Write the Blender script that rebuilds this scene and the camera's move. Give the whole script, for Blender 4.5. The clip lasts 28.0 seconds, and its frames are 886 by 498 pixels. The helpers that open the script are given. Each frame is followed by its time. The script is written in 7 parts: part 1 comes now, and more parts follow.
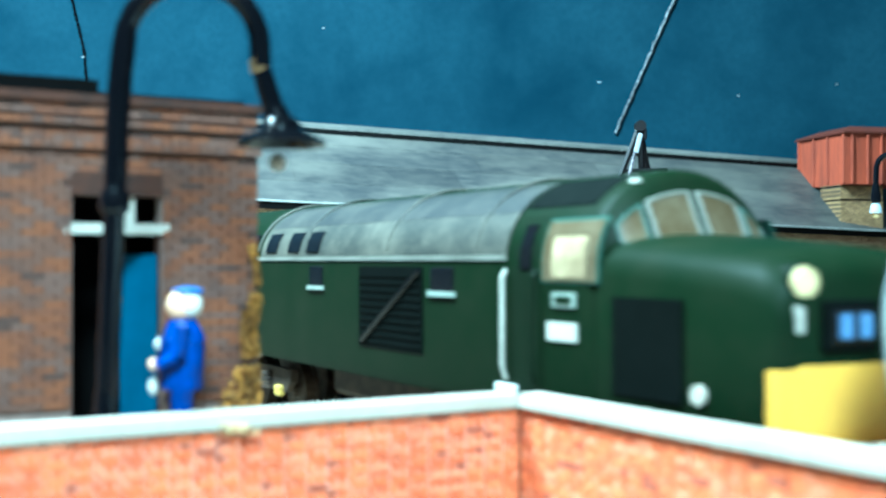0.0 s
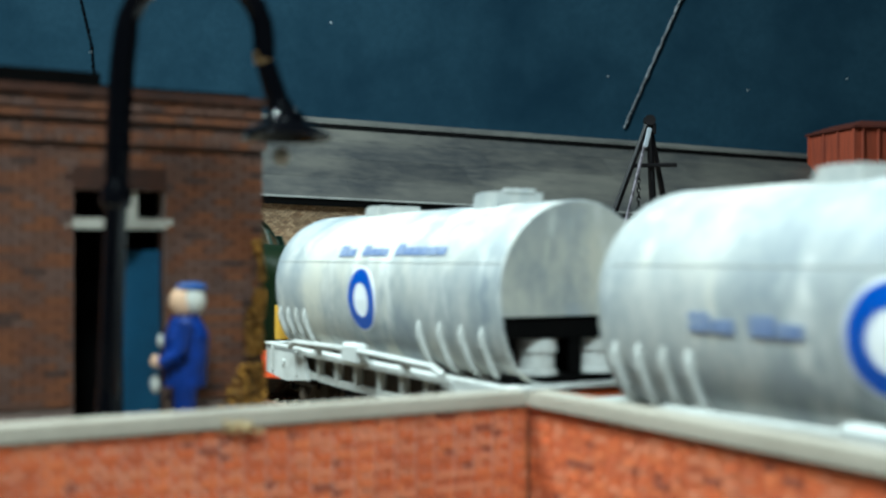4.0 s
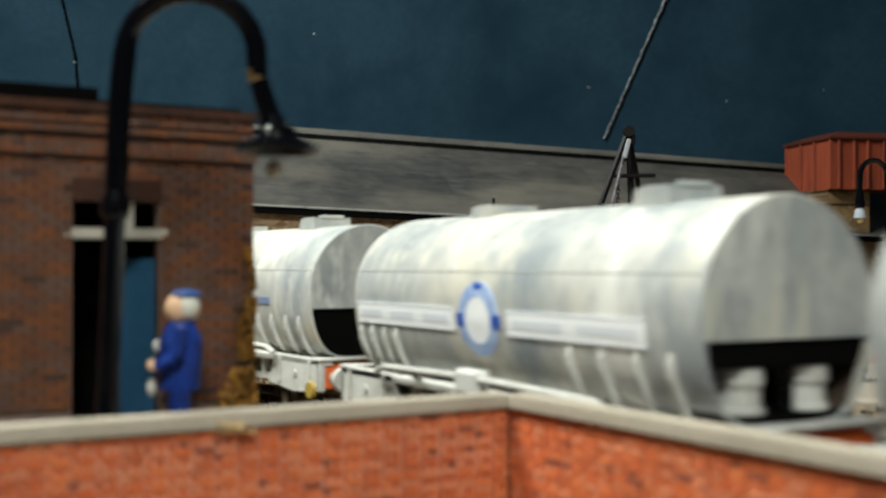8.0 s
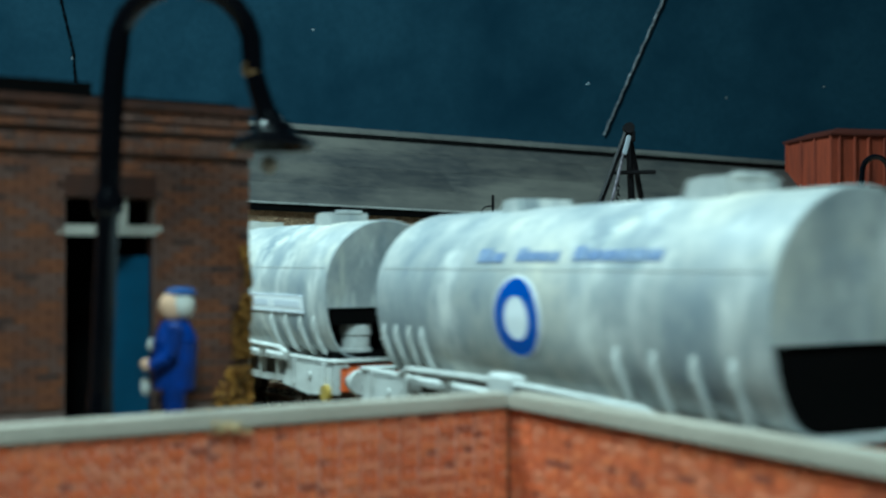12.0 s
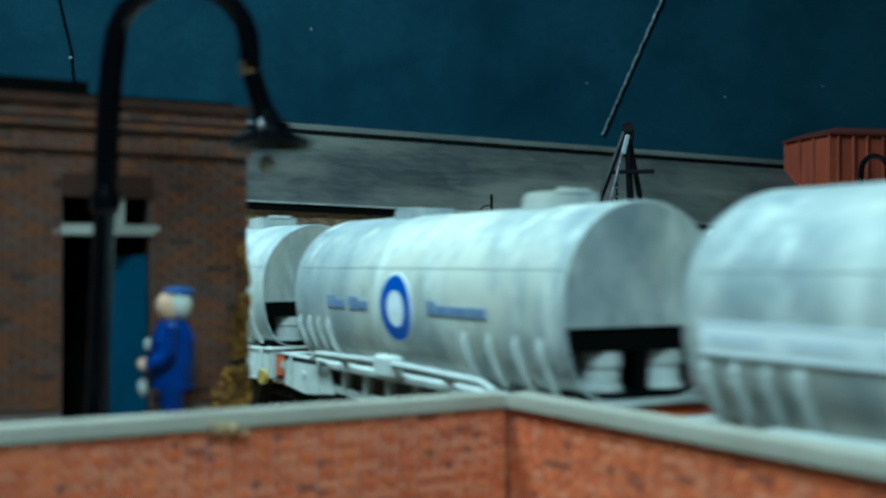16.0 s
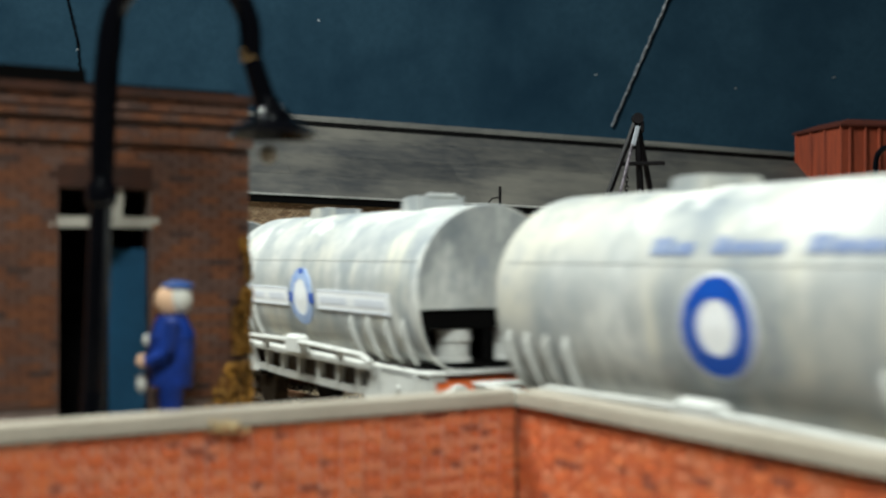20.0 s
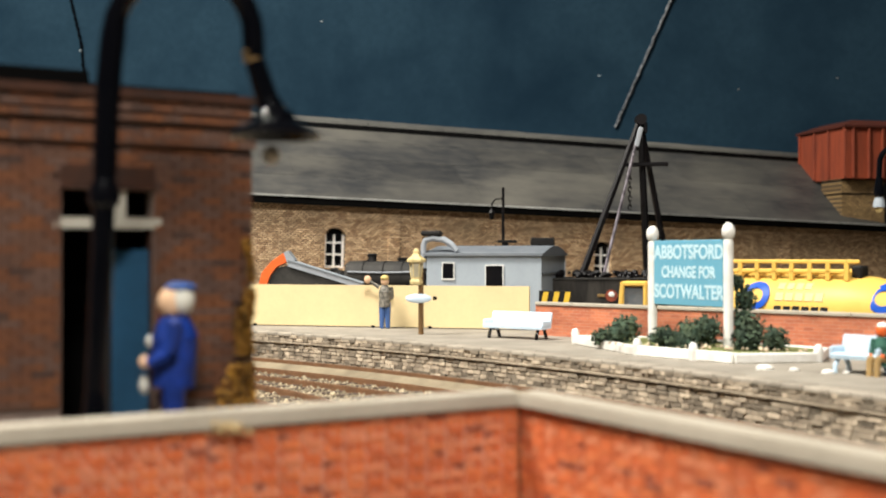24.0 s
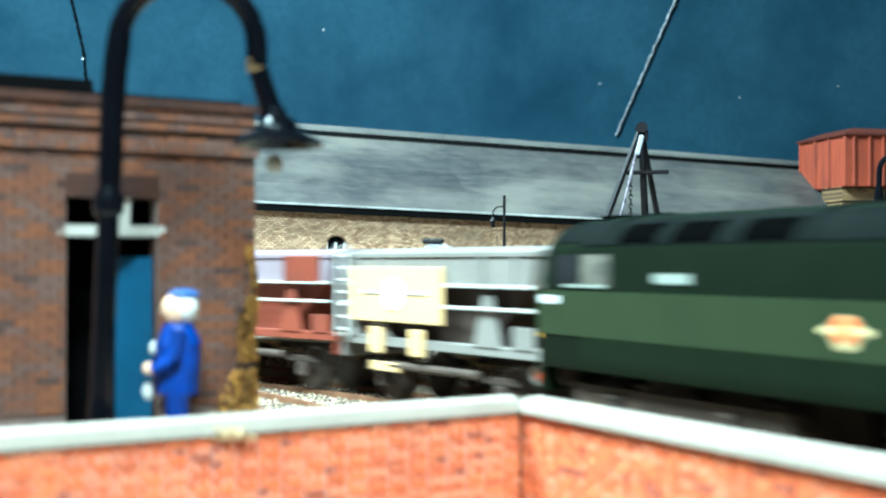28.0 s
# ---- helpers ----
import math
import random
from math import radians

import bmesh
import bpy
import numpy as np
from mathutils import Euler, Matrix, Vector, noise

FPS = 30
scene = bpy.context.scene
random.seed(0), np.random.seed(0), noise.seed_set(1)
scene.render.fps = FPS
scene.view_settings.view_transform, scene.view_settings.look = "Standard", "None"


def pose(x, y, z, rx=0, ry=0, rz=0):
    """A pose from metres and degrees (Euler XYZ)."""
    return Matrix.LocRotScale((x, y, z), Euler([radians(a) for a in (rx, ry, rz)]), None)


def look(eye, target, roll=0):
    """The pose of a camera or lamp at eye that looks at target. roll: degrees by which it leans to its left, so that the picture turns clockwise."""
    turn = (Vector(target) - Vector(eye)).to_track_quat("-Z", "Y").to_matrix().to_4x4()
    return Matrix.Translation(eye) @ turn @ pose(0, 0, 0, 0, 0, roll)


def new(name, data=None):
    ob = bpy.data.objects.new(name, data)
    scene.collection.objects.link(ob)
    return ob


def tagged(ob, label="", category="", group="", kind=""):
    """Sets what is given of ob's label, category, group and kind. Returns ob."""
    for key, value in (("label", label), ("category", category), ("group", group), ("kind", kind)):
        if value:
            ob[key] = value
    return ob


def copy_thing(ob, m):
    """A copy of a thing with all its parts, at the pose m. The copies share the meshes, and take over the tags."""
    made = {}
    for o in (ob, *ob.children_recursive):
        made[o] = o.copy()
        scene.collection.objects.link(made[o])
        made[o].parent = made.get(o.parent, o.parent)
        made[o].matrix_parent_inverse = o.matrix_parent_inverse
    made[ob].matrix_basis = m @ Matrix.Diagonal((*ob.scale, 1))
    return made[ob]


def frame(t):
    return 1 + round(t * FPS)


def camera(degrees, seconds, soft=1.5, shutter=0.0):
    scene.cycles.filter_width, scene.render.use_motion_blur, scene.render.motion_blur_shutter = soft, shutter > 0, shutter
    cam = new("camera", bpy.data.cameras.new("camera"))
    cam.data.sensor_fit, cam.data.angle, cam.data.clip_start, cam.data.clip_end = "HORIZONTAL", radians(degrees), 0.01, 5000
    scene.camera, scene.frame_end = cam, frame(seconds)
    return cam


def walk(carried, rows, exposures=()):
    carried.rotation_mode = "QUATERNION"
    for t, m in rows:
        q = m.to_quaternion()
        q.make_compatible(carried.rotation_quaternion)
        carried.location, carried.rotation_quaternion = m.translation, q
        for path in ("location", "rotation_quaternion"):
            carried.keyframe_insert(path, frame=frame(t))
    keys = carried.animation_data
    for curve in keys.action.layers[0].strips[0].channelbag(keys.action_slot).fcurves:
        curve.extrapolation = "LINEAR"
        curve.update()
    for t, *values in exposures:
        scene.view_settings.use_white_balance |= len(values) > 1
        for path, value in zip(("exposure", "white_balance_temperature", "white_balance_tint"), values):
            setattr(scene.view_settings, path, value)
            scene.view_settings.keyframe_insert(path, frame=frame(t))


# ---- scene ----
MM = 0.001                       # the layout is planned in millimetres, a model to 1:76
EYE = 39.5                       # the lens above the rails

cam = camera(40.94, 28.0, soft=2.0, shutter=0.85)
cam.data.dof.use_dof = True
cam.data.dof.focus_distance = 0.46
cam.data.dof.aperture_fstop = 27.0

# seconds, x, y, z in mm, pitch and turn in degrees
ROWS = [
    (0, -0.17, -3.70, 39.40, 90.598, -0.025), (0.5, -0.16, -3.56, 39.40, 90.548, -0.024), (1, -0.15, -3.21, 39.41, 90.516, -0.001),
    (1.5, -0.17, -3.47, 39.41, 90.460, -0.030), (2, -0.19, -3.84, 39.40, 90.419, -0.054), (2.5, -0.19, -3.87, 39.40, 90.408, -0.038),
    (3, -0.02, -0.68, 39.46, 90.362, 0.346), (3.5, -0.02, -0.70, 39.45, 90.357, 0.376), (5.5, -0.14, -3.08, 39.40, 90.489, 0.192),
    (6, -0.22, -4.65, 39.37, 90.554, -0.047), (6.5, -0.30, -6.47, 39.34, 90.637, -0.251), (7, -0.34, -7.24, 39.32, 90.704, -0.368),
    (7.5, -0.36, -7.88, 39.31, 90.774, -0.447), (8, -0.39, -8.41, 39.30, 90.814, -0.511), (8.5, -0.37, -8.09, 39.31, 90.843, -0.534),
    (9, -0.37, -8.16, 39.31, 90.836, -0.571), (9.5, -0.35, -7.59, 39.32, 90.792, -0.532), (10, -0.18, -3.97, 39.40, 90.727, -0.249),
    (10.5, -0.17, -3.65, 39.41, 90.623, -0.157), (11, -0.19, -3.97, 39.40, 90.587, -0.230), (11.5, -0.23, -4.94, 39.39, 90.624, -0.394),
    (12, -0.27, -5.70, 39.38, 90.665, -0.546), (12.5, -0.32, -6.80, 39.35, 90.676, -0.650), (14.5, -0.37, -7.84, 39.34, 90.770, -0.814),
    (15, -0.37, -7.91, 39.33, 90.759, -0.824), (15.5, -0.33, -6.97, 39.36, 90.724, -0.773), (16, -0.24, -5.04, 39.40, 90.636, -0.613),
    (16.5, -0.18, -3.64, 39.43, 90.542, -0.428), (17, -0.16, -3.22, 39.44, 90.521, -0.420), (17.5, -0.17, -3.44, 39.44, 90.575, -0.533),
    (18, -0.22, -4.51, 39.42, 90.648, -0.701), (18.5, -0.27, -5.49, 39.41, 90.644, -0.856), (19, -0.29, -5.66, 39.41, 90.547, -0.950),
    (19.5, -0.15, -2.68, 39.48, 90.401, -0.743), (20, -0.02, -0.02, 39.52, 90.272, -0.206), (20.5, -0.01, 0.35, 39.53, 90.167, -0.184),
    (21, -0.01, 0.21, 39.52, 90.160, -0.205), (21.5, -0.00, 0.38, 39.53, 90.158, -0.153), (23.5, -0.02, -0.06, 39.51, 90.262, -0.084),
    (24, 0.00, 0.18, 39.51, 90.323, -0.056), (24.5, 0.01, 0.28, 39.51, 90.361, -0.019), (25, 0.00, 0.01, 39.50, 90.409, 0.000),
    (25.5, 0.01, 0.13, 39.50, 90.459, 0.037), (26, 0.01, 0.10, 39.49, 90.505, 0.052), (26.5, 0.01, 0.03, 39.49, 90.557, 0.047),
    (27, -0.00, -0.38, 39.48, 90.603, 0.055), (27.5, -0.02, -0.74, 39.47, 90.655, 0.038), (28, -0.04, -1.16, 39.46, 90.701, 0.004),
]
EXPOSURES = [
    (0, 1.30, 4050, -27), (1, 0.90, 4750, -16), (2, 0.45, 5300, -9), (3, -0.40, 4450, -20), (3.5, -0.45, 4900, -12), (6, -0.71, 5450, -10), (7, -0.55, 6500, 4), (8, -0.69, 6200, 0),
    (10, -0.78, 5300, -12), (11, -0.90, 4750, -18), (12, -0.95, 4600, -24), (12.5, -0.95, 4750, -20), (15, -0.80, 5700, -8), (16, -1.07, 4200, -29), (17, -0.75, 5900, -4), (19, -0.75, 6100, 2),
    (20, -0.70, 5900, -1), (21, -0.50, 6250, 2), (23.5, -0.30, 6500, 8), (25, -0.25, 6400, 6), (26, -0.20, 6000, 4), (26.5, 0.20, 6000, 2), (27, 0.80, 5250, -8), (28, 1.10, 4600, -18),
]
walk(cam, [(t, pose(x * MM, y * MM, z * MM, rx, 0, rz)) for t, x, y, z, rx, rz in ROWS], EXPOSURES)

# ---- light: dim room ambient and two added lamps, out of view ----
world = bpy.data.worlds.new("room_light")
scene.world = world
world.use_nodes = True
world.node_tree.nodes["Background"].inputs[0].default_value = (0.62, 0.72, 0.85, 1)
world.node_tree.nodes["Background"].inputs[1].default_value = 0.017


def area_lamp(name, eye, target, sx, sy, watts, colour):
    data = bpy.data.lights.new(name, "AREA")
    data.shape, data.size, data.size_y, data.energy, data.color = "RECTANGLE", sx, sy, watts, colour
    ob = new(name, data)
    ob.matrix_world = look(eye, target)
    return ob


# unseen spot added behind the lens to brighten facade, wall and wagons
spot = bpy.data.lights.new("ceiling_spot", "SPOT")
spot.energy, spot.color, spot.shadow_soft_size = 73.0, (1.0, 0.96, 0.90), 0.13
spot.spot_size, spot.spot_blend = radians(50), 1.0
new("ceiling_spot", spot).matrix_world = look((0.02, -0.47, 0.74), (-0.12, 0.40, 0.0))
# unseen lamp added at the left to brighten the shed and backdrop
area_lamp("side_lamp", (-0.43, 0.27, 0.82), (-0.05, 0.55, 0.05), 0.26, 0.26, 25.0, (1.0, 0.95, 0.87))

# ---- materials ----


def nodes_of(name):
    m = bpy.data.materials.new(name)
    m.use_nodes = True
    nt = m.node_tree
    return m, nt, nt.nodes["Principled BSDF"]


def node(nt, kind, **sockets):
    n = nt.nodes.new(kind)
    for key, value in sockets.items():
        n.inputs[key.replace("_", " ")].default_value = value
    return n


def blend(nt, a, b, fac, mode="MIX"):
    n = nt.nodes.new("ShaderNodeMix")
    n.data_type, n.blend_type = "RGBA", mode
    for socket, value in ((n.inputs[0], fac), (n.inputs[6], a), (n.inputs[7], b)):
        if isinstance(value, (int, float)):
            socket.default_value = value
        elif isinstance(value, tuple):
            socket.default_value = (*value[:3], 1)
        else:
            nt.links.new(value, socket)
    return n.outputs[2]


def ramp(nt, value, lo, hi):
    n = nt.nodes.new("ShaderNodeMapRange")
    n.inputs["From Min"].default_value, n.inputs["From Max"].default_value = lo, hi
    nt.links.new(value, n.inputs["Value"])
    return n.outputs[0]


def noise_of(nt, coord, size_mm, detail=4.0, rough=0.6, stretch=None):
    n = node(nt, "ShaderNodeTexNoise", Scale=1000.0 / size_mm, Detail=detail, Roughness=rough)
    if stretch:
        mp = nt.nodes.new("ShaderNodeMapping")
        mp.inputs["Scale"].default_value = stretch
        nt.links.new(coord, mp.inputs[0])
        coord = mp.outputs[0]
    nt.links.new(coord, n.inputs["Vector"])
    return n.outputs[0]


def relief(nt, bsdf, height, strength, distance_mm):
    b = node(nt, "ShaderNodeBump", Strength=strength, Distance=distance_mm * MM)
    nt.links.new(height, b.inputs["Height"])
    nt.links.new(b.outputs[0], bsdf.inputs["Normal"])


def paint(name, base, worn, rough=0.5, grain=1.2, stain=14.0, amount=0.6, bump=0.25, metal=0.0, stretch=None, each=0.0, gloss=0.25, blotch=None, own=False):
    """A painted or plain surface: stains at one scale, grain at another, and a little relief."""
    m, nt, bsdf = nodes_of(name)
    tc = nt.nodes.new("ShaderNodeTexCoord").outputs["Object"]
    if own:
        rand = nt.nodes.new("ShaderNodeObjectInfo").outputs["Random"]
        away = nt.nodes.new("ShaderNodeVectorMath")
        away.operation = "MULTIPLY_ADD"
        nt.links.new(rand, away.inputs[0])
        away.inputs[1].default_value = (1.7, 0.6, 0.9)
        nt.links.new(tc, away.inputs[2])
        tc = away.outputs[0]
    big, fine = noise_of(nt, tc, stain, 5, 0.65, stretch), noise_of(nt, tc, grain, 3, 0.6, stretch)
    f1, f2 = ramp(nt, big, 0.42, 0.72), ramp(nt, fine, 0.35, 0.75)
    mul = nt.nodes.new("ShaderNodeMath")
    mul.operation = "MULTIPLY"
    mul.inputs[1].default_value = amount
    nt.links.new(f1, mul.inputs[0])
    col = blend(nt, base, worn, mul.outputs[0])
    mul2 = nt.nodes.new("ShaderNodeMath")
    mul2.operation = "MULTIPLY"
    mul2.inputs[1].default_value = amount * 0.35
    nt.links.new(f2, mul2.inputs[0])
    col = blend(nt, col, worn, mul2.outputs[0])
    if each:
        info = nt.nodes.new("ShaderNodeObjectInfo").outputs["Random"]
        geo = nt.nodes.new("ShaderNodeNewGeometry").outputs["Random Per Island"]
        add = nt.nodes.new("ShaderNodeMath")
        add.operation = "ADD"
        nt.links.new(info, add.inputs[0])
        nt.links.new(geo, add.inputs[1])
        fr = nt.nodes.new("ShaderNodeMath")
        fr.operation = "FRACT"
        nt.links.new(add.outputs[0], fr.inputs[0])
        hsv = nt.nodes.new("ShaderNodeHueSaturation")
        nt.links.new(col, hsv.inputs["Color"])
        mr = nt.nodes.new("ShaderNodeMapRange")
        mr.inputs["To Min"].default_value, mr.inputs["To Max"].default_value = 1 - each, 1 + each * 0.6
        nt.links.new(fr.outputs[0], mr.inputs["Value"])
        nt.links.new(mr.outputs[0], hsv.inputs["Value"])
        col = hsv.outputs[0]
    if blotch:
        patch = noise_of(nt, tc, 40.0, 3, 0.55)
        col = blend(nt, col, blotch, ramp(nt, patch, 0.50, 0.62))
        spots = noise_of(nt, tc, 24.0, 5, 0.72, (1.0, 1.0, 0.55))
        col = blend(nt, col, worn, ramp(nt, spots, 0.43, 0.66))
        chalk = noise_of(nt, tc, 17.0, 4, 0.7, (1.0, 1.0, 0.4))
        col = blend(nt, col, tuple(min(1.0, c * 1.3) for c in base), ramp(nt, chalk, 0.53, 0.66))
        clouds = noise_of(nt, tc, 7.5, 4, 0.75, (1.0, 1.0, 0.75))
        col = blend(nt, col, (base[0] * .62, base[1] * .67, base[2] * .76), ramp(nt, clouds, 0.55, 0.80))
        drips = noise_of(nt, tc, 9.0, 3, 0.6, (1.0, 1.0, 0.22))
        col = blend(nt, col, (base[0] * 1.32, base[1] * 1.26, base[2] * 1.08), ramp(nt, drips, 0.60, 0.78))
    nt.links.new(col, bsdf.inputs["Base Color"])
    bsdf.inputs["Roughness"].default_value = rough
    bsdf.inputs["Metallic"].default_value = metal
    bsdf.inputs["Specular IOR Level"].default_value = gloss
    if bump:
        relief(nt, bsdf, fine, bump, 0.25)
    return m


def bricked(name, one, two, mortar, width, height, joint=0.12, turn=0.0, shift=0.35):
    """Courses too small to pick apart: a brick pattern with relief, mapped on object x and z."""
    m, nt, bsdf = nodes_of(name)
    tc = nt.nodes.new("ShaderNodeTexCoord").outputs["Object"]
    mp = nt.nodes.new("ShaderNodeMapping")
    mp.inputs["Rotation"].default_value = (radians(90), 0, radians(turn))
    nt.links.new(tc, mp.inputs[0])
    b = node(nt, "ShaderNodeTexBrick", Color1=(*one, 1), Color2=(*two, 1), Mortar=(*mortar, 1), Scale=1000.0, Mortar_Size=joint * 0.5, Brick_Width=width, Row_Height=height, Bias=-0.1)
    nt.links.new(mp.outputs[0], b.inputs["Vector"])
    big = noise_of(nt, tc, 25.0, 4, 0.6)
    col = blend(nt, b.outputs["Color"], tuple(c * shift for c in one), ramp(nt, big, 0.45, 0.85))
    nt.links.new(col, bsdf.inputs["Base Color"])
    bsdf.inputs["Roughness"].default_value = 0.62
    inv = nt.nodes.new("ShaderNodeMath")
    inv.operation = "SUBTRACT"
    inv.inputs[0].default_value = 1.0
    nt.links.new(b.outputs["Fac"], inv.inputs[1])
    relief(nt, bsdf, inv.outputs[0], 0.9, 0.3)
    return m


def mixed_brick(name, shades, soot):
    """Bricks of several firings: each block takes one shade, with grain and grime over it."""
    m, nt, bsdf = nodes_of(name)
    tc = nt.nodes.new("ShaderNodeTexCoord").outputs["Object"]
    info = nt.nodes.new("ShaderNodeObjectInfo").outputs["Random"]
    geo = nt.nodes.new("ShaderNodeNewGeometry").outputs["Random Per Island"]
    add = nt.nodes.new("ShaderNodeMath")
    add.operation = "ADD"
    nt.links.new(info, add.inputs[0])
    nt.links.new(geo, add.inputs[1])
    fr = nt.nodes.new("ShaderNodeMath")
    fr.operation = "FRACT"
    nt.links.new(add.outputs[0], fr.inputs[0])
    cr = nt.nodes.new("ShaderNodeValToRGB")
    cr.color_ramp.interpolation = "CONSTANT"
    while len(cr.color_ramp.elements) < len(shades):
        cr.color_ramp.elements.new(0.5)
    for el, (at_, c) in zip(cr.color_ramp.elements, shades):
        el.position, el.color = at_, (*c, 1)
    nt.links.new(fr.outputs[0], cr.inputs[0])
    geo_p = nt.nodes.new("ShaderNodeNewGeometry").outputs["Position"]
    grime = noise_of(nt, geo_p, 6.0, 4, 0.65)
    col = blend(nt, cr.outputs[0], soot, ramp(nt, grime, 0.50, 0.86))
    fine = noise_of(nt, tc, 0.6, 3, 0.6)
    nt.links.new(col, bsdf.inputs["Base Color"])
    bsdf.inputs["Roughness"].default_value = 0.78
    bsdf.inputs["Specular IOR Level"].default_value = 0.25
    relief(nt, bsdf, fine, 0.3, 0.25)
    return m


M_WALL_BRICK = mixed_brick("red_brick", ((0.0, (0.612, 0.144, 0.0468)), (0.26, (0.666, 0.1845, 0.0648)), (0.52, (0.54, 0.1305, 0.0495)), (0.74, (0.648, 0.2205, 0.1062)), (0.965, (0.297, 0.0828, 0.045))), (0.351, 0.0963, 0.0468))
M_MORTAR = paint("pink_mortar", (0.684, 0.45, 0.369), (0.522, 0.279, 0.198), 0.85, 0.7, 9.0, 0.6, 0.3)
M_COPING = paint("cream_coping", (0.414, 0.369, 0.3015), (0.279, 0.2448, 0.1917), 0.6, 1.0, 12.0, 0.55, 0.2)
M_OLD_BRICK = mixed_brick("weathered_brick", ((0.0, (0.1204, 0.0473, 0.02322)), (0.25, (0.09976, 0.04988, 0.03268)), (0.5, (0.1428, 0.05332, 0.02236)), (0.72, (0.1049, 0.05848, 0.043)), (0.96, (0.05504, 0.03096, 0.02322))), (0.0387, 0.02494, 0.02322))
M_OLD_MORTAR = paint("grey_mortar", (0.1845, 0.1332, 0.1107), (0.1035, 0.0738, 0.063), 0.9, 0.8, 8.0, 0.6, 0.3)
M_CORNICE = paint("weathered_terracotta", (0.051, 0.01827, 0.008925), (0.0102, 0.00765, 0.0068), 0.8, 1.6, 5.5, 0.95, 0.3)
# black for felt and small parts, and for shade in doorway and wagon bays
M_DARK = paint("black_parts_and_shade", (0.0018, 0.0018, 0.0018), (0.004, 0.0034, 0.003), 0.9, 2.0, 10.0, 0.4, 0.0, gloss=0.04)
M_DOOR = paint("blue_door_paint", (0.026, 0.092, 0.175), (0.013, 0.045, 0.085), 0.5, 1.0, 8.0, 0.5, 0.15)
M_LINTEL = paint("cream_paint", (0.42, 0.40, 0.34), (0.27, 0.24, 0.20), 0.6, 0.8, 6.0, 0.6, 0.2)
M_IRON = paint("black_gloss_iron", (0.0018, 0.0020, 0.0030), (0.004, 0.004, 0.005), 0.13, 0.8, 6.0, 0.5, 0.05, gloss=0.3)
M_BRASS = paint("dull_brass", (0.35, 0.22, 0.09), (0.16, 0.10, 0.05), 0.45, 0.6, 4.0, 0.6, 0.15, 0.6)
M_WHITE = paint("white_paint", (0.80, 0.78, 0.74), (0.55, 0.52, 0.47), 0.5, 0.8, 7.0, 0.5, 0.2)
M_IVY = paint("dry_ivy", (0.42, 0.21, 0.035), (0.11, 0.052, 0.012), 0.8, 0.8, 3.5, 0.95, 0.4, each=0.7)
M_GREY_STONE = paint("platform_stone", (0.46, 0.38, 0.285), (0.16, 0.125, 0.09), 0.85, 0.7, 4.0, 0.9, 0.9, each=0.6)
M_EDGE = paint("worn_edge_stone", (0.33, 0.29, 0.235), (0.19, 0.162, 0.13), 0.85, 0.7, 6.0, 0.8, 0.4, each=0.18)
M_STONE_JOINT = paint("dark_joint", (0.055, 0.045, 0.035), (0.03, 0.025, 0.02), 0.95, 0.6, 5.0, 0.5, 0.3)
M_PAVING = paint("platform_surface", (0.30, 0.268, 0.222), (0.16, 0.138, 0.112), 0.85, 0.7, 14.0, 0.8, 0.3)
M_GROUND = paint("ballast_ground", (0.24, 0.195, 0.13), (0.10, 0.08, 0.055), 0.95, 1.2, 16.0, 0.8, 0.8)
M_STONES = paint("loose_ballast", (0.42, 0.345, 0.235), (0.15, 0.115, 0.07), 0.9, 0.5, 3.0, 0.7, 0.4, each=0.6)
M_RAIL = paint("rusty_rail", (0.22, 0.115, 0.06), (0.09, 0.05, 0.03), 0.6, 0.5, 5.0, 0.7, 0.25, 0.3)
M_SLEEPER = paint("sleeper_wood", (0.085, 0.06, 0.045), (0.04, 0.03, 0.024), 0.9, 0.5, 4.0, 0.7, 0.4, stretch=(0.3, 1, 1))

# ---- small tools for shapes, in mm ----


def part(name, bm, material, parent=None, label="", smooth=False, place=None):
    """Links a bmesh, drawn in mm, as one mesh object under a thing."""
    me = bpy.data.meshes.new(name)
    for v in bm.verts:
        v.co *= MM
    bmesh.ops.recalc_face_normals(bm, faces=bm.faces)
    if smooth:
        for f in bm.faces:
            f.smooth = True
    bm.to_mesh(me)
    bm.free()
    me.materials.append(material)
    if smooth:
        me.set_sharp_from_angle(angle=radians(38))
    ob = new(name, me)
    if parent:
        ob.parent = parent
    if place is not None:
        ob.matrix_basis = place
    return tagged(ob, label)


def thing(name, label, category, m=None, group="", kind=""):
    ob = new(name)
    ob.empty_display_size = 0.005
    if m is not None:
        ob.matrix_basis = m
    return tagged(ob, label, category, group, kind)


def at(x, y, z, turn=0.0, rx=0.0, ry=0.0):
    return pose(x * MM, y * MM, z * MM, rx, ry, turn)


def box(bm, x, y, z, sx, sy, sz, bevel=0.0, m=None):
    """A block centred on x, y, standing on z."""
    got = bmesh.ops.create_cube(bm, size=1.0)["verts"]
    for v in got:
        v.co = Vector((x + v.co.x * sx, y + v.co.y * sy, z + (v.co.z + 0.5) * sz))
    if bevel:
        edges = {e for v in got for e in v.link_edges}
        got = bmesh.ops.bevel(bm, geom=list(edges), offset=bevel, segments=1, affect="EDGES", profile=0.5)["verts"]
    if m is not None:
        for v in got:
            v.co = m @ v.co
    return got


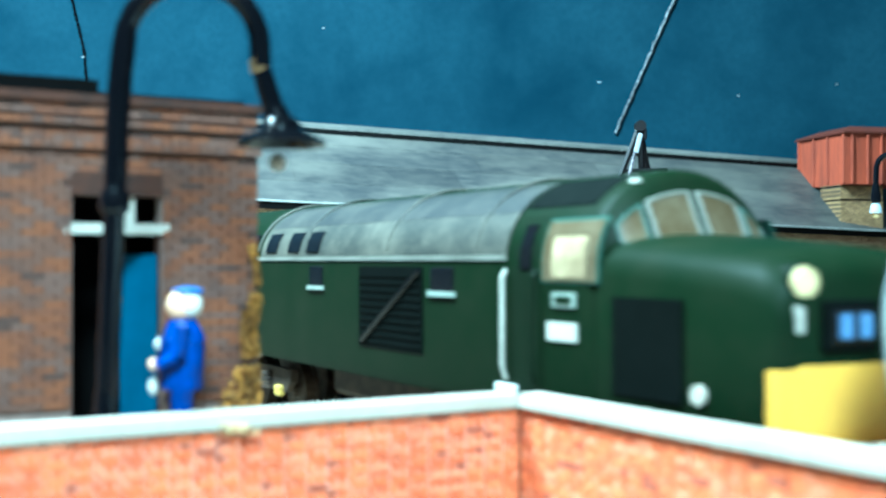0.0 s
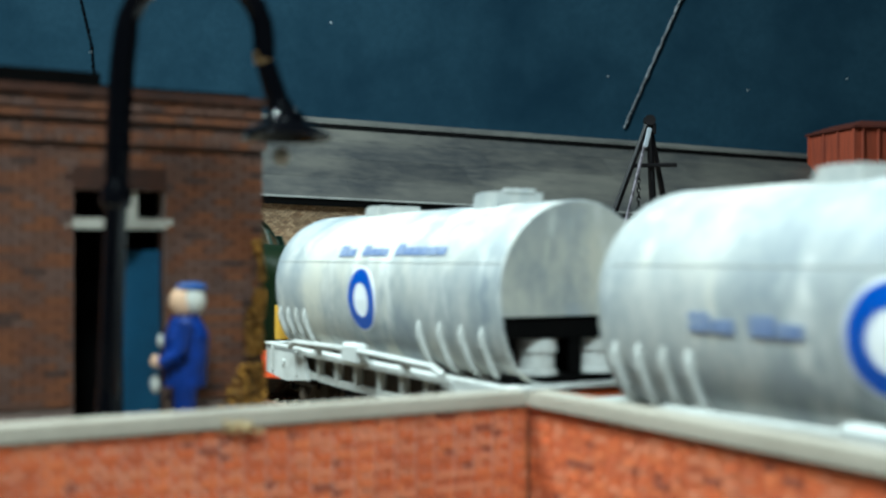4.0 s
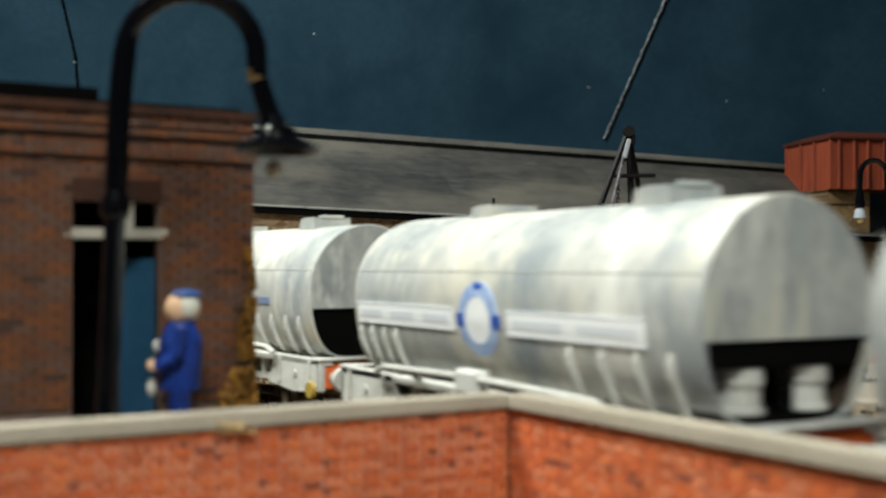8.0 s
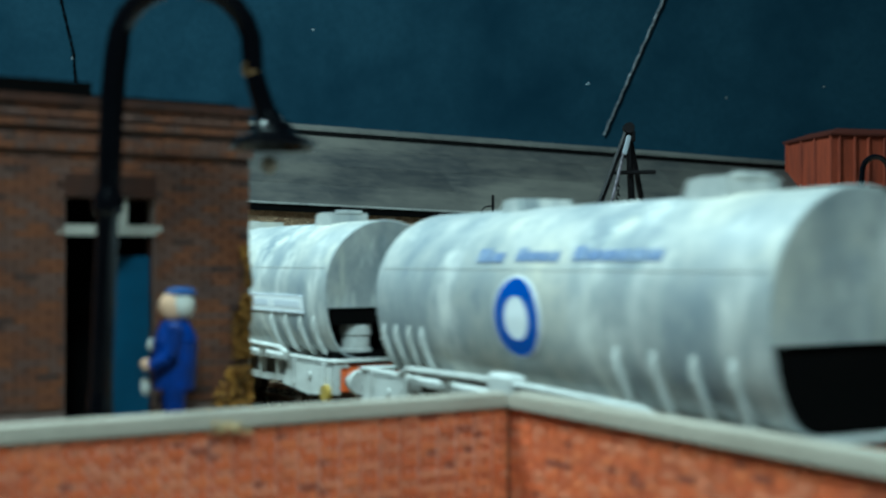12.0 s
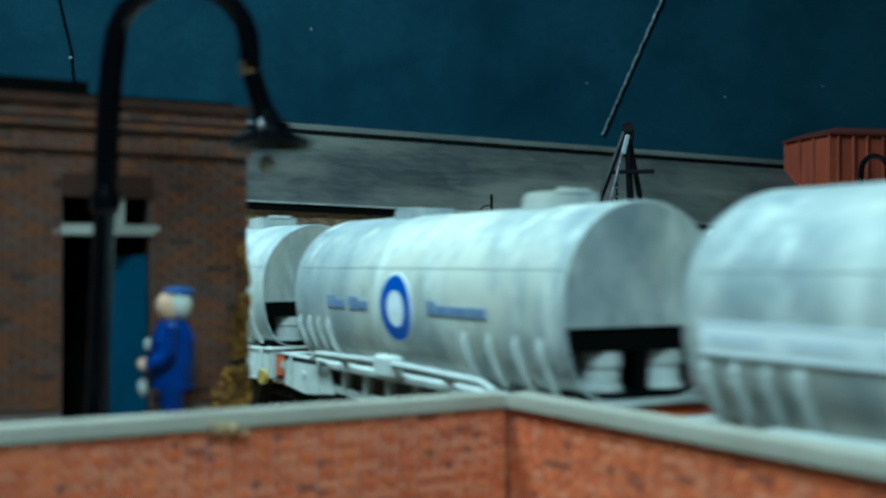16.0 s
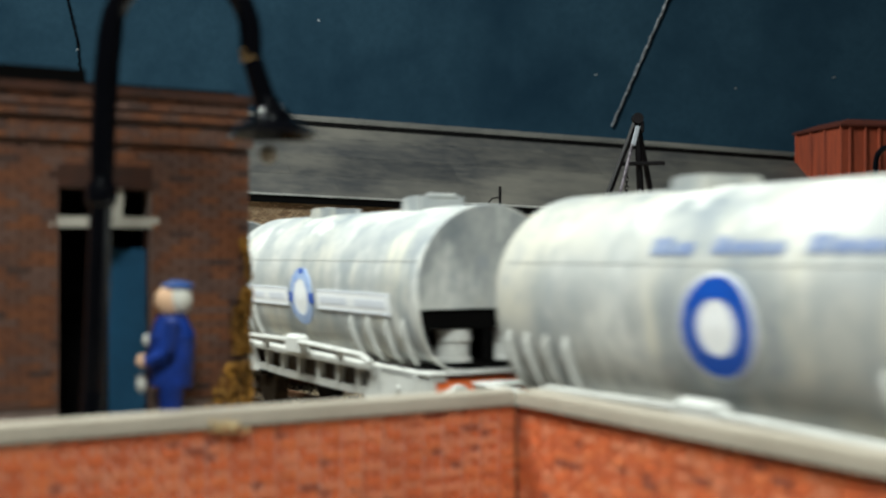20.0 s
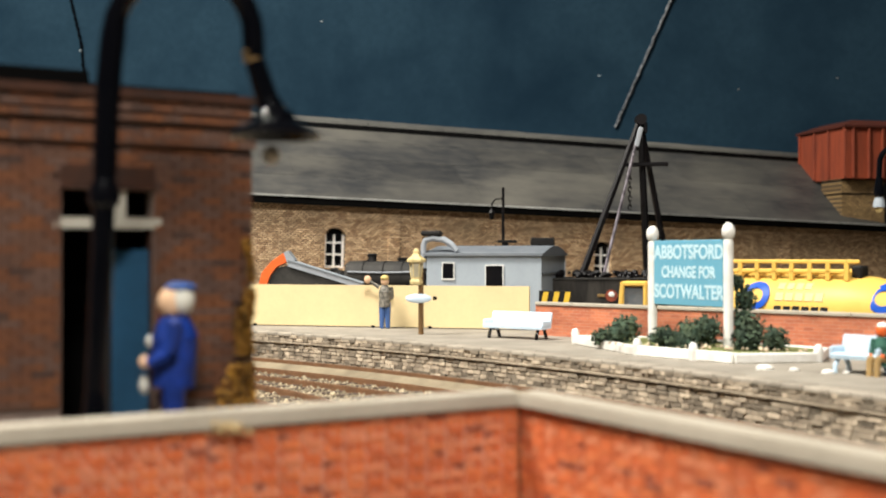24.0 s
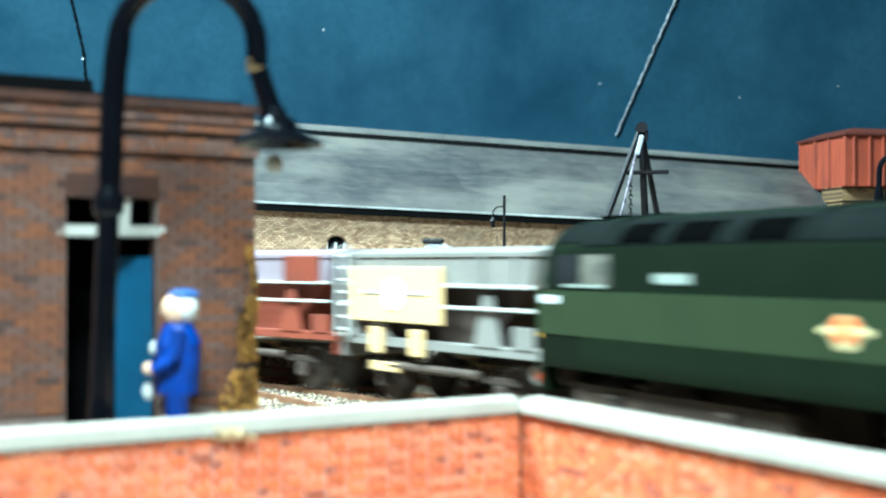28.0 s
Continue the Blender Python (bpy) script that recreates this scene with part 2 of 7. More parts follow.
def rod(bm, a, b, r0, r1=None, seg=12, caps=True):
    a, b = Vector(a), Vector(b)
    r1 = r0 if r1 is None else r1
    turn = (b - a).to_track_quat("Z", "Y").to_matrix().to_4x4()
    m = Matrix.Translation((a + b) / 2) @ turn
    return bmesh.ops.create_cone(bm, cap_ends=caps, cap_tris=False, segments=seg, radius1=r0, radius2=r1, depth=(b - a).length, matrix=m)["verts"]


def ball(bm, c, r, sx=1.0, sy=1.0, sz=1.0, u=12, v=8):
    m = Matrix.Translation(c) @ Matrix.Diagonal((sx, sy, sz, 1))
    return bmesh.ops.create_uvsphere(bm, u_segments=u, v_segments=v, radius=r, matrix=m)["verts"]


def sweep(bm, points, r, seg=10):
    """A round bar along points; r may be one radius or one for each point."""
    pts = [Vector(p) for p in points]
    rr = r if isinstance(r, (list, tuple)) else [r] * len(pts)
    rings = []
    side = None
    for i, p in enumerate(pts):
        d = (pts[min(i + 1, len(pts) - 1)] - pts[max(i - 1, 0)]).normalized()
        side = d.orthogonal().normalized() if side is None else (side - d * side.dot(d)).normalized()
        up = d.cross(side)
        rings.append([bm.verts.new(p + (side * math.cos(a) + up * math.sin(a)) * rr[i]) for a in (2 * math.pi * k / seg for k in range(seg))])
    for p, q in zip(rings, rings[1:]):
        for k in range(seg):
            bm.faces.new((p[k], p[(k + 1) % seg], q[(k + 1) % seg], q[k]))
    bm.faces.new(rings[0][::-1])
    bm.faces.new(rings[-1])


def lathe(bm, profile, seg=16, m=None):
    """Turns (radius, z) pairs about z."""
    rings = []
    for r, z in profile:
        ring = [bm.verts.new((r * math.cos(2 * math.pi * k / seg), r * math.sin(2 * math.pi * k / seg), z)) for k in range(seg)]
        rings.append(ring)
    for p, q in zip(rings, rings[1:]):
        for k in range(seg):
            bm.faces.new((p[k], p[(k + 1) % seg], q[(k + 1) % seg], q[k]))
    bm.faces.new(rings[0][::-1])
    bm.faces.new(rings[-1])
    if m is not None:
        for ring in rings:
            for v in ring:
                v.co = m @ v.co


def loft(bm, sections, caps=True, closed=True):
    """Skins equal-length loops of 3D points."""
    loops = [[bm.verts.new(p) for p in s] for s in sections]
    n = len(loops[0])
    for p, q in zip(loops, loops[1:]):
        for k in range(n if closed else n - 1):
            bm.faces.new((p[k], p[(k + 1) % n], q[(k + 1) % n], q[k]))
    if caps:
        bm.faces.new(loops[0][::-1])
        bm.faces.new(loops[-1])
    return loops


def slab(bm, outline, z0, z1):
    """A flat slab with the outline (x, y)."""
    loft(bm, [[(x, y, z0) for x, y in outline], [(x, y, z1) for x, y in outline]])


def strip(bm, line, half, z0, z1):
    """A band of rectangular section along a polyline (x, y)."""
    secs = []
    for i, p in enumerate(line):
        a, b = Vector(line[max(i - 1, 0)]), Vector(line[min(i + 1, len(line) - 1)])
        d = (b - a).normalized()
        n = Vector((-d.y, d.x)) * half
        c = Vector(p)
        secs.append([(*(c + n), z0), (*(c - n), z0), (*(c - n), z1), (*(c + n), z1)])
    loft(bm, secs)


def lettering(name, text, size, material, parent, m, width=None):
    """Raised letters from the built-in font, as a mesh part."""
    cu = bpy.data.curves.new(name, "FONT")
    cu.body, cu.size, cu.align_x, cu.align_y, cu.extrude = text, size * MM, "CENTER", "CENTER", 0.04 * MM
    cu.offset = 0.16 * MM
    tmp = bpy.data.objects.new(name, cu)
    scene.collection.objects.link(tmp)
    me = bpy.data.meshes.new_from_object(tmp.evaluated_get(bpy.context.evaluated_depsgraph_get()))
    bpy.data.objects.remove(tmp)
    if width:
        xs = [v.co.x for v in me.vertices]
        k = width * MM / (max(xs) - min(xs))
        for v in me.vertices:
            v.co.x *= k
    me.materials.clear()
    me.materials.append(material)
    ob = new(name, me)
    ob.parent = parent
    ob.matrix_basis = m
    return ob


# ---- lines of the plan ----
AHEAD = Vector((-0.471, 0.882))              # the near track, running away to the left
NEAR0 = Vector((1.84, 246.8))
CURVE = Vector((-417.0, 15.0))               # centre of the platform curve
CURVE_TURN = radians(28.1)
R_EDGE, R_TRACK = 547.0, 528.0


def run(origin, s_bend, radius, sweep_deg):
    """A track: straight, then an arc to the left, then straight. Gives place and heading at s."""
    head = math.atan2(AHEAD.y, AHEAD.x)
    start = origin + AHEAD * s_bend
    centre = start + Vector((-AHEAD.y, AHEAD.x)) * radius
    total = radians(sweep_deg)

    def where(s):
        if s <= s_bend:
            return origin + AHEAD * s, head
        a = min((s - s_bend) / radius, total)
        h = head + a
        p = centre + Vector((math.sin(h), -math.cos(h))) * radius
        extra = s - s_bend - a * radius
        return p + Vector((math.cos(h), math.sin(h))) * extra, h
    return where


near_track = run(NEAR0, 75.0, 380.0, 75.0)
platform_joint = CURVE + Vector((math.cos(CURVE_TURN), math.sin(CURVE_TURN))) * R_TRACK
platform_track = run(platform_joint, 0.0, R_TRACK, 95.0)


def beside(track, s, off):
    """A point of the plan off to the right of the track at s."""
    p, h = track(s)
    return p + Vector((math.sin(h), -math.cos(h))) * off


def stand(track, s, half):
    """The pose of a vehicle whose axles or bogies, half apart from its middle, ride on the track."""
    a, b = track(s - half)[0], track(s + half)[0]
    m, d = (a + b) / 2, b - a
    return at(m.x, m.y, 0.0, math.degrees(math.atan2(d.y, d.x)))

# ---- the room, the baseboard and the painted backdrop ----
M_ROOM = paint("room_wall_paint", (0.16, 0.16, 0.17), (0.12, 0.12, 0.13), 0.9, 20.0, 300.0, 0.4, 0.0)
M_BOARD = paint("baseboard_scatter", (0.17, 0.14, 0.105), (0.08, 0.07, 0.05), 0.95, 1.6, 30.0, 0.8, 0.6)
M_SKY = paint("blue_backdrop_paint", (0.0200, 0.046, 0.071), (0.0090, 0.0245, 0.0425), 0.9, 5.0, 110.0, 1.1, 0.12, gloss=0.06)

bm = bmesh.new()
slab(bm, [(-2200, -1900), (2200, -1900), (2200, 1060), (-2200, 1060)], -16, -3)
tagged(part("ground", bm, M_BOARD), "brown scatter-covered layout baseboard", "ground", kind="structure")
for name, x, y, z, sx, sy, sz in (("wall_south", 0, -2050, -900, 4600, 60, 2500), ("wall_west", -2330, 0, -900, 60, 4600, 2500), ("wall_east", 2330, 0, -900, 60, 4600, 2500), ("wall_north", 0, 2050, -900, 4600, 60, 2500), ("room_floor", 0, 0, -940, 4800, 4800, 40), ("ceiling", 0, 0, 1600, 4800, 4800, 40)):
    bm = bmesh.new()
    box(bm, x, y, z, sx, sy, sz)
    tagged(part(name, bm, M_ROOM), "plain grey painted room surface", "wall", kind="structure")

# the backdrop: one bent board, leaning a little forward
bm = bmesh.new()
secs = []
for k in range(25):
    a = -1 + 2 * k / 24
    x, y = 1500 * a, 1010 - 260 * max(0.0, abs(a) - 0.45) ** 1.6
    secs.append([(x, y, -3), (x, y + 12, -3), (x, y - 58, 560), (x, y - 70, 560)])
loft(bm, secs)
tagged(part("backdrop", bm, M_SKY, smooth=True), "dark blue painted sky backdrop", "backdrop", kind="structure")

M_CORD = paint("tarred_cord", (0.012, 0.014, 0.02), (0.42, 0.45, 0.48), 0.4, 1.5, 2.6, 0.9, 0.4)


def cord(points, r, material):
    bm = bmesh.new()
    pts = []
    for (x0, y0, z0), (x1, y1, z1) in zip(points, points[1:]):
        n = 26
        for k in range(n):
            t = k / n
            w = math.sin(k * 2.4) * 0.5
            pts.append((x0 + (x1 - x0) * t + w, y0 + (y1 - y0) * t, z0 + (z1 - z0) * t + random.uniform(-.2, .2)))
    sweep(bm, pts, [r * random.uniform(0.75, 1.3) for _ in pts], 7)
    tagged(part("cord", bm, material, smooth=True), "dark beaded cord stretched over the backdrop", "cord")


cord([(196.5, 974.6, 268), (142.5, 990.2, 142)], 0.95, M_CORD)
cord([(-308, 975.6, 262), (-298.5, 981.5, 215), (-295, 989.6, 150)], 1.1, M_IRON)
M_PIN = paint("steel_pin", (0.6, 0.6, 0.6), (0.4, 0.4, 0.4), 0.3, 1, 4, 0.3, 0.0, 0.8)
for x, z in ((128, 186), (322, 184), (-97, 229), (-293, 206), (242, 175)):
    bm = bmesh.new()
    ball(bm, (0, 0, 0), 0.75, 1.5, 0.5, 0.8)
    tagged(part("pin", bm, M_PIN, place=at(x, 988 - (z + 3) * 0.124, z)), "small bright pin head in the backdrop", "pin", "pins in the backdrop")

# ---- tracks ----


def lay(track, s0, s1, name, step=8.0):
    """Two rails, sleepers and a ballast bed from s0 to s1."""
    top = thing(name, "model railway track with rusty rails on pale ballast", "track", kind="structure")
    line = [s0 + (s1 - s0) * k / 60 for k in range(61)]
    for off in (-8.6, 8.6):
        bm = bmesh.new()
        strip(bm, [tuple(beside(track, s, off)) for s in line], 0.75, -2.0, -0.3)
        strip(bm, [tuple(beside(track, s, off)) for s in line], 0.42, -0.3, 0.0)
        part("rail", bm, M_RAIL, top)
    bm = bmesh.new()
    secs = []
    for s in line:
        secs.append([(*beside(track, s, o), z) for o, z in ((-20, -3.0), (-15, -1.9), (15, -1.9), (20, -3.0))])
    loft(bm, secs, caps=False, closed=False)
    part("ballast_bed", bm, M_GROUND, top)
    me = None
    s = s0
    while s < s1:
        p, h = track(s)
        if me is None:
            bm = bmesh.new()
            box(bm, 0, 0, -2.4, 3.2, 33, 0.9, 0.2)
            ob = part("sleeper", bm, M_SLEEPER, top)
            me = ob.data
        else:
            ob = new("sleeper", me)
            ob.parent = top
        ob.matrix_basis = at(p.x, p.y, 0, math.degrees(h))
        s += step
    return top


lay(near_track, -330, 360, "near_track")
lay(platform_track, -330, 560, "platform_track")


def lay_far(track, s0, s1, name):
    """Plain track out of sight: rails and sleepers joined."""
    top = thing(name, "model railway track on the bare baseboard", "track", kind="structure")
    line = [s0 + (s1 - s0) * k / 40 for k in range(41)]
    for off in (-8.6, 8.6):
        bm = bmesh.new()
        strip(bm, [tuple(beside(track, s, off)) for s in line], 0.7, -2.0, 0.0)
        part("rail", bm, M_RAIL, top)
    bm = bmesh.new()
    s = s0
    while s < s1:
        p, h = track(s)
        box(bm, 0, 0, -3.0, 3.2, 33, 1.2, 0, Matrix.Translation((p.x, p.y, 0)) @ Matrix.Rotation(h, 4, "Z"))
        s += 9
    part("sleepers", bm, M_SLEEPER, top)


lay_far(near_track, -1560, -331, "near_track_approach")
lay_far(near_track, 361, 2220, "near_track_departure")
lay_far(platform_track, -620, -331, "platform_track_departure")
lay_far(platform_track, 561, 2080, "platform_track_approach")


def gravel(name, count, where, material, lo, hi):
    """Loose stones, joined."""
    verts, faces = [], []
    for _ in range(count):
        x, y, z = where()
        r = random.uniform(lo, hi)
        a = random.uniform(0, 6.28)
        base = len(verts)
        for dx, dy, dz in ((1, 0, 0), (-.4, .9, .1), (-.5, -.8, 0), (.1, .1, .9), (0, 0, -.6)):
            dx, dy = dx * random.uniform(.6, 1.2), dy * random.uniform(.6, 1.2)
            verts.append(((x + r * (dx * math.cos(a) - dy * math.sin(a))) * MM, (y + r * (dx * math.sin(a) + dy * math.cos(a))) * MM, (z + r * dz) * MM))
        for f in ((0, 1, 3), (1, 2, 3), (2, 0, 3), (1, 0, 4), (2, 1, 4), (0, 2, 4)):
            faces.append(tuple(base + i for i in f))
    me = bpy.data.meshes.new(name)
    me.from_pydata(verts, [], faces)
    me.materials.append(material)
    return tagged(new(name, me), "loose grey and tan ballast stones", "ballast", kind="stuff")


def bed_spot(track, s0, s1):
    def spot():
        s, o = random.uniform(s0, s1), random.uniform(-24, 24)
        p = beside(track, s, o)
        return p.x, p.y, -1.9 + random.uniform(-.5, .35) - max(0, abs(o) - 15) * 0.2
    return spot


gravel("ballast", 5200, bed_spot(near_track, -30, 240), M_STONES, 0.5, 1.05)
gravel("ballast", 5600, bed_spot(platform_track, -20, 330), M_STONES, 0.5, 1.0)

# ---- the far platform ----
PLAT_Z = 12.0


def edge_point(q, off=0.0):
    return beside(platform_track, q, 19.0 + off)


EDGE_QS = [-330 + k * 15 for k in range(61)]
bm = bmesh.new()
outer = [edge_point(q, 0.9) for q in EDGE_QS]
inner = [edge_point(q, 150) for q in EDGE_QS]
loft(bm, [[(*o, -3), (*i, -3), (*i, PLAT_Z - 0.9), (*o, PLAT_Z - 0.9)] for o, i in zip(outer, inner)])
platform = tagged(part("platform", bm, M_STONE_JOINT), "curved station platform with a coursed stone face", "platform", kind="structure")
bm = bmesh.new()
loft(bm, [[(*edge_point(q, 5.0), PLAT_Z - 0.9), (*i, PLAT_Z - 0.9), (*i, PLAT_Z), (*edge_point(q, 5.0), PLAT_Z)] for q, i in zip(EDGE_QS, inner)])
part("surface", bm, M_PAVING, platform, "grey-brown tarmac platform surface")
bm = bmesh.new()
loft(bm, [[(*edge_point(q, -0.7), 8.2), (*edge_point(q, 0.6), 8.1), (*edge_point(q, 0.6), 8.7), (*edge_point(q, -0.7), 8.65)] for q in EDGE_QS])
part("ledge", bm, M_GREY_STONE, platform, "thin stone ledge along the platform face")
bm = bmesh.new()
loft(bm, [[(*edge_point(q, -10.0), -2.2), (*edge_point(q, -1.0), 1.6), (*edge_point(q, 0.6), 1.6), (*edge_point(q, 0.6), -2.2)] for q in EDGE_QS])
part("ballast_shoulder", bm, M_GROUND, platform, "tan ballast heaped against the platform foot")
bm = bmesh.new()
strip(bm, [tuple(edge_point(q, -1.7)) for q in EDGE_QS], 0.5, 0.6, 2.3)
part("edging_rail", bm, M_RAIL, platform, "rusty edging rail at the platform foot")

# ---- yard behind the platform ----
bm = bmesh.new()
slab(bm, [(-420, 480), (-80, 476), (32, 442), (36, 414), (128, 324), (260, 250), (700, 330), (700, 930), (-700, 930)], -2.5, 8.0)
tagged(part("yard_ground", bm, M_BOARD), "dark cinder yard behind the platform", "ground", kind="structure")

# ---- the near yard: slab, wall with coping, station building, lamp ----
WALL_CORNER = Vector((11.0, 168.0))
ACROSS = Vector((-0.862, -0.507))            # the wall's leg to the left
ALONG = Vector((0.497, -0.868))              # its leg to the right, beside the track
WALL_TOP = 20.4

bm = bmesh.new()
c = WALL_CORNER
slab(bm, [tuple(c + Vector((-1.6, 1.0))), tuple(c + ACROSS * 84), tuple(c + ACROSS * 130), (-160, 190), (-78, 200), (-30, 206), (-14, 192)], -3, 13.0)
tagged(part("near_platform", bm, M_PAVING), "grey yard slab round the station building", "platform", kind="structure")


def wall_leg(name, start, d, length, lead):
    """One leg of the low wall: core, coping; its bricks come later."""
    n = Vector((-d.y, d.x))
    if n.dot(-start) < 0:
        n = -n
    top = thing(name, "low red brick wall with a cream coping", "wall", kind="structure")
    a, b = start, start + d * length
    core = [a - n * 0.2, b - n * 0.2, b - n * 2.6, a - n * 2.6]
    bm = bmesh.new()
    slab(bm, [tuple(p) for p in core], -3.0, WALL_TOP - 2.2)
    part("core", bm, M_MORTAR, top, "pinkish mortar core")
    cope = [a + n * 1.0 - d * lead, b + n * 1.0, b - n * 3.5, a - n * 3.5 - d * 0.75]
    bm = bmesh.new()
    slab(bm, [tuple(p) for p in cope], WALL_TOP - 2.2, WALL_TOP)
    geom = [e for e in bm.edges]
    bmesh.ops.bevel(bm, geom=geom, offset=0.35, segments=2, affect="EDGES")
    part("coping", bm, M_COPING, top, "cream stone coping")
    return top, a, d, n, length


leg_left = wall_leg("wall_1", WALL_CORNER, ACROSS, 84.0, -0.5)
leg_right = wall_leg("wall_2", WALL_CORNER + ALONG * 0.35, ALONG, 96.0, -0.5)

# thin dark strip draws the shade in the wall's inner corner
bm = bmesh.new()
box(bm, WALL_CORNER.x, WALL_CORNER.y - 0.5, 0, 0.5, 0.5, WALL_TOP - 2.25)
part("joint", bm, M_CORNICE, leg_right[0], "dark strip for the shade in the wall's corner")

# the station building: facade parallel to the left leg
FACADE = Vector((-28.6, 180.0))              # its right-hand corner
BACK = Vector((-0.507, 0.862))
BZ = 13.0
TOP_Z = 63.4


def on_face(s, out=0.0):
    """s along the facade from the right-hand corner, out towards the camera."""
    return FACADE + ACROSS * s - BACK * out


station = thing("station_building", "weathered brown brick station building with a flat parapet", "building")
DOOR_L, DOOR_R, DOOR_TOP, FAN_TOP = 28.3, 15.4, 43.4, 49.0


def face_block(bm, s0, s1, z0, z1, out0, out1):
    slab(bm, [tuple(on_face(s0, out0)), tuple(on_face(s1, out0)), tuple(on_face(s1, out1)), tuple(on_face(s0, out1))], z0, z1)


for s0, s1, z0, o0, o1 in ((0.3, DOOR_R, BZ, -0.2, -3.2), (DOOR_L, 95, BZ, -0.2, -3.2), (DOOR_R, DOOR_L, FAN_TOP, -0.2, -3.2), (0.3, 3.4, BZ, -3.2, -70), (92, 95, BZ, -3.2, -70), (0.3, 95, BZ, -70, -73)):
    bm = bmesh.new()
    face_block(bm, s0, s1, z0, TOP_Z - 1.2, o0, o1)
    part("wall", bm, M_OLD_MORTAR, station, "weathered brick wall")
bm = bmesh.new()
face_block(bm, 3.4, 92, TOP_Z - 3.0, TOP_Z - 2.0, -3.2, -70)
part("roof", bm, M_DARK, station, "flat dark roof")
bm = bmesh.new()
face_block(bm, 2.0, 95, TOP_Z, TOP_Z + 0.7, -1.2, -70)
face_block(bm, 24.0, 95, TOP_Z + 0.7, TOP_Z + 2.6, -2.6, -30)
part("roof_felt", bm, M_DARK, station, "black felt roof edge")
# black floor and a sheet behind the doorway carry the interior's shade as colour
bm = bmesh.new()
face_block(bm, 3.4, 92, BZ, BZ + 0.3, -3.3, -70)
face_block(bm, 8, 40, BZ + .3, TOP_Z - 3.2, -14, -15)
part("interior", bm, M_DARK, station, "unlit interior, its shade painted black")
# string courses and parapet
for z0, z1, out in ((TOP_Z - 1.2, TOP_Z, 0.9), (58.9, 59.8, 0.7), (55.6, 57.4, 0.5)):
    bm = bmesh.new()
    face_block(bm, -0.25, 95, z0, z1, out, -3.4)
    face_block(bm, -0.25, 3.2, z0, z1, -3.4, -73)
    part("cornice", bm, M_CORNICE, station, "soot-stained projecting brick course")
# door opening: lintel bar, fanlight, leaf standing open
bm = bmesh.new()
face_block(bm, DOOR_R - 1.2, DOOR_L + 1.2, DOOR_TOP, DOOR_TOP + 1.5, 0.35, -2.4)
part("lintel", bm, M_LINTEL, station, "cream painted transom bar")
bm = bmesh.new()
face_block(bm, 19.2, 20.9, DOOR_TOP + 1.5, FAN_TOP, -0.4, -1.8)
part("mullion", bm, M_LINTEL, station, "cream fanlight bar")
bm = bmesh.new()
face_block(bm, DOOR_R, DOOR_R + 0.4, BZ, DOOR_TOP, -0.2, -2.2)
part("door_frame", bm, M_CORNICE, station, "brown door frame")


def leaf_block(bm, t0, t1, z0, z1, o0, o1):
    """A block on the door leaf, which swings inward from its right-hand edge; t along the leaf."""
    h, d = on_face(DOOR_R + 0.5, -0.5), (ACROSS * 0.66 + BACK * 0.75)
    n = Vector((d.y, -d.x))
    if n.dot(BACK) > 0:
        n = -n
    slab(bm, [tuple(h + d * t0 + n * o0), tuple(h + d * t1 + n * o0), tuple(h + d * t1 + n * o1), tuple(h + d * t0 + n * o1)], z0, z1)


bm = bmesh.new()
leaf_block(bm, 0.0, 6.0, BZ + 0.4, DOOR_TOP - 3.0, 0.0, -0.8)
door = part("door", bm, M_DOOR, station, "blue half-open plank door")
for k in range(6):
    bm = bmesh.new()
    leaf_block(bm, 0.1 + k, 0.95 + k, BZ + 0.8, DOOR_TOP - 3.5, 0.25, 0.0)
    part("plank", bm, M_DOOR, door)
bm = bmesh.new()
face_block(bm, DOOR_R - 1.4, DOOR_L + 1.4, FAN_TOP, FAN_TOP + 3.4, 0.3, -0.3)
part("arch", bm, M_CORNICE, station, "reddish brick arch over the door")

# ivy on the corner
ivy = thing("ivy", "dry yellow-brown ivy climbing the brick corner", "plant", kind="stuff")
verts, faces = [], []
for k in range(2600):
    t = random.random()
    if math.sin(t * 15.0) + 0.6 * math.sin(t * 31.0 + 1.0) < -1.4:
        continue
    z = 14 + 28 * t ** 0.9
    width = 6.0 * (1 - t) ** 2.2 + 1.2 + 0.6 * math.sin(t * 13.0)
    s = random.random() ** 1.6 * width - 0.2 + 1.2 * math.sin(z * 0.5) * (t > .3) * .4
    p = on_face(max(s + 0.5, 0.3), random.uniform(0.2, 1.2 + .8 * (1 - t)))
    r = random.uniform(0.2, 0.5)
    a = Vector((random.uniform(-1, 1), random.uniform(-1, 1), random.uniform(-1, 1))).normalized()
    b = a.orthogonal().normalized()
    c3 = Vector((p.x, p.y, z))
    i = len(verts)
    for u, v in ((1, 0), (0, .6), (-1, 0), (0, -.6)):
        verts.append(tuple((c3 + a * u * r + b * v * r) * MM))
    faces.append((i, i + 1, i + 2, i + 3))
me = bpy.data.meshes.new("leaves")
me.from_pydata(verts, [], faces)
me.materials.append(M_IVY)
ob = new("leaves", me)
ob.parent = ivy
bm = bmesh.new()
for k in range(4):
    pts = [(*on_face(0.6 + k * 0.9 * (1 - t) + 0.3 * math.sin(t * 9 + k), 0.35), 13 + 26 * t) for t in [j / 12 for j in range(13)]]
    sweep(bm, pts, 0.22, 5)
part("stems", bm, M_SLEEPER, ivy)

M_MOSS = paint("tan_moss", (0.50, 0.37, 0.19), (0.30, 0.20, 0.09), 0.9, 0.6, 2.0, 0.6, 0.3)
# weeds on the coping
bm = bmesh.new()
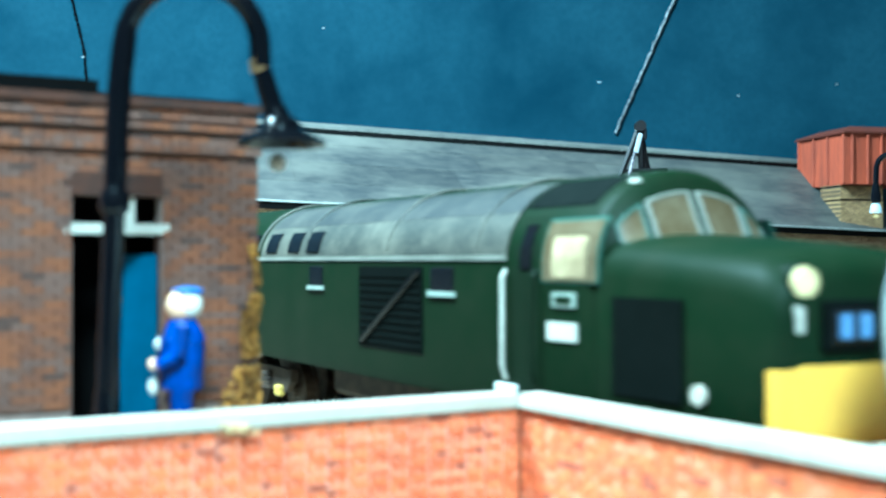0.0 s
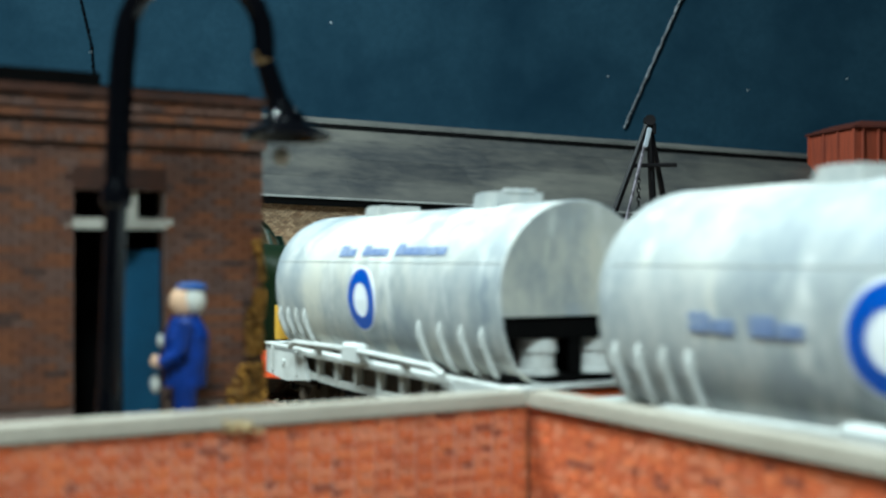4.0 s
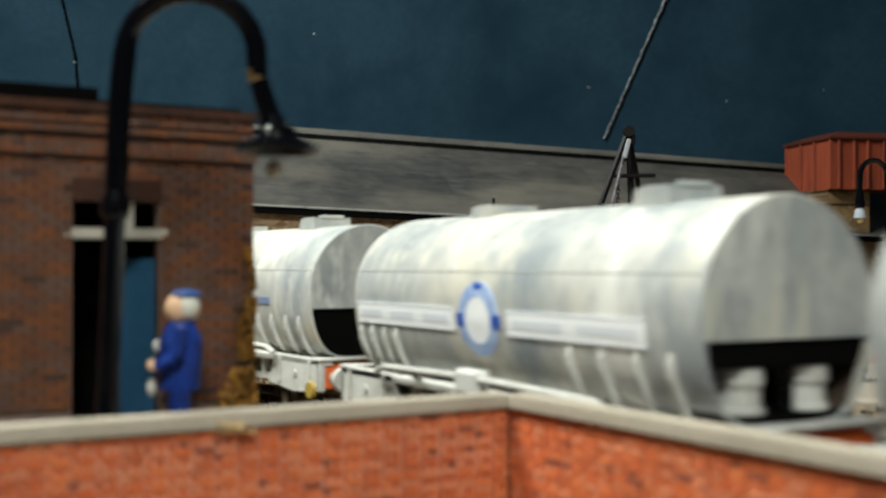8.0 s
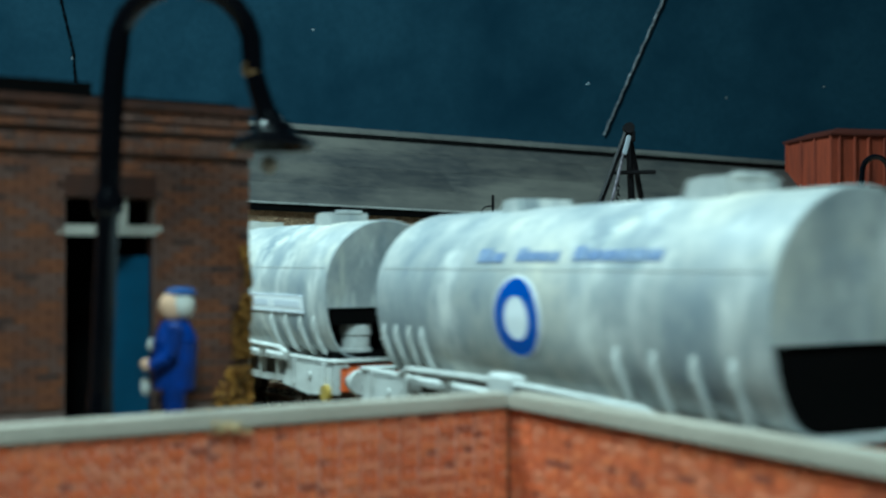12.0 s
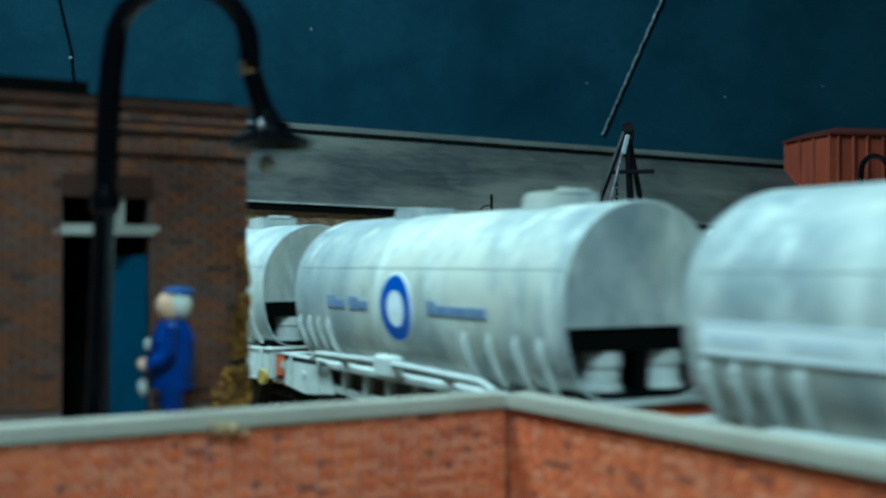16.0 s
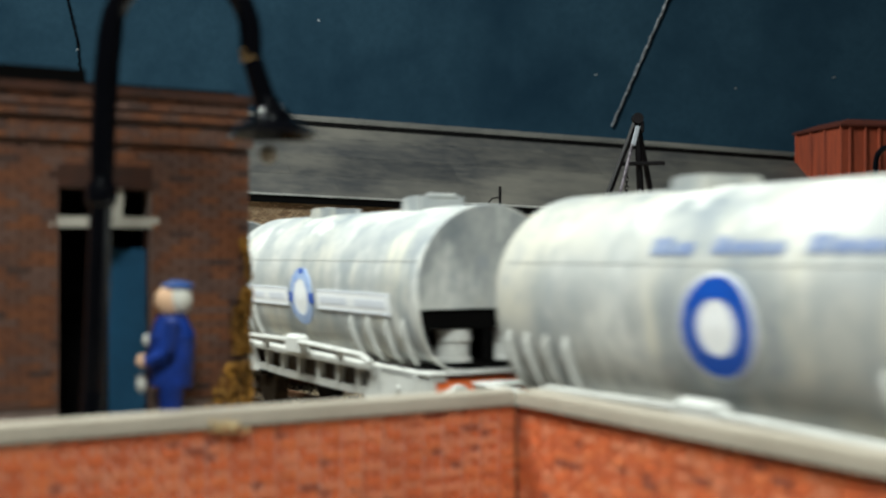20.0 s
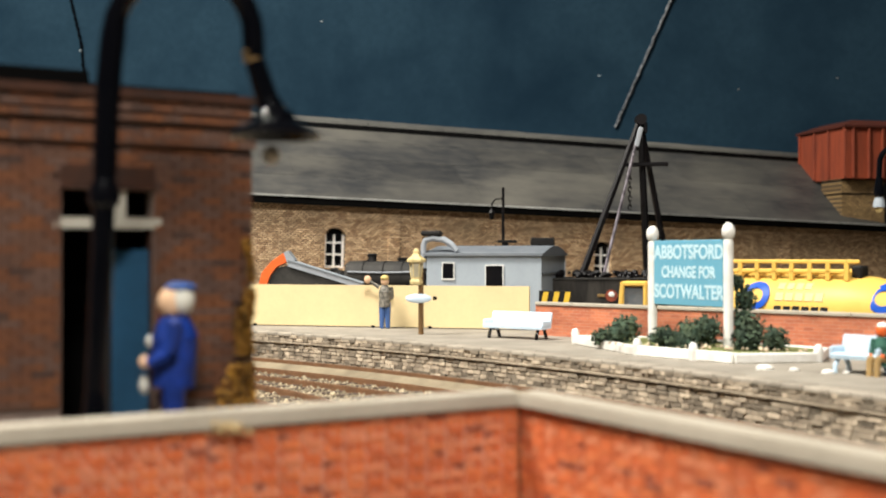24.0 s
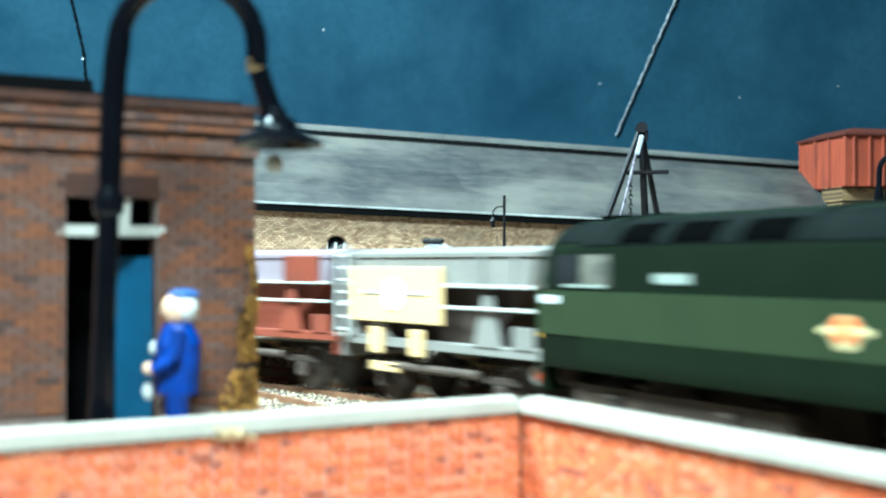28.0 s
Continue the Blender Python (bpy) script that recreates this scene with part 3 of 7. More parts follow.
for k in range(22):
    p = WALL_CORNER + ACROSS * (44 + random.gauss(0, 1.3))
    ball(bm, (p.x + 0.5 + random.uniform(-.4, .9), p.y - 1.0 + random.uniform(-.6, .5), WALL_TOP - 2.1 + random.uniform(-0.6, 1.0)), random.uniform(.2, .42), u=6, v=4)
tagged(part("moss", bm, M_MOSS), "tan tuft of moss on the wall", "moss", kind="stuff")

# the swan-neck lamp
lamp = thing("street_lamp", "black cast-iron swan-neck platform lamp", "street lamp")
LX, LY = -42.6, 150.0
LSIDE = Vector((0.97, 0.10))                # the neck swings to the right of the post


def lamp_p(u, z):
    return (LX + LSIDE.x * u, LY + LSIDE.y * u, z)


bm = bmesh.new()
sweep(bm, [lamp_p(-1.2 + (z - 13) * .034, z) for z in (13, 15, 16, 23, 45.5, 46.1, 48.0, 48.9, 50, 55)], [2.6, 2.6, 1.9, 1.5, 1.4, 1.95, 2.0, 1.45, 1.45, 1.5], 14)
part("post", bm, M_IRON, lamp, smooth=True)
bm = bmesh.new()
pts = [lamp_p(0.06, 50), lamp_p(0.33, 58), lamp_p(0.7, 64)]
for k in range(13):
    a = math.pi - math.pi * k / 12 * 1.02
    pts.append(lamp_p(10.1 + 9.0 * math.cos(a), 67.5 + 8.6 * math.sin(a)))
pts += [lamp_p(19.1, 64.8)]
sweep(bm, pts, [1.55] * 4 + [1.4] * (len(pts) - 4), 12)
part("neck", bm, M_IRON, lamp, smooth=True)
bm = bmesh.new()
rod(bm, lamp_p(18.95, 65.8), lamp_p(19.1, 64.3), 1.35, 1.3, 12)
part("collar", bm, M_BRASS, lamp, "dull brass collar", True)
bm = bmesh.new()
rod(bm, lamp_p(19.3, 64.4), lamp_p(20.9, 59.4), 1.3, 1.45, 12)
rod(bm, lamp_p(20.9, 59.4), lamp_p(21.4, 58.0), 1.6, 1.9, 12)
part("holder", bm, M_IRON, lamp, smooth=True)
bm = bmesh.new()
x, y, _ = lamp_p(21.9, 0)
lathe(bm, [(1.6, 3.1), (2.3, 2.6), (2.8, 1.5), (5.2, 0.3), (5.9, -0.3), (5.8, -0.7), (5.2, -0.4), (2.3, 0.9), (1.2, 1.2)], 24, Matrix.Translation((x, y, 55.3)))
part("shade", bm, M_IRON, lamp, "black enamelled lamp shade", True)
bm = bmesh.new()
ball(bm, (x - .5, y, 52.4), 1.15, 1, 1, 1.1)
part("bulb", bm, M_LINTEL, lamp, "unlit whitish bulb", True)


def figure(name, label, m, h, coat, legs, skin, hat, arm_up=False, seated=False, hair=None, stout=1.0):
    """A painted model figure: one plain mesh."""
    bm = bmesh.new()

    def put(mat, verts):
        for f in {f for v in verts for f in v.link_faces}:
            f.material_index = mat
    k = h / 23.0
    hip = 5.5 if seated else 11.5
    if seated:
        for sx in (-1.3, 1.3):
            put(1, rod(bm, (sx, 0, 6), (sx, -5, 6), 1.3, 1.1, 8))
            put(1, rod(bm, (sx, -5, 6), (sx, -5.4, 0), 1.1, 1.0, 8))
    else:
        for sx in (-1.3, 1.3):
            put(1, rod(bm, (sx, 0, 0.4), (sx * 0.9, 0, hip), 1.0, 1.5, 8))
            put(1, ball(bm, (sx, -0.8, 0.6), 1.0, 1, 1.8, .7, 8, 5))
    put(0, rod(bm, (0, 0, hip - 2), (0, 0.2, hip + 4.5), 2.5, 2.7, 10))
    put(0, rod(bm, (0, 0.2, hip + 4.5), (0, 0.1, hip + 7.4), 2.8, 1.6, 10))
    for sx in (-1, 1):
        if arm_up and sx > 0:
            put(0, rod(bm, (2.6, 0, hip + 6.6), (6.6, 0, hip + 9.2), 0.9, 0.6, 8))
            put(2, ball(bm, (7.6, 0, hip + 10.0), 1.5, 1.1, .6, 1.2, 10, 6))
        else:
            put(0, rod(bm, (sx * 2.7, 0, hip + 6.6), (sx * 3.1, -0.7, hip + 2.6), 1.0, 0.9, 8))
            put(0, rod(bm, (sx * 3.1, -0.7, hip + 2.6), (sx * 2.2, -2.8, hip + 1.4), 0.9, 0.75, 8))
            put(2, ball(bm, (sx * 2.0, -3.2, hip + 1.4), 0.75, u=8, v=5))
    if hair:
        put(4, ball(bm, (0.4, -3.3, hip - 1.6), 0.9, .8, .7, 1.5, 8, 6))
        put(4, ball(bm, (-0.8, -2.6, hip + 4.0), 0.95, .9, .6, 1.0, 8, 6))
    put(2, ball(bm, (0, -0.1, hip + 9.3), 1.95, 0.95, 1.05, 1.15, 12, 8))
    if hair:
        put(4, ball(bm, (0, 1.0, hip + 9.5), 2.0, 1.0, 0.95, 1.05, 12, 8))
        put(3, ball(bm, (0, 0.9, hip + 11.3), 1.9, 1.0, 1.15, 0.38, 12, 6))
    else:
        put(3, ball(bm, (0, 0.5, hip + 10.7), 1.95, 1.0, 1.1, 0.7, 12, 6))
    for v in bm.verts:
        wide = stout if v.co.z < hip + 7.5 else 1.0
        v.co = Vector((v.co.x * wide, v.co.y * wide, v.co.z)) * k
    ob = part(name, bm, coat, smooth=True, place=m)
    for mat in (legs, skin, hat, hair or hat):
        ob.data.materials.append(mat)
    return tagged(ob, label, "figurine")


# dark mottling in the blue stands in for shading on the figure
M_BLUE_COAT = paint("shaded_blue_uniform", (0.009, 0.037, 0.25), (0.002, 0.007, 0.04), 0.5, 1.0, 3.4, 0.9, 0.2)
M_SKIN = paint("painted_face", (0.62, 0.40, 0.25), (0.55, 0.36, 0.24), 0.6, 0.8, 3.0, 0.3, 0.1)
M_BLUE_HAT = paint("dark_blue_hat", (0.02, 0.06, 0.22), (0.05, 0.10, 0.26), 0.55, 0.7, 3.0, 0.8, 0.15)
M_FAIR_HAIR = paint("whitish_hair", (0.62, 0.60, 0.52), (0.40, 0.42, 0.42), 0.6, 0.7, 3.0, 0.6, 0.1)
figure("porter_figurine", "small painted porter figurine in a blue uniform by the door", at(-36.8, 163.0, 11.9, 285), 23.5, M_BLUE_COAT, M_BLUE_COAT, M_SKIN, M_BLUE_HAT, hair=M_FAIR_HAIR, stout=1.15)

# ---- on the far platform ----
M_FENCE = paint("cream_hoarding", (0.68, 0.54, 0.30), (0.54, 0.42, 0.24), 0.6, 1.4, 22.0, 0.6, 0.1)
M_FAR_BRICK = bricked("small_red_brick", (0.56, 0.18, 0.085), (0.38, 0.105, 0.055), (0.46, 0.28, 0.20), 3.0, 1.05)
M_STONE_WHITE = paint("whitewashed_stone", (0.82, 0.80, 0.76), (0.50, 0.46, 0.40), 0.6, 0.7, 6.0, 0.6, 0.3, each=0.15)
M_SIGN = paint("sky_blue_enamel", (0.13, 0.33, 0.44), (0.10, 0.28, 0.39), 0.4, 1.0, 10.0, 0.4, 0.1)
M_LETTER = paint("pale_letter_paint", (0.46, 0.62, 0.68), (0.38, 0.55, 0.62), 0.5, 0.8, 5.0, 0.4, 0.0)
M_SHRUB = paint("dark_shrub", (0.035, 0.060, 0.042), (0.085, 0.10, 0.05), 0.95, 0.8, 3.0, 0.7, 0.8, each=0.5)
M_GRASS = paint("turf", (0.12, 0.15, 0.045), (0.22, 0.20, 0.09), 0.95, 0.7, 5.0, 0.8, 0.9)
M_FLOWER = paint("pale_flowers", (0.6, 0.5, 0.35), (0.5, 0.3, 0.25), 0.9, 0.7, 3, 0.6, 0.3, each=.4)
M_WOODPOST = paint("brown_lamp_post", (0.16, 0.09, 0.035), (0.08, 0.045, 0.02), 0.7, 0.7, 5, 0.6, 0.2)
M_CREAM_LAMP = paint("cream_lantern", (0.62, 0.50, 0.25), (0.42, 0.33, 0.15), 0.5, 0.6, 4, 0.6, 0.15)
M_LAMP_GLASS = paint("dusty_lantern_glass", (0.42, 0.38, 0.28), (0.25, 0.22, 0.15), 0.25, 0.8, 4, 0.5, 0.0)
M_PALE_BLUE = paint("pale_blue_enamel", (0.62, 0.74, 0.86), (0.45, 0.56, 0.68), 0.45, 0.7, 4, 0.4, 0.1)
M_SILVER = paint("grey_blue_bench", (0.42, 0.55, 0.66), (0.62, 0.68, 0.72), 0.5, 0.7, 5, 0.5, 0.1)

fence = thing("fence", "plain cream hoarding along the back of the platform", "fence")
F0, F1 = Vector((-150.0, 492.0)), Vector((32.0, 437.0))
fd = (F1 - F0).normalized()
fn = Vector((-fd.y, fd.x))
for k in range(4):
    a, b = F0 + (F1 - F0) * (k / 4) + fd * 0.15, F0 + (F1 - F0) * ((k + 1) / 4) + fd * 0.13
    bm = bmesh.new()
    slab(bm, [tuple(a), tuple(b), tuple(b + fn * 1.4), tuple(a + fn * 1.4)], 12.4, 28.2)
    part("panel", bm, M_FENCE, fence)
for t in (0.42, 0.68, 0.80, 0.93):
    bm = bmesh.new()
    p = F0 + (F1 - F0) * t - fn * 0.3
    box(bm, p.x, p.y, 12.0, 1.4, 0.8, 0.9, 0.1)
    part("bracket", bm, M_DARK, fence, "small dark foot")

boundary = thing("wall_3", "low red brick platform wall with a pale coping", "wall", kind="structure")
W0, W1 = Vector((32.6, 413.0)), Vector((150.0, 298.0))
wd = (W1 - W0).normalized()
wn = Vector((-wd.y, wd.x))
turn = math.degrees(math.atan2(wd.y, wd.x))
L = (W1 - W0).length
bm = bmesh.new()
box(bm, L / 2, 1.3, 11.5, L, 2.6, 10.9)
part("brickwork", bm, M_FAR_BRICK, boundary, place=at(W0.x, W0.y, 0, turn))
for k in range(10):
    bm = bmesh.new()
    box(bm, (k + .5) * L / 10, 1.3, 22.4, L / 10 - 0.12, 3.6, 1.1, 0.2)
    part("coping_stone", bm, M_COPING, boundary, place=at(W0.x, W0.y, 0, turn))

# name board in its bed
board = thing("station_sign", "sky-blue station name board on two white posts", "sign")
S0, S1 = Vector((63.2, 356.0)), Vector((79.4, 329.0))
sd = (S1 - S0).normalized()
smid = (S0 + S1) / 2
sturn = math.degrees(math.atan2(sd.y, sd.x))
sl = (S1 - S0).length
for p, ztop in ((S0, 45.5), (S1, 45.7)):
    bm = bmesh.new()
    lathe(bm, [(1.4, 0), (1.4, ztop - 16.0), (1.4, ztop - 15.4), (1.1, ztop - 14.6)], 12, Matrix.Translation((p.x, p.y, 13)))
    post = part("post", bm, M_STONE_WHITE, board, "white painted post", True)
    bm = bmesh.new()
    lathe(bm, [(0.9, 0), (1.45, 0.5), (1.85, 1.6), (1.9, 2.6), (1.55, 3.7), (0.8, 4.5), (0.1, 4.7)], 14, Matrix.Translation((p.x, p.y, ztop - 1.7)))
    part("finial", bm, M_STONE_WHITE, post, "white ball finial", True)
bm = bmesh.new()
box(bm, 0, 0, 0, sl + 1.0, 1.0, 19.0, 0.2)
plate = part("name_plate", bm, M_SIGN, board, "sky-blue enamelled plate", place=at(smid.x, smid.y, 25.0, sturn))
board_m = at(smid.x - wn.x * 0, smid.y, 25.0, sturn)
for text, z, width, size in (("ABBOTSFORD", 15.4, 28.8, 5.6), ("CHANGE FOR", 9.6, 22.5, 4.6), ("SCOTWALTER", 3.9, 28.8, 5.6)):
    lettering("lettering", text, size, M_LETTER, plate, at(0, -0.54, z, 0, 90), width)

bed = thing("flower_bed", "white-edged flower bed with turf and dark shrubs", "flower bed")
kerb_pts = [(41.8, 372.0), (53.8, 327.0), (74.5, 303.0), (97.0, 306.0), (104.0, 322.0), (70, 366)]
for a, b in zip(kerb_pts, kerb_pts[1:] + kerb_pts[:1]):
    n_st = max(1, int((Vector(b) - Vector(a)).length / 22))
    for k in range(n_st):
        p0, p1 = Vector(a).lerp(Vector(b), k / n_st), Vector(a).lerp(Vector(b), (k + 1) / n_st)
        e = (p1 - p0)
        bm = bmesh.new()
        box(bm, 0, 0, 0, e.length - 0.1, 2.0, 2.6 + random.uniform(-.1, .2), 0.25)
        part("kerb_stone", bm, M_STONE_WHITE, bed, place=at(*(p0 + p1) / 2, 12.0, math.degrees(math.atan2(e.y, e.x))))
bm = bmesh.new()
slab(bm, kerb_pts, 12.0, 14.2)
part("turf", bm, M_GRASS, bed, "patchy green turf")
for x, y in ((41.8, 372), (53.8, 327), (66, 312), (97, 306)):
    bm = bmesh.new()
    lathe(bm, [(1.1, 0), (1.2, 2.2), (1.3, 3.2), (1.0, 4.2), (0.5, 4.7), (0.1, 4.8)], 10, Matrix.Translation((x, y, 12.0)))
    part("corner_stone", bm, M_STONE_WHITE, bed, "rounded white corner stone", True)


def leaf_cloud(clumps, per, r_leaf):
    """Small leaf blades scattered on uneven clumps; joined."""
    verts, faces = [], []
    for cx, cy, cz, rx, rz in clumps:
        for _ in range(per):
            d = Vector((random.gauss(0, 1), random.gauss(0, 1), random.gauss(0, 1))).normalized() * random.uniform(0.55, 1.08)
            p = Vector((cx + d.x * rx, cy + d.y * rx, max(cz + d.z * rz, 13.5)))
            a = Vector((random.uniform(-1, 1), random.uniform(-1, 1), random.uniform(-1, 1))).normalized()
            b = a.orthogonal()
            r = r_leaf * random.uniform(0.6, 1.4)
            i = len(verts)
            for u, v in ((1, 0), (0, .7), (-1, 0), (0, -.7)):
                verts.append(tuple((p + a * u * r + b * v * r) * MM))
            faces.append((i, i + 1, i + 2, i + 3))
    me = bpy.data.meshes.new("leaves")
    me.from_pydata(verts, [], faces)
    return me


def shrub(clumps, per, label):
    top = thing("shrub", label, "shrub")
    me = leaf_cloud(clumps, per, 0.55)
    me.materials.append(M_SHRUB)
    ob = new("leaves", me)
    ob.parent = top
    bm = bmesh.new()
    for cx, cy, cz, rx, rz in clumps:
        ball(bm, (cx, cy, cz), 1, rx * .72, rx * .72, rz * .72, 8, 6)
        rod(bm, (cx, cy, 13), (cx, cy, cz), .5, .4, 6)
    part("core", bm, M_SHRUB, top)


shrub([(51, 345, 17, 4.0, 3.6), (55, 352, 18, 4.4, 4.2), (47, 350, 15.5, 3.0, 2.4)], 260, "dark clipped shrub in the flower bed")
shrub([(62, 332, 16.5, 4.4, 3.4), (69, 330, 17.8, 4.8, 4.2), (74, 331, 19.0, 4.2, 4.6), (66, 325, 16, 3.8, 2.8)], 280, "dark bushy shrub under the name board")
shrub([(84, 322, 19, 4.2, 5.0), (89, 318, 17, 4.0, 3.8), (81, 318, 17, 3.4, 4.0)], 280, "dark rounded shrub beside the sign post")
shrub([(86, 336, 27, 3.0, 4.0), (85, 334, 21, 3.2, 5.0), (83.5, 336, 32, 1.8, 2.2)], 240, "tall loose green shrub behind the name board")
bm = bmesh.new()
for k in range(60):
    t = random.random()
    p = Vector((52, 334)).lerp(Vector((94, 309)), t)
    ball(bm, (p.x + random.uniform(-5, 5), p.y + random.uniform(-2, 6), 14.4 + random.uniform(0, .6)), random.uniform(.3, .7), u=6, v=4)
tagged(part("flowers", bm, M_FLOWER), "small pale flowers in the turf", "flowers", kind="stuff")
for x, y, r in ((78, 287, 1.7), (84, 283, 1.0), (90, 277, 1.2), (94, 276, .7)):
    bm = bmesh.new()
    ball(bm, (x, y, 12.3), r, 1.3, 0.8, 0.6, 8, 5)
    tagged(part("paper_scrap", bm, M_STONE_WHITE), "white scrap lying on the platform", "litter", "scraps on the platform")


def bench(name, label, x, y, turn, length, seat_m, leg_m):
    top = thing(name, label, "bench", at(x, y, 12.0, turn), "platform benches")
    bm = bmesh.new()
    loft(bm, [[(x, -3.2, 3.4), (x, -3.4, 4.4), (x, -2.4, 4.9), (x, 2.4, 4.6), (x, 2.4, 3.6)] for x in (-length / 2, length / 2)])
    part("seat", bm, seat_m, top)
    bm = bmesh.new()
    loft(bm, [[(x, 1.6, 4.2), (x, 2.8, 8.6), (x, 3.4, 8.8), (x, 3.6, 8.2), (x, 2.6, 4.0)] for x in (-length / 2, length / 2)])
    part("backrest", bm, seat_m, top)
    for sx in (-length * .49, length * .49):
        bm = bmesh.new()
        box(bm, sx, -0.4, 4.4, 1.0, 5.4, 1.9, .3)
        part("armrest", bm, seat_m, top)
    for sx in (-length * .4, length * .4):
        bm = bmesh.new()
        sweep(bm, [(sx, -3.0, 0), (sx, -2.7, 1.8), (sx, -1.6, 3.6)], .6, 7)
        sweep(bm, [(sx, 3.4, 0), (sx, 2.8, 1.8), (sx, 1.6, 3.8)], .6, 7)
        part("leg", bm, leg_m, top, "curved dark leg")
    return top


bench("platform_bench", "white painted platform bench with curved iron legs", 25.0, 394.0, -36, 23.0, M_PALE_BLUE, M_IRON)
bench("platform_bench", "pale blue-grey platform bench", 97.6, 277.0, -50, 12.0, M_SILVER, M_SILVER)
M_TWEED = paint("speckled_jacket", (0.045, 0.045, 0.04), (0.42, 0.38, 0.32), 0.8, 0.4, 1.1, 0.8, 0.2)
M_TROUSER = paint("blue_trousers", (0.06, 0.12, 0.30), (0.05, 0.08, 0.18), 0.8, 0.6, 3, 0.4, 0.1)
M_YELLOW_HAIR = paint("straw_hat_paint", (0.55, 0.42, 0.16), (0.45, 0.32, 0.12), 0.7, 0.6, 3, 0.4, 0.1)
M_GREEN_COAT = paint("green_coat", (0.03, 0.10, 0.07), (0.02, 0.06, 0.05), 0.7, 0.6, 3, 0.5, 0.1)
M_TAN = paint("tan_trousers", (0.36, 0.24, 0.10), (0.26, 0.17, 0.08), 0.8, 0.6, 3, 0.5, 0.1)
M_ORANGE = paint("orange_paint", (0.72, 0.13, 0.025), (0.50, 0.07, 0.02), 0.5, 0.8, 6, 0.5, 0.1)
figure("waving_figurine", "small painted figurine in a speckled jacket waving", at(-21.5, 448.0, 12.0, 175), 19.8, M_TWEED, M_TROUSER, M_SKIN, M_YELLOW_HAIR, arm_up=True)
figure("seated_figurine", "small seated figurine in a green coat on the bench", at(101.0, 272.5, 11.6, -50), 16.6, M_GREEN_COAT, M_TAN, M_ORANGE, M_WHITE, seated=True)

# lantern on its post with an enamel plate
lantern = thing("platform_lamp", "brown post with a cream lantern and a pale enamel plate", "lamp")
px, py = -7.3, 415.0
bm = bmesh.new()
rod(bm, (px, py, 12), (px, py, 36), 0.95, 0.85, 8)
part("post", bm, M_WOODPOST, lantern)
for nm, prof, mat, lab in (("lantern_base", [(1.3, 0), (2.2, .5), (2.3, 1.3), (1.8, 2.2), (1.9, 2.9)], M_CREAM_LAMP, "cream lantern base"), ("lantern_glass", [(1.75, 2.9), (2.3, 8.0)], M_LAMP_GLASS, "dusty lantern glass"), ("lantern_cap", [(2.4, 8.0), (3.3, 8.2), (3.3, 9.0), (2.2, 9.8), (1.2, 11.0), (1.2, 12.0), (.4, 12.8)], M_CREAM_LAMP, "cream lantern cap")):
    bm = bmesh.new()
    lathe(bm, prof, 6, Matrix.Translation((px - 1.6, py - 1.0, 29.2)))
    head = part(nm, bm, mat, lantern, lab)
for k in range(6):
    a = 2 * math.pi * k / 6
    bm = bmesh.new()
    rod(bm, (px - 1.6 + 1.8 * math.cos(a), py - 1.0 + 1.8 * math.sin(a), 32.0), (px - 1.6 + 2.36 * math.cos(a), py - 1.0 + 2.36 * math.sin(a), 37.3), .2, .2, 5)
    part("glazing_bar", bm, M_CREAM_LAMP, lantern)
bm = bmesh.new()
rod(bm, (px + 4.2, py - 1.2, 24.7), (px + 5.6, py - 1.2, 24.7), .7, .6, 8)
part("plate_end", bm, M_DARK, lantern, "dark end of the plate")
bm = bmesh.new()
ball(bm, (px - 0.8, py - 1.3, 24.6), 4.6, 1.0, .18, .36, 16, 8)
part("name_plate", bm, M_PALE_BLUE, lantern, "pale lozenge-shaped enamel plate", True)

# ---- the yard: hut, engine, crane, wagons ----
M_HUT = paint("blue_grey_hut_paint", (0.29, 0.325, 0.36), (0.20, 0.225, 0.255), 0.6, 1.0, 14, 0.5, 0.15)
M_HUT_ROOF = paint("felt_roof", (0.11, 0.125, 0.145), (0.22, 0.23, 0.245), 0.75, 1.0, 12, 0.5, 0.3)
M_ENGINE = paint("sooty_black", (0.007, 0.0066, 0.007), (0.03, 0.027, 0.024), 0.6, 0.8, 6, 0.6, 0.25, gloss=0.15)
M_BOILER = paint("dusty_black_boiler", (0.022, 0.021, 0.020), (0.06, 0.056, 0.05), 0.6, 0.8, 8, 0.7, 0.2, gloss=0.15)
M_TENDER = paint("sooty_tender_side", (0.015, 0.0135, 0.0125), (0.06, 0.053, 0.045), 0.65, 1.0, 7, 0.8, 0.2, stretch=(1, 1, 0.15), gloss=0.15)
M_TIMBER = paint("tarred_timber", (0.0028, 0.0025, 0.0028), (0.012, 0.009, 0.011), 0.45, 0.7, 5, 0.6, 0.3, gloss=0.15)
M_YELLOW = paint("yellow_wagon_paint", (0.70, 0.45, 0.10), (0.56, 0.33, 0.065), 0.45, 1.0, 10, 0.45, 0.1)
M_HAZARD = paint("hazard_yellow", (0.62, 0.40, 0.04), (0.4, 0.25, 0.03), 0.5, 0.8, 5, 0.5, 0.1)
M_RUST_RED = paint("red_oxide_steel", (0.30, 0.062, 0.028), (0.12, 0.032, 0.022), 0.6, 1.5, 10, 0.95, 0.25, stretch=(1, 1, 0.18))
M_RUST_DARK = paint("dark_rusty_steel", (0.085, 0.02, 0.012), (0.04, 0.014, 0.01), 0.7, 1.0, 9, 0.7, 0.25)
M_BLUE = paint("deep_blue_emblem", (0.012, 0.075, 0.42), (0.012, 0.05, 0.30), 0.4, 0.8, 6, 0.4, 0.05)
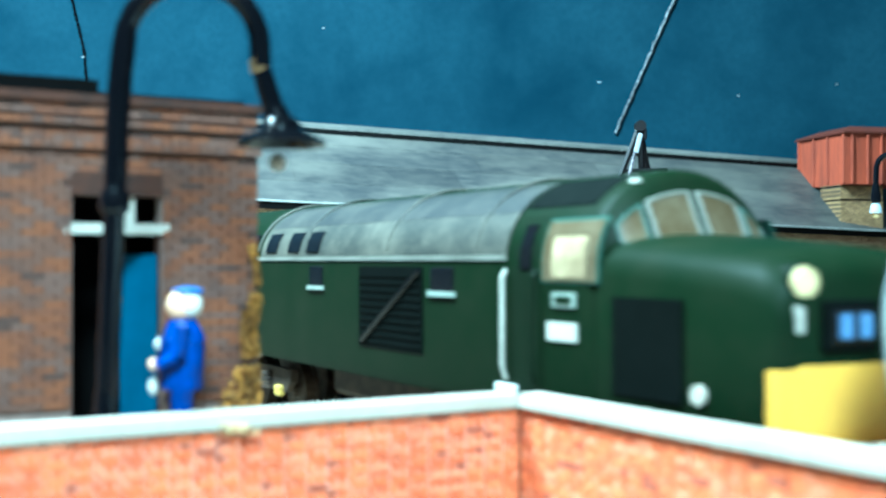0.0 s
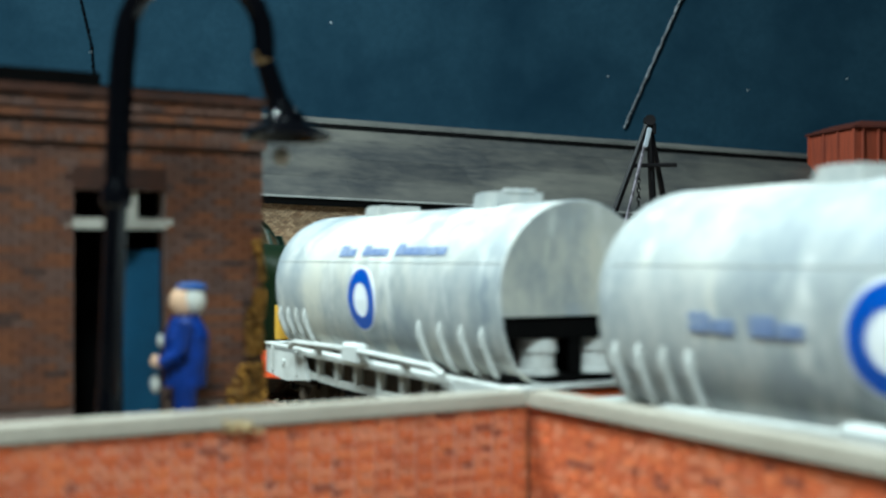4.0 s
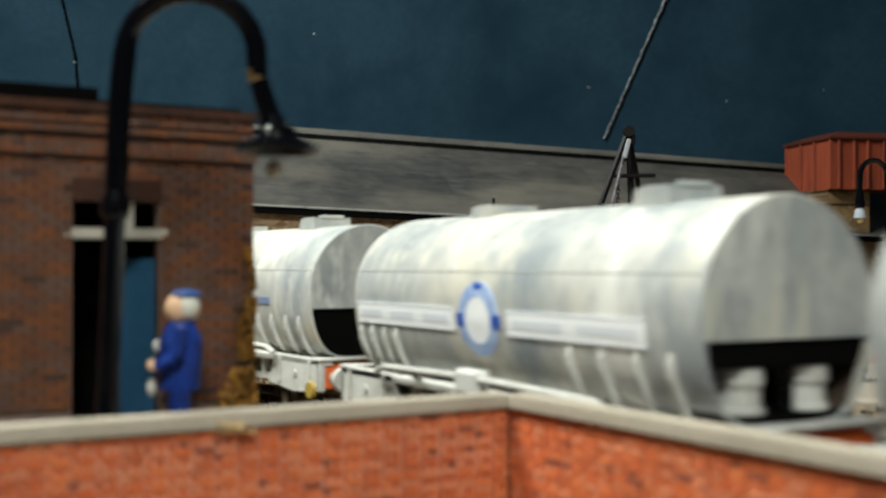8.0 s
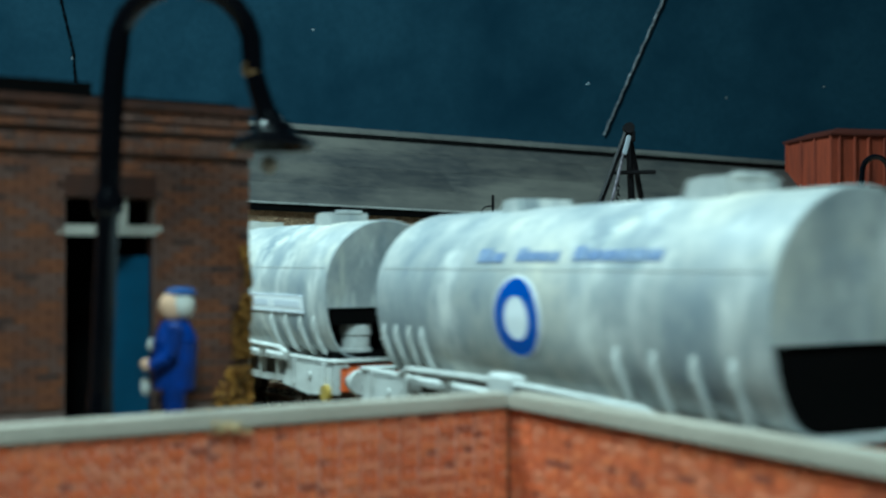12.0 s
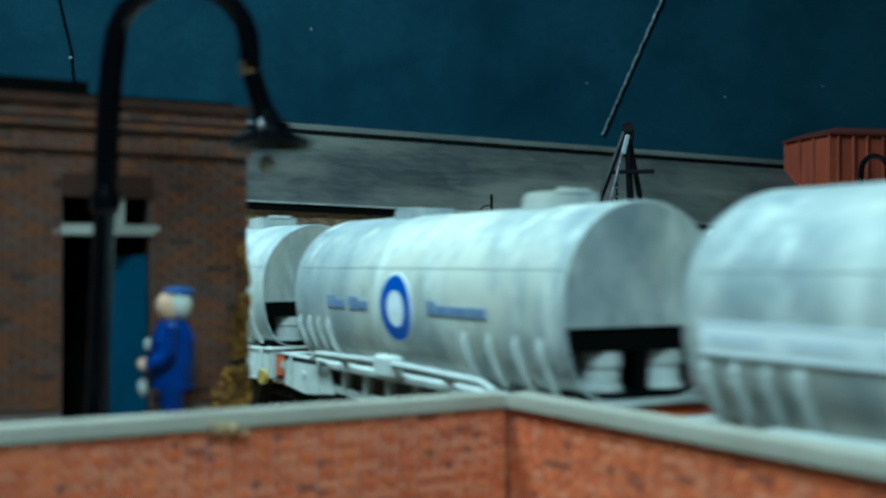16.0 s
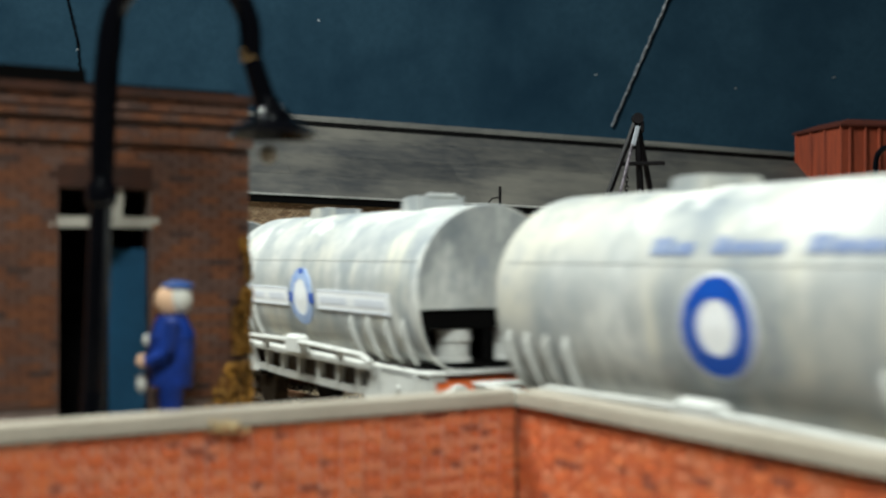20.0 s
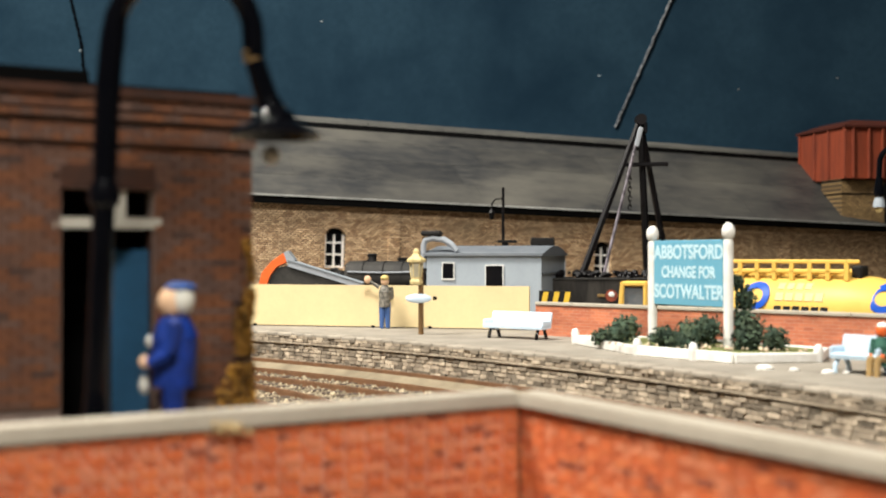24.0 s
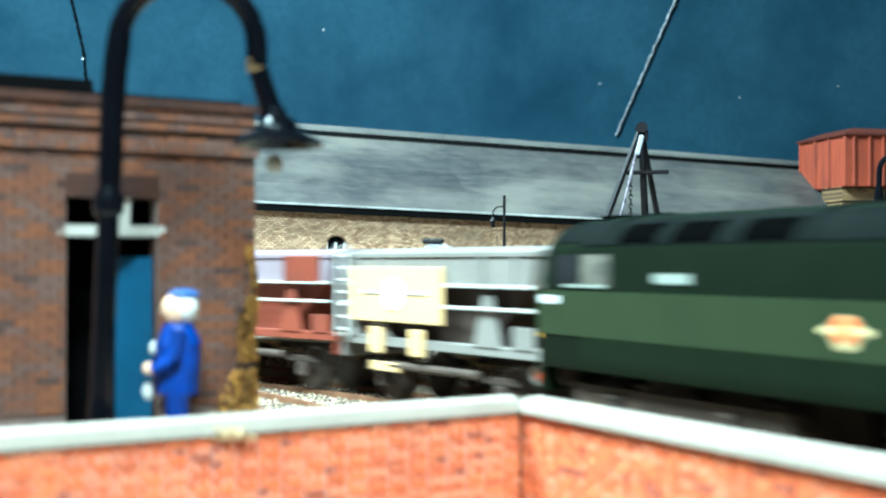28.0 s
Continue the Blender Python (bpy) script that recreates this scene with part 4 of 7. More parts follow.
M_GREY_PIPE = paint("grey_jib_paint", (0.30, 0.32, 0.35), (0.18, 0.19, 0.20), 0.5, 0.8, 6, 0.5, 0.15)
# near-black stay; its purple-white glints are put into the colour
M_STAY = paint("stay_with_glints", (0.03, 0.025, 0.03), (0.34, 0.30, 0.34), 0.4, 0.9, 2.5, 0.8, 0.3, stretch=(1, 1, 0.6))
M_CAB_GLASS = paint("dusty_cab_glass", (0.10, 0.11, 0.12), (0.20, 0.20, 0.19), 0.2, 0.8, 5, 0.6, 0.0)
M_WORD_GREY = paint("faded_grey_lettering", (0.58, 0.43, 0.22), (0.68, 0.46, 0.14), 0.5, 0.7, 3, 0.5, 0.0)
M_TOWER = bricked("buff_tower_brick", (0.40, 0.26, 0.11), (0.20, 0.12, 0.05), (0.06, 0.04, 0.025), 3.6, 1.6, 0.45)
M_SHED = bricked("buff_shed_brick", (0.72, 0.50, 0.29), (0.25, 0.125, 0.052), (0.050, 0.029, 0.016), 3.1, 1.3, 0.42, shift=0.24)
M_SLATE = paint("weathered_slate", (0.032, 0.033, 0.035), (0.125, 0.117, 0.10), 0.5, 5.0, 46, 0.9, 0.3, stretch=(0.45, 1, 1.2), each=0.10)
M_RIDGE = paint("lead_ridge", (0.065, 0.064, 0.06), (0.17, 0.165, 0.145), 0.5, 2.0, 25, 0.7, 0.2, stretch=(0.4, 1, 1))
M_LEAD = paint("bright_lead_edge", (0.12, 0.12, 0.115), (0.55, 0.55, 0.52), 0.4, 3.0, 60, 0.9, 0.2, stretch=(0.5, 1, 1))
M_GUTTER = paint("black_gutter", (0.0016, 0.0016, 0.0016), (0.003, 0.003, 0.003), 0.7, 1.5, 12, 0.5, 0.1, gloss=0.1)
M_PANE = paint("dark_window_pane", (0.004, 0.004, 0.005), (0.010, 0.010, 0.011), 0.15, 2, 8, 0.3, 0.0)

hut = thing("hut", "blue-grey hut with a felt roof and small dark windows", "hut", at(42.2, 508.0, 8.0, 163.5))
HL, HD, HH = 51.0, 56.0, 31.5                # its front runs away from the corner along local x, its depth along -y
bm = bmesh.new()
box(bm, HL / 2, -HD / 2, 0, HL, HD, HH)
part("wall", bm, M_HUT, hut)
bm = bmesh.new()
prof = [(-1.5, HH), (-1.5, HH + 1.0)] + [(HD * (0.02 + 0.96 * k / 8), HH + 1.0 + 3.6 * math.sin(math.pi * k / 8)) for k in range(9)] + [(HD + 1.5, HH + 1.0), (HD + 1.5, HH)]
loft(bm, [[(x, -y, z) for y, z in prof] for x in (-1.2, HL + 1.2)])
part("roof", bm, M_HUT_ROOF, hut, "dark curved felt roof", True)
for z in (0.4, 23.5):
    bm = bmesh.new()
    box(bm, -.25, -HD / 2, z, .5, HD - .4, .7, .1)
    part("end_batten", bm, M_HUT_ROOF, hut, "dark batten across the end wall")
for y in (-.4, -HD + .4):
    bm = bmesh.new()
    box(bm, -.2, y, 0, .5, .8, HH, .1)
    part("corner_strip", bm, M_HUT, hut)
for x0, w, z0, h in ((16.5, 7.5, 16.2, 11.0), (38.5, 5.0, 21.6, 6.6)):
    bm = bmesh.new()
    box(bm, x0 + w / 2, 0.1, z0, w, 0.6, h)
    win = part("window", bm, M_PANE, hut, "dark open window")
    bm = bmesh.new()
    for dx, dz, sx, sz in ((0, h, w + .6, 0.35), (0, -0.6, w + .8, 0.5), (-w / 2 - .15, 0, .3, h), (w / 2 + .15, 0, .3, h)):
        box(bm, x0 + w / 2 + dx, 0.35, z0 + dz, sx, 0.8, sz)
    part("window_frame", bm, M_WHITE, win, "thin white window frame")
bm = bmesh.new()
sweep(bm, [(53.2, -3, 26), (53.4, -3, 36), (52.4, -3, 38.4), (49, -3, 39.4), (44, -3, 38.6), (40, -3, 36.2), (38, -3, 33.5)], [1.3, 1.3, 1.4, 1.5, 1.5, 1.3, 1.2], 10)
part("pipe", bm, M_GREY_PIPE, hut, "bent grey pipe")
bm = bmesh.new()
box(bm, 49.5, -3, 40.2, 9.5, 4.2, 2.4, .8)
part("vent_cover", bm, M_ENGINE, hut, "sooty vent cover")

stripes = thing("buffer_stop_board", "black and yellow striped warning board by the hut", "warning board", at(38.0, 452.0, 18.2, -16))
bm = bmesh.new()
box(bm, 5, 0, -6, 12, 1.0, 14.0, .1)
part("board", bm, M_ENGINE, stripes)
for k in range(3):
    bm = bmesh.new()
    loft(bm, [[(x + 4.2 * k - 0.2, y, 0.4), (x + 4.2 * k + 1.9, y, 0.4), (x + 4.2 * k + 3.4, y, 7.6), (x + 4.2 * k + 1.4, y, 7.6)] for x, y in ((-0.5, -.75), (-0.5, -.5))])
    part("stripe", bm, M_HAZARD, stripes, "yellow stripe")

# black tank engine standing in the yard
engine = thing("steam_engine", "sooty black steam engine standing in the yard", "steam engine", at(-30, 560, 8.0, -14))
bm = bmesh.new()
rod(bm, (-14, 0, 22), (20, 0, 22), 7.0, 7.0, 20)
rod(bm, (-15, 0, 22), (-14, 0, 22), 6.2, 6.8, 20)
part("boiler", bm, M_BOILER, engine, smooth=True)
for x in (-6.0, 4.0, 13.0):
    bm = bmesh.new()
    sweep(bm, [(x, -7.15 * math.cos(a), 22 + 7.15 * math.sin(a)) for a in [math.pi * k / 10 for k in range(11)]], .28, 5)
    part("boiler_band", bm, M_ENGINE, engine)
for dx, dz, r in ((-19.0, 25.6, 1.3), (-23.5, 24.4, 1.1)):
    bm = bmesh.new()
    sweep(bm, [(dx - 2.5, -8.2, dz - 4), (dx - 1.0, -8.4, dz - .6), (dx + 1.0, -8.4, dz), (dx + 3.4, -8.0, dz - 2.6)], r * .6, 7)
    part("pipe", bm, M_BOILER, engine, "dusty bent steam pipe", True)
for x, r, h, nm in ((-3, 2.4, 4.6, "chimney"), (12, 2.6, 2.6, "dome")):
    bm = bmesh.new()
    lathe(bm, [(r, 0), (r * .85, h * .7), (r * 1.1, h * .85), (r * .8, h)], 12, Matrix.Translation((x, 0, 28)))
    part(nm, bm, M_ENGINE, engine, smooth=True)
bm = bmesh.new()
box(bm, 31, 0, 8, 22, 28, 26, 1)
part("cab", bm, M_ENGINE, engine)
bm = bmesh.new()
box(bm, 8, 0, 6, 66, 26, 5, .5)
box(bm, -19, 0, 11, 7, 22, 13, .8)
box(bm, -28, 0, 8, 8, 20, 17, .8)
part("running_plate", bm, M_ENGINE, engine)
for sx in (-10, 8, 24):
    bm = bmesh.new()
    rod(bm, (sx, -9, 7), (sx, 9, 7), 7, 7, 18)
    part("wheel", bm, M_ENGINE, engine)
bm = bmesh.new()
sweep(bm, [(-13, -7.4, 24), (3, -7.4, 23.6), (18, -7.4, 24)], .4, 6)
part("handrail", bm, M_GREY_PIPE, engine)

# breakdown crane jib behind the fence
crane = thing("breakdown_crane", "grey crane jib with an orange curved head behind the fence", "crane", at(-70.0, 520.0, 8.0, -4))
head_side = [(-10.6, 6), (-9.8, 19), (-8.6, 24), (-4.4, 29), (1.7, 33.2), (2.6, 28.5), (-2, 27), (-5, 23), (-6.4, 19), (-7.2, 6)]
bm = bmesh.new()
loft(bm, [[(x, y, z) for x, z in head_side] for y in (-2.4, 2.4)])
bmesh.ops.bevel(bm, geom=list(bm.edges), offset=0.25, segments=1, affect="EDGES")
part("jib_head", bm, M_ORANGE, crane, "orange curved jib head")
bm = bmesh.new()
loft(bm, [[(x, y, z) for x, z in ((1.2, 33.0), (3.2, 33.7), (4.4, 32.0), (6.4, 29.6), (2.8, 28.4))] for y in (-2.9, 2.9)])
part("head_bracket", bm, M_GREY_PIPE, crane, "grey head bracket")
for dy in (-2.4, 2.4):
    bm = bmesh.new()
    loft(bm, [[(x, y, z) for x, z in ((3.0, 29.6), (36, 19.4), (36, 16.9), (3.0, 26.9))] for y in (dy - .3, dy + .3)])
    part("jib_arm", bm, M_GREY_PIPE, crane)
bm = bmesh.new()
loft(bm, [[(3.0, y, 29.6), (36, y, 19.4), (36, y, 19.9), (3.0, y, 30.2)] for y in (-3.2, 3.2)])
part("jib_flange", bm, M_HUT, crane, "paler top flange")
bm = bmesh.new()
loft(bm, [[(x, y, z) for x, z in ((-6.2, 17.5), (-4.6, 22.5), (-1.6, 26.2), (3.2, 27.4), (33, 17.6))] for y in (-1.6, 1.6)])
part("jib_web", bm, M_BOILER, crane, "sooty plate inside the jib")
bm = bmesh.new()
box(bm, 14, 4, 0, 46, 14, 12, 1)
part("truck", bm, M_ENGINE, crane, "black crane truck")

# lattice lamp in the yard
yard_lamp = thing("yard_lamp", "slender black yard lamp with a small bracket lantern", "lamp", at(31.0, 600.0, 8.0))
bm = bmesh.new()
rod(bm, (0, 0, 0), (0, 0, 66), .95, .7, 8)
part("post", bm, M_TIMBER, yard_lamp)
bm = bmesh.new()
sweep(bm, [(0, 0, 60.5), (-4, 0, 60), (-5.6, 0, 58), (-5.8, 0, 55)], .4, 6)
part("bracket", bm, M_TIMBER, yard_lamp)
bm = bmesh.new()
lathe(bm, [(1.0, 0), (1.3, 2.5), (1.9, 3.2), (.7, 5), (.3, 5.4)], 8, Matrix.Translation((-5.8, 0, 49.8)))
part("lantern", bm, M_TIMBER, yard_lamp)
bm = bmesh.new()
box(bm, 2, 0, 38.0, 10, 6, 1.4, .4)
box(bm, 1, 0, 30, 3, 4, 8)
box(bm, 20, 1, 36.2, 12, 7, 4.5, .8)
part("platform", bm, M_ENGINE, yard_lamp, "sooty maintenance platform")

# three-legged derrick
derrick = thing("derrick", "tall tarred timber derrick with a chain", "derrick", at(0, 0, 0))
AP = (93.6, 560.0, 104.0)
for nm, foot, r in (("leg", (63.0, 548.0, 26.0), 1.75), ("leg", (98.5, 566.0, 20.0), 1.8), ("leg", (112.5, 578.0, 20.0), 1.5)):
    bm = bmesh.new()
    rod(bm, AP, foot, r * 0.8, r * 1.1, 6)
    part(nm, bm, M_TIMBER, derrick)
bm = bmesh.new()
rod(bm, (91.0, 556.5, 92), (73.5, 546, 27.0), .75, .8, 7)
part("stay", bm, M_STAY, derrick, "iron stay with pale glints painted on")
bm = bmesh.new()
rod(bm, (85.5, 557.5, 82.2), (106.2, 557.5, 82.6), 1.0, 1.0, 6)
part("crossbar", bm, M_TIMBER, derrick)
bm = bmesh.new()
rod(bm, (93.6, 556, 103.6), (93.6, 561, 103.6), 2.6, 2.6, 12)
box(bm, 95.6, 559, 97, 2.0, 4, 5.5, .5)
part("sheave_block", bm, M_TIMBER, derrick, "black iron sheave block")
bm = bmesh.new()
box(bm, 0, 0, 0, 2.2, 1.6, 9.5, .4, Matrix.Translation((91.2, 556.4, 90.6)) @ Matrix.Rotation(radians(14), 4, "Y"))
part("head_plate", bm, M_GREY_PIPE, derrick, "pale iron head plate")
me = None
for k in range(9):
    if me is None:
        bm = bmesh.new()
        sweep(bm, [(math.cos(a) * .75, 0, math.sin(a) * 1.35) for a in [2 * math.pi * j / 10 for j in range(10)]], .3, 5)
        link = part("chain_link", bm, M_TIMBER, derrick)
        me = link.data
    else:
        link = new("chain_link", me)
        link.parent = derrick
    link.matrix_basis = at(88.0, 555.5, 79.0 - k * 2.1, 90 * (k % 2))

# black tender carrying the derrick's winch, with an old crest
tender = thing("tender", "sooty black tender loaded with coal", "tender", at(67.0, 545.0, 8.0, -2))
bm = bmesh.new()
box(bm, 4, 0, 4, 62, 24, 17.5, .8)
part("body", bm, M_TENDER, tender)
bm = bmesh.new()
box(bm, 4, -12.2, 20.6, 62.6, .8, .9, .2)
part("top_rail", bm, M_BOILER, tender, "worn beading along the top")
bm = bmesh.new()
for k in range(90):
    ball(bm, (random.uniform(-24, 30), random.uniform(-9, 9), 21.5 + random.uniform(0, 2.4)), random.uniform(.9, 1.9), 1, 1, .8, 6, 4)
part("coal", bm, M_TIMBER, tender, "heap of black coal")
bm = bmesh.new()
rod(bm, (9.5, -12.0, 13.6), (9.5, -12.6, 13.6), 2.7, 2.7, 18)
crest = part("crest", bm, M_RUST_RED, tender, "round red crest")
bm = bmesh.new()
ball(bm, (9.5, -12.7, 14.2), 1.5, 1.0, .2, .8, 10, 6)
part("crest_beast", bm, M_WHITE, crest, "pale device on the crest")
for sx in (-1, 1):
    bm = bmesh.new()
    box(bm, 9.5 + sx * 4.6, -12.3, 12.9, 3.4, .4, 1.4, .2)
    part("crest_wings", bm, M_BRASS, crest, "gold crest bar")
for sx in (-18, 4, 26):
    bm = bmesh.new()
    rod(bm, (sx, -9, 5), (sx, 9, 5), 6, 6, 16)
    part("wheel", bm, M_ENGINE, tender)

# yellow digger cab beside the name board
digger = thing("digger_cab", "yellow excavator cab frame behind the wall", "excavator", at(60.0, 402.0, 8.0, -20))
bm = bmesh.new()
for a, b in (((0, 0, 8), (1.2, 0, 22)), ((1.2, 0, 22), (9, 0, 22)), ((9, 0, 22), (9, 0, 8)), ((0, 8, 8), (1.2, 8, 22)), ((1.2, 8, 22), (9, 8, 22)), ((9, 8, 22), (9, 8, 8)), ((1.2, 0, 22), (1.2, 8, 22)), ((9, 0, 22), (9, 8, 22))):
    rod(bm, a, b, .85, .85, 6)
part("cab_frame", bm, M_YELLOW, digger)
bm = bmesh.new()
box(bm, 5, 4, 0, 13, 11, 8, .6)
part("body", bm, M_YELLOW, digger)
bm = bmesh.new()
box(bm, 5.2, 4, 8.2, 7.2, 6.8, 13)
part("cab_glass", bm, M_CAB_GLASS, digger, "dusty grey cab glass")

# yellow cement tank behind the wall
ytank = thing("yellow_tank_wagon", "bright yellow cement tank wagon with a blue ring emblem", "tank wagon", at(117.0, 372.0, 8.0, -44.5))
bm = bmesh.new()
loft(bm, [[(x, r * math.cos(a), 13.6 + r * math.sin(a)) for a in [2 * math.pi * k / 28 for k in range(28)]] for x, r in ((-34, 7), (-33, 10.5), (-29, 12.2), (13, 12.2), (20, 11.5), (27, 9.8), (34, 6.0))])
part("tank", bm, M_YELLOW, ytank, smooth=True)
bm = bmesh.new()
for y, z in ((-6.5, 29.0), (-6.5, 26.0), (2.5, 29.0), (2.5, 26.0)):
    box(bm, -8, y, z, 43, .9, 1.3, .3)
for k in range(8):
    box(bm, -28.5 + k * 6.0, -6.5, 24.0, 1.3, .9, 5.4)
    box(bm, -28.5 + k * 6.0, -2.0, 25.6, 1.0, 9.0, .9)
part("walkway", bm, M_YELLOW, ytank, "yellow roof walkway rail")
bm = bmesh.new()
box(bm, 15.6, -2, 24.5, 3.4, 5, 4.0, .6)
part("filler_cap", bm, M_ENGINE, ytank, "black filler cap")
for x, big in ((-14.5, 12.2), (26.0, 10.4)):
    bm = bmesh.new()
    secs = []
    for rr, o in ((4.8, .1), (4.8, .45), (2.6, .45), (2.6, .1)):
        loop = []
        for k in range(24):
            a = 2 * math.pi * k / 24
            z = 19.0 + rr * .9 * math.sin(a)
            loop.append((x + rr * math.cos(a), -math.sqrt(max(1.0, big ** 2 - (z - 13.6) ** 2)) - o, z))
        secs.append(loop)
    loft(bm, secs + secs[:1], caps=False)
    part("ring_emblem", bm, M_BLUE, ytank, "blue ring emblem")
for z, x0, x1, tall in ((22.0, -8, 4, 2.6), (18.6, -8, 8.5, 2.6), (15.6, -8, 10.5, 1.4)):
    y = -math.sqrt(12.2 ** 2 - (z - 1.0 - 13.6) ** 2) + .08
    n = int((x1 - x0) / 2.8)
    for k in range(n):
        bm = bmesh.new()
        box(bm, x0 + (k + .5) * (x1 - x0) / n, 0, 0, (x1 - x0) / n - .7, .5, tall, 0, Matrix.Translation((0, y, z - 1.0)) @ Matrix.Rotation(-math.asin((z + .3 - 13.6) / 12.2), 4, "X"))
        part("lettering_bar", bm, M_ENGINE if z < 16 else M_WORD_GREY, ytank, "faded lettering")
bm = bmesh.new()
box(bm, -2, 0, 0, 66, 20, 4)
part("underframe", bm, M_ENGINE, ytank)

# ---- the long shed, standing a little out of true ----
shed = thing("goods_shed", "long buff brick shed with a grey slate roof", "building", at(-111.3, 700.0, 69.8, 21.4, 0, 1.72))
SL = 620.0
WIN = [(51.0, -36.0), (235.0, -38.0)]
bm = bmesh.new()
segs = [-90.0]
for s, z in WIN:
    segs += [s - 6.3, s + 6.3]
segs.append(SL)
for k in range(0, len(segs), 2):
    box(bm, (segs[k] + segs[k + 1]) / 2, 4, -72, segs[k + 1] - segs[k], 8, 77)
for s, z in WIN:
    box(bm, s, 4, -72, 12.6, 8, 72 + z)
    secs = []
    arch = [(6.3 * math.cos(math.pi * k / 12), z + 19.5 + 4.6 * math.sin(math.pi * k / 12)) for k in range(13)]
    loop = [(s + x, zz) for x, zz in arch] + [(s - 6.3, 5), (s + 6.3, 5)]
    loft(bm, [[(x, 0.0, zz) for x, zz in loop], [(x, 8.0, zz) for x, zz in loop]])
part("wall", bm, M_SHED, shed, "weathered buff brickwork")
for s in (88.0, 160.0, 300.0, 380.0):
    bm = bmesh.new()
    box(bm, s, -0.9, -72, 7, 1.8, 66)
    part("pilaster", bm, M_SHED, shed)
for s, z in WIN:
    bm = bmesh.new()
    box(bm, s, 5, z, 12.4, .6, 25)
    win = part("window", bm, M_PANE, shed, "arched window with white glazing bars")
    bm = bmesh.new()
    for dx in (-5.6, 0, 5.6):
        box(bm, s + dx, 3.4, z, 1.1, 1.2, 20)
    for dz in (0, 7.4, 14.6):
        box(bm, s, 3.4, z + dz, 12.0, 1.0, 1.1)
    part("glazing_bar", bm, M_WHITE, win, "white glazing bars")
    bm = bmesh.new()
    box(bm, s, -.6, z - 1.6, 15, 3, 1.6, .3)
    part("sill", bm, M_SHED, win)
# roof: boarded strips of slate, ridge caps, gutter
roof = None
bm = bmesh.new()
loft(bm, [[(x, -7.0, 6.0), (x, 70.0, 61.0), (x, 150, 5), (x, 150, 0), (x, 70.0, 56.0), (x, 2, 6.2)] for x in (-96.0, SL + 4)])
roof = part("roof", bm, M_SLATE, shed, "weathered grey slate roof")
random.seed(7)
rows = 4
for r in range(rows):
    y0, y1 = -7.6 + 77.0 * r / rows, -7.6 + 77.0 * (r + 1) / rows + 1.2
    x = -96.0 + random.uniform(0, 30)
    while x < 470:
        w = random.uniform(60, 150)
        bm = bmesh.new()
        z0, z1 = 6.0 + 55.0 * (y0 + 7) / 77, 6.0 + 55.0 * (y1 + 7) / 77
        lift = random.uniform(0.05, 0.3)
        loft(bm, [[(xx, y0, z0 + .1), (xx, y1, z1 + .1), (xx, y1, z1 + .2), (xx, y0, z0 + .2 + lift)] for xx in (x + .1, x + w - .1)])
        part("slate_sheet", bm, M_SLATE, roof)
        x += w
x = -96.0
while x < 560:
    w = random.uniform(42, 78)
    bm = bmesh.new()
    loft(bm, [[(xx, 63.5, 58.6), (xx, 64.5, 60.6 + d), (xx, 70, 63.2 + d), (xx, 76, 60.0), (xx, 76, 57)] for xx, d in ((x + .2, random.uniform(0, .6)), (x + w - .2, random.uniform(0, .6)))])
    part("ridge_cap", bm, M_RIDGE, roof, "pale lead ridge cap")
    x += w
bm = bmesh.new()
box(bm, 262, 62.6, 54.6, SL + 90, 1.6, 4.2)
part("ridge_board", bm, M_GUTTER, roof, "dark ridge board")
bm = bmesh.new()
box(bm, 262, -4.4, 0.9, SL + 96, 2.4, 4.4)
box(bm, 262, -1.6, 2.4, SL + 96, 4.0, 2.4)
part("gutter", bm, M_GUTTER, shed, "black gutter and soffit")
bm = bmesh.new()
box(bm, 262, -7.4, 5.3, SL + 96, 1.2, 1.0)
part("eave_strip", bm, M_LEAD, shed, "pale lead eave strip")

# red steel bunker on a brick tower that rises out of the shed roof; its near corner points at the track
bunker = thing("coal_bunker", "red oxide steel bunker on a dark brick tower", "bunker", at(290.0, 851.0, 0.0, 12))
bm = bmesh.new()
box(bm, 17, 20, 62, 34, 28, 33.2)
part("tower", bm, M_TOWER, bunker, "dark buff brick tower")
for z in (84.0, 94.0):
    bm = bmesh.new()
    box(bm, 17, 20, z, 35, 29, 0.9)
    part("string_course", bm, M_TIMBER, bunker)
bm = bmesh.new()
loft(bm, [[(x, 0, 132), (x, 66, 132), (x, 66, 110), (x, 45, 95.2), (x, 0, 95.2)] for x in (0, 62)])
part("hopper", bm, M_RUST_RED, bunker, "streaked red oxide hopper")
bm = bmesh.new()
loft(bm, [[(-2, -2, 132), (64, -2, 132), (64, 69, 132), (-2, 69, 132)], [(-2, -2, 133.4), (64, -2, 133.4), (64, 69, 133.4), (-2, 69, 133.4)], [(12, 12, 138.5), (52, 12, 138.5), (52, 55, 138.5), (12, 55, 138.5)]])
part("roof", bm, M_RUST_DARK, bunker, "shallow dark red roof")
for d in (0.8, 23, 43, 65):
    bm = bmesh.new()
    box(bm, -.7, d, 96 if d < 44 else 110, 1.4, 1.8, 36 if d < 44 else 22, .2)
    part("rib", bm, M_RUST_RED, bunker, "upright stiffening rib")
for w in (5.6, 18, 29, 42):
    bm = bmesh.new()
    box(bm, w, -.7, 95.6, 1.8, 1.4, 36.2, .2)
    part("rib", bm, M_RUST_RED, bunker, "upright stiffening rib")

# swan-neck lamp at the far end of the platform
neck_lamp = thing("platform_neck_lamp", "black swan-neck lamp with a pale head", "lamp")
bm = bmesh.new()
rod(bm, (149.0, 380, 8), (149.0, 380, 69), 1.0, .8, 8)
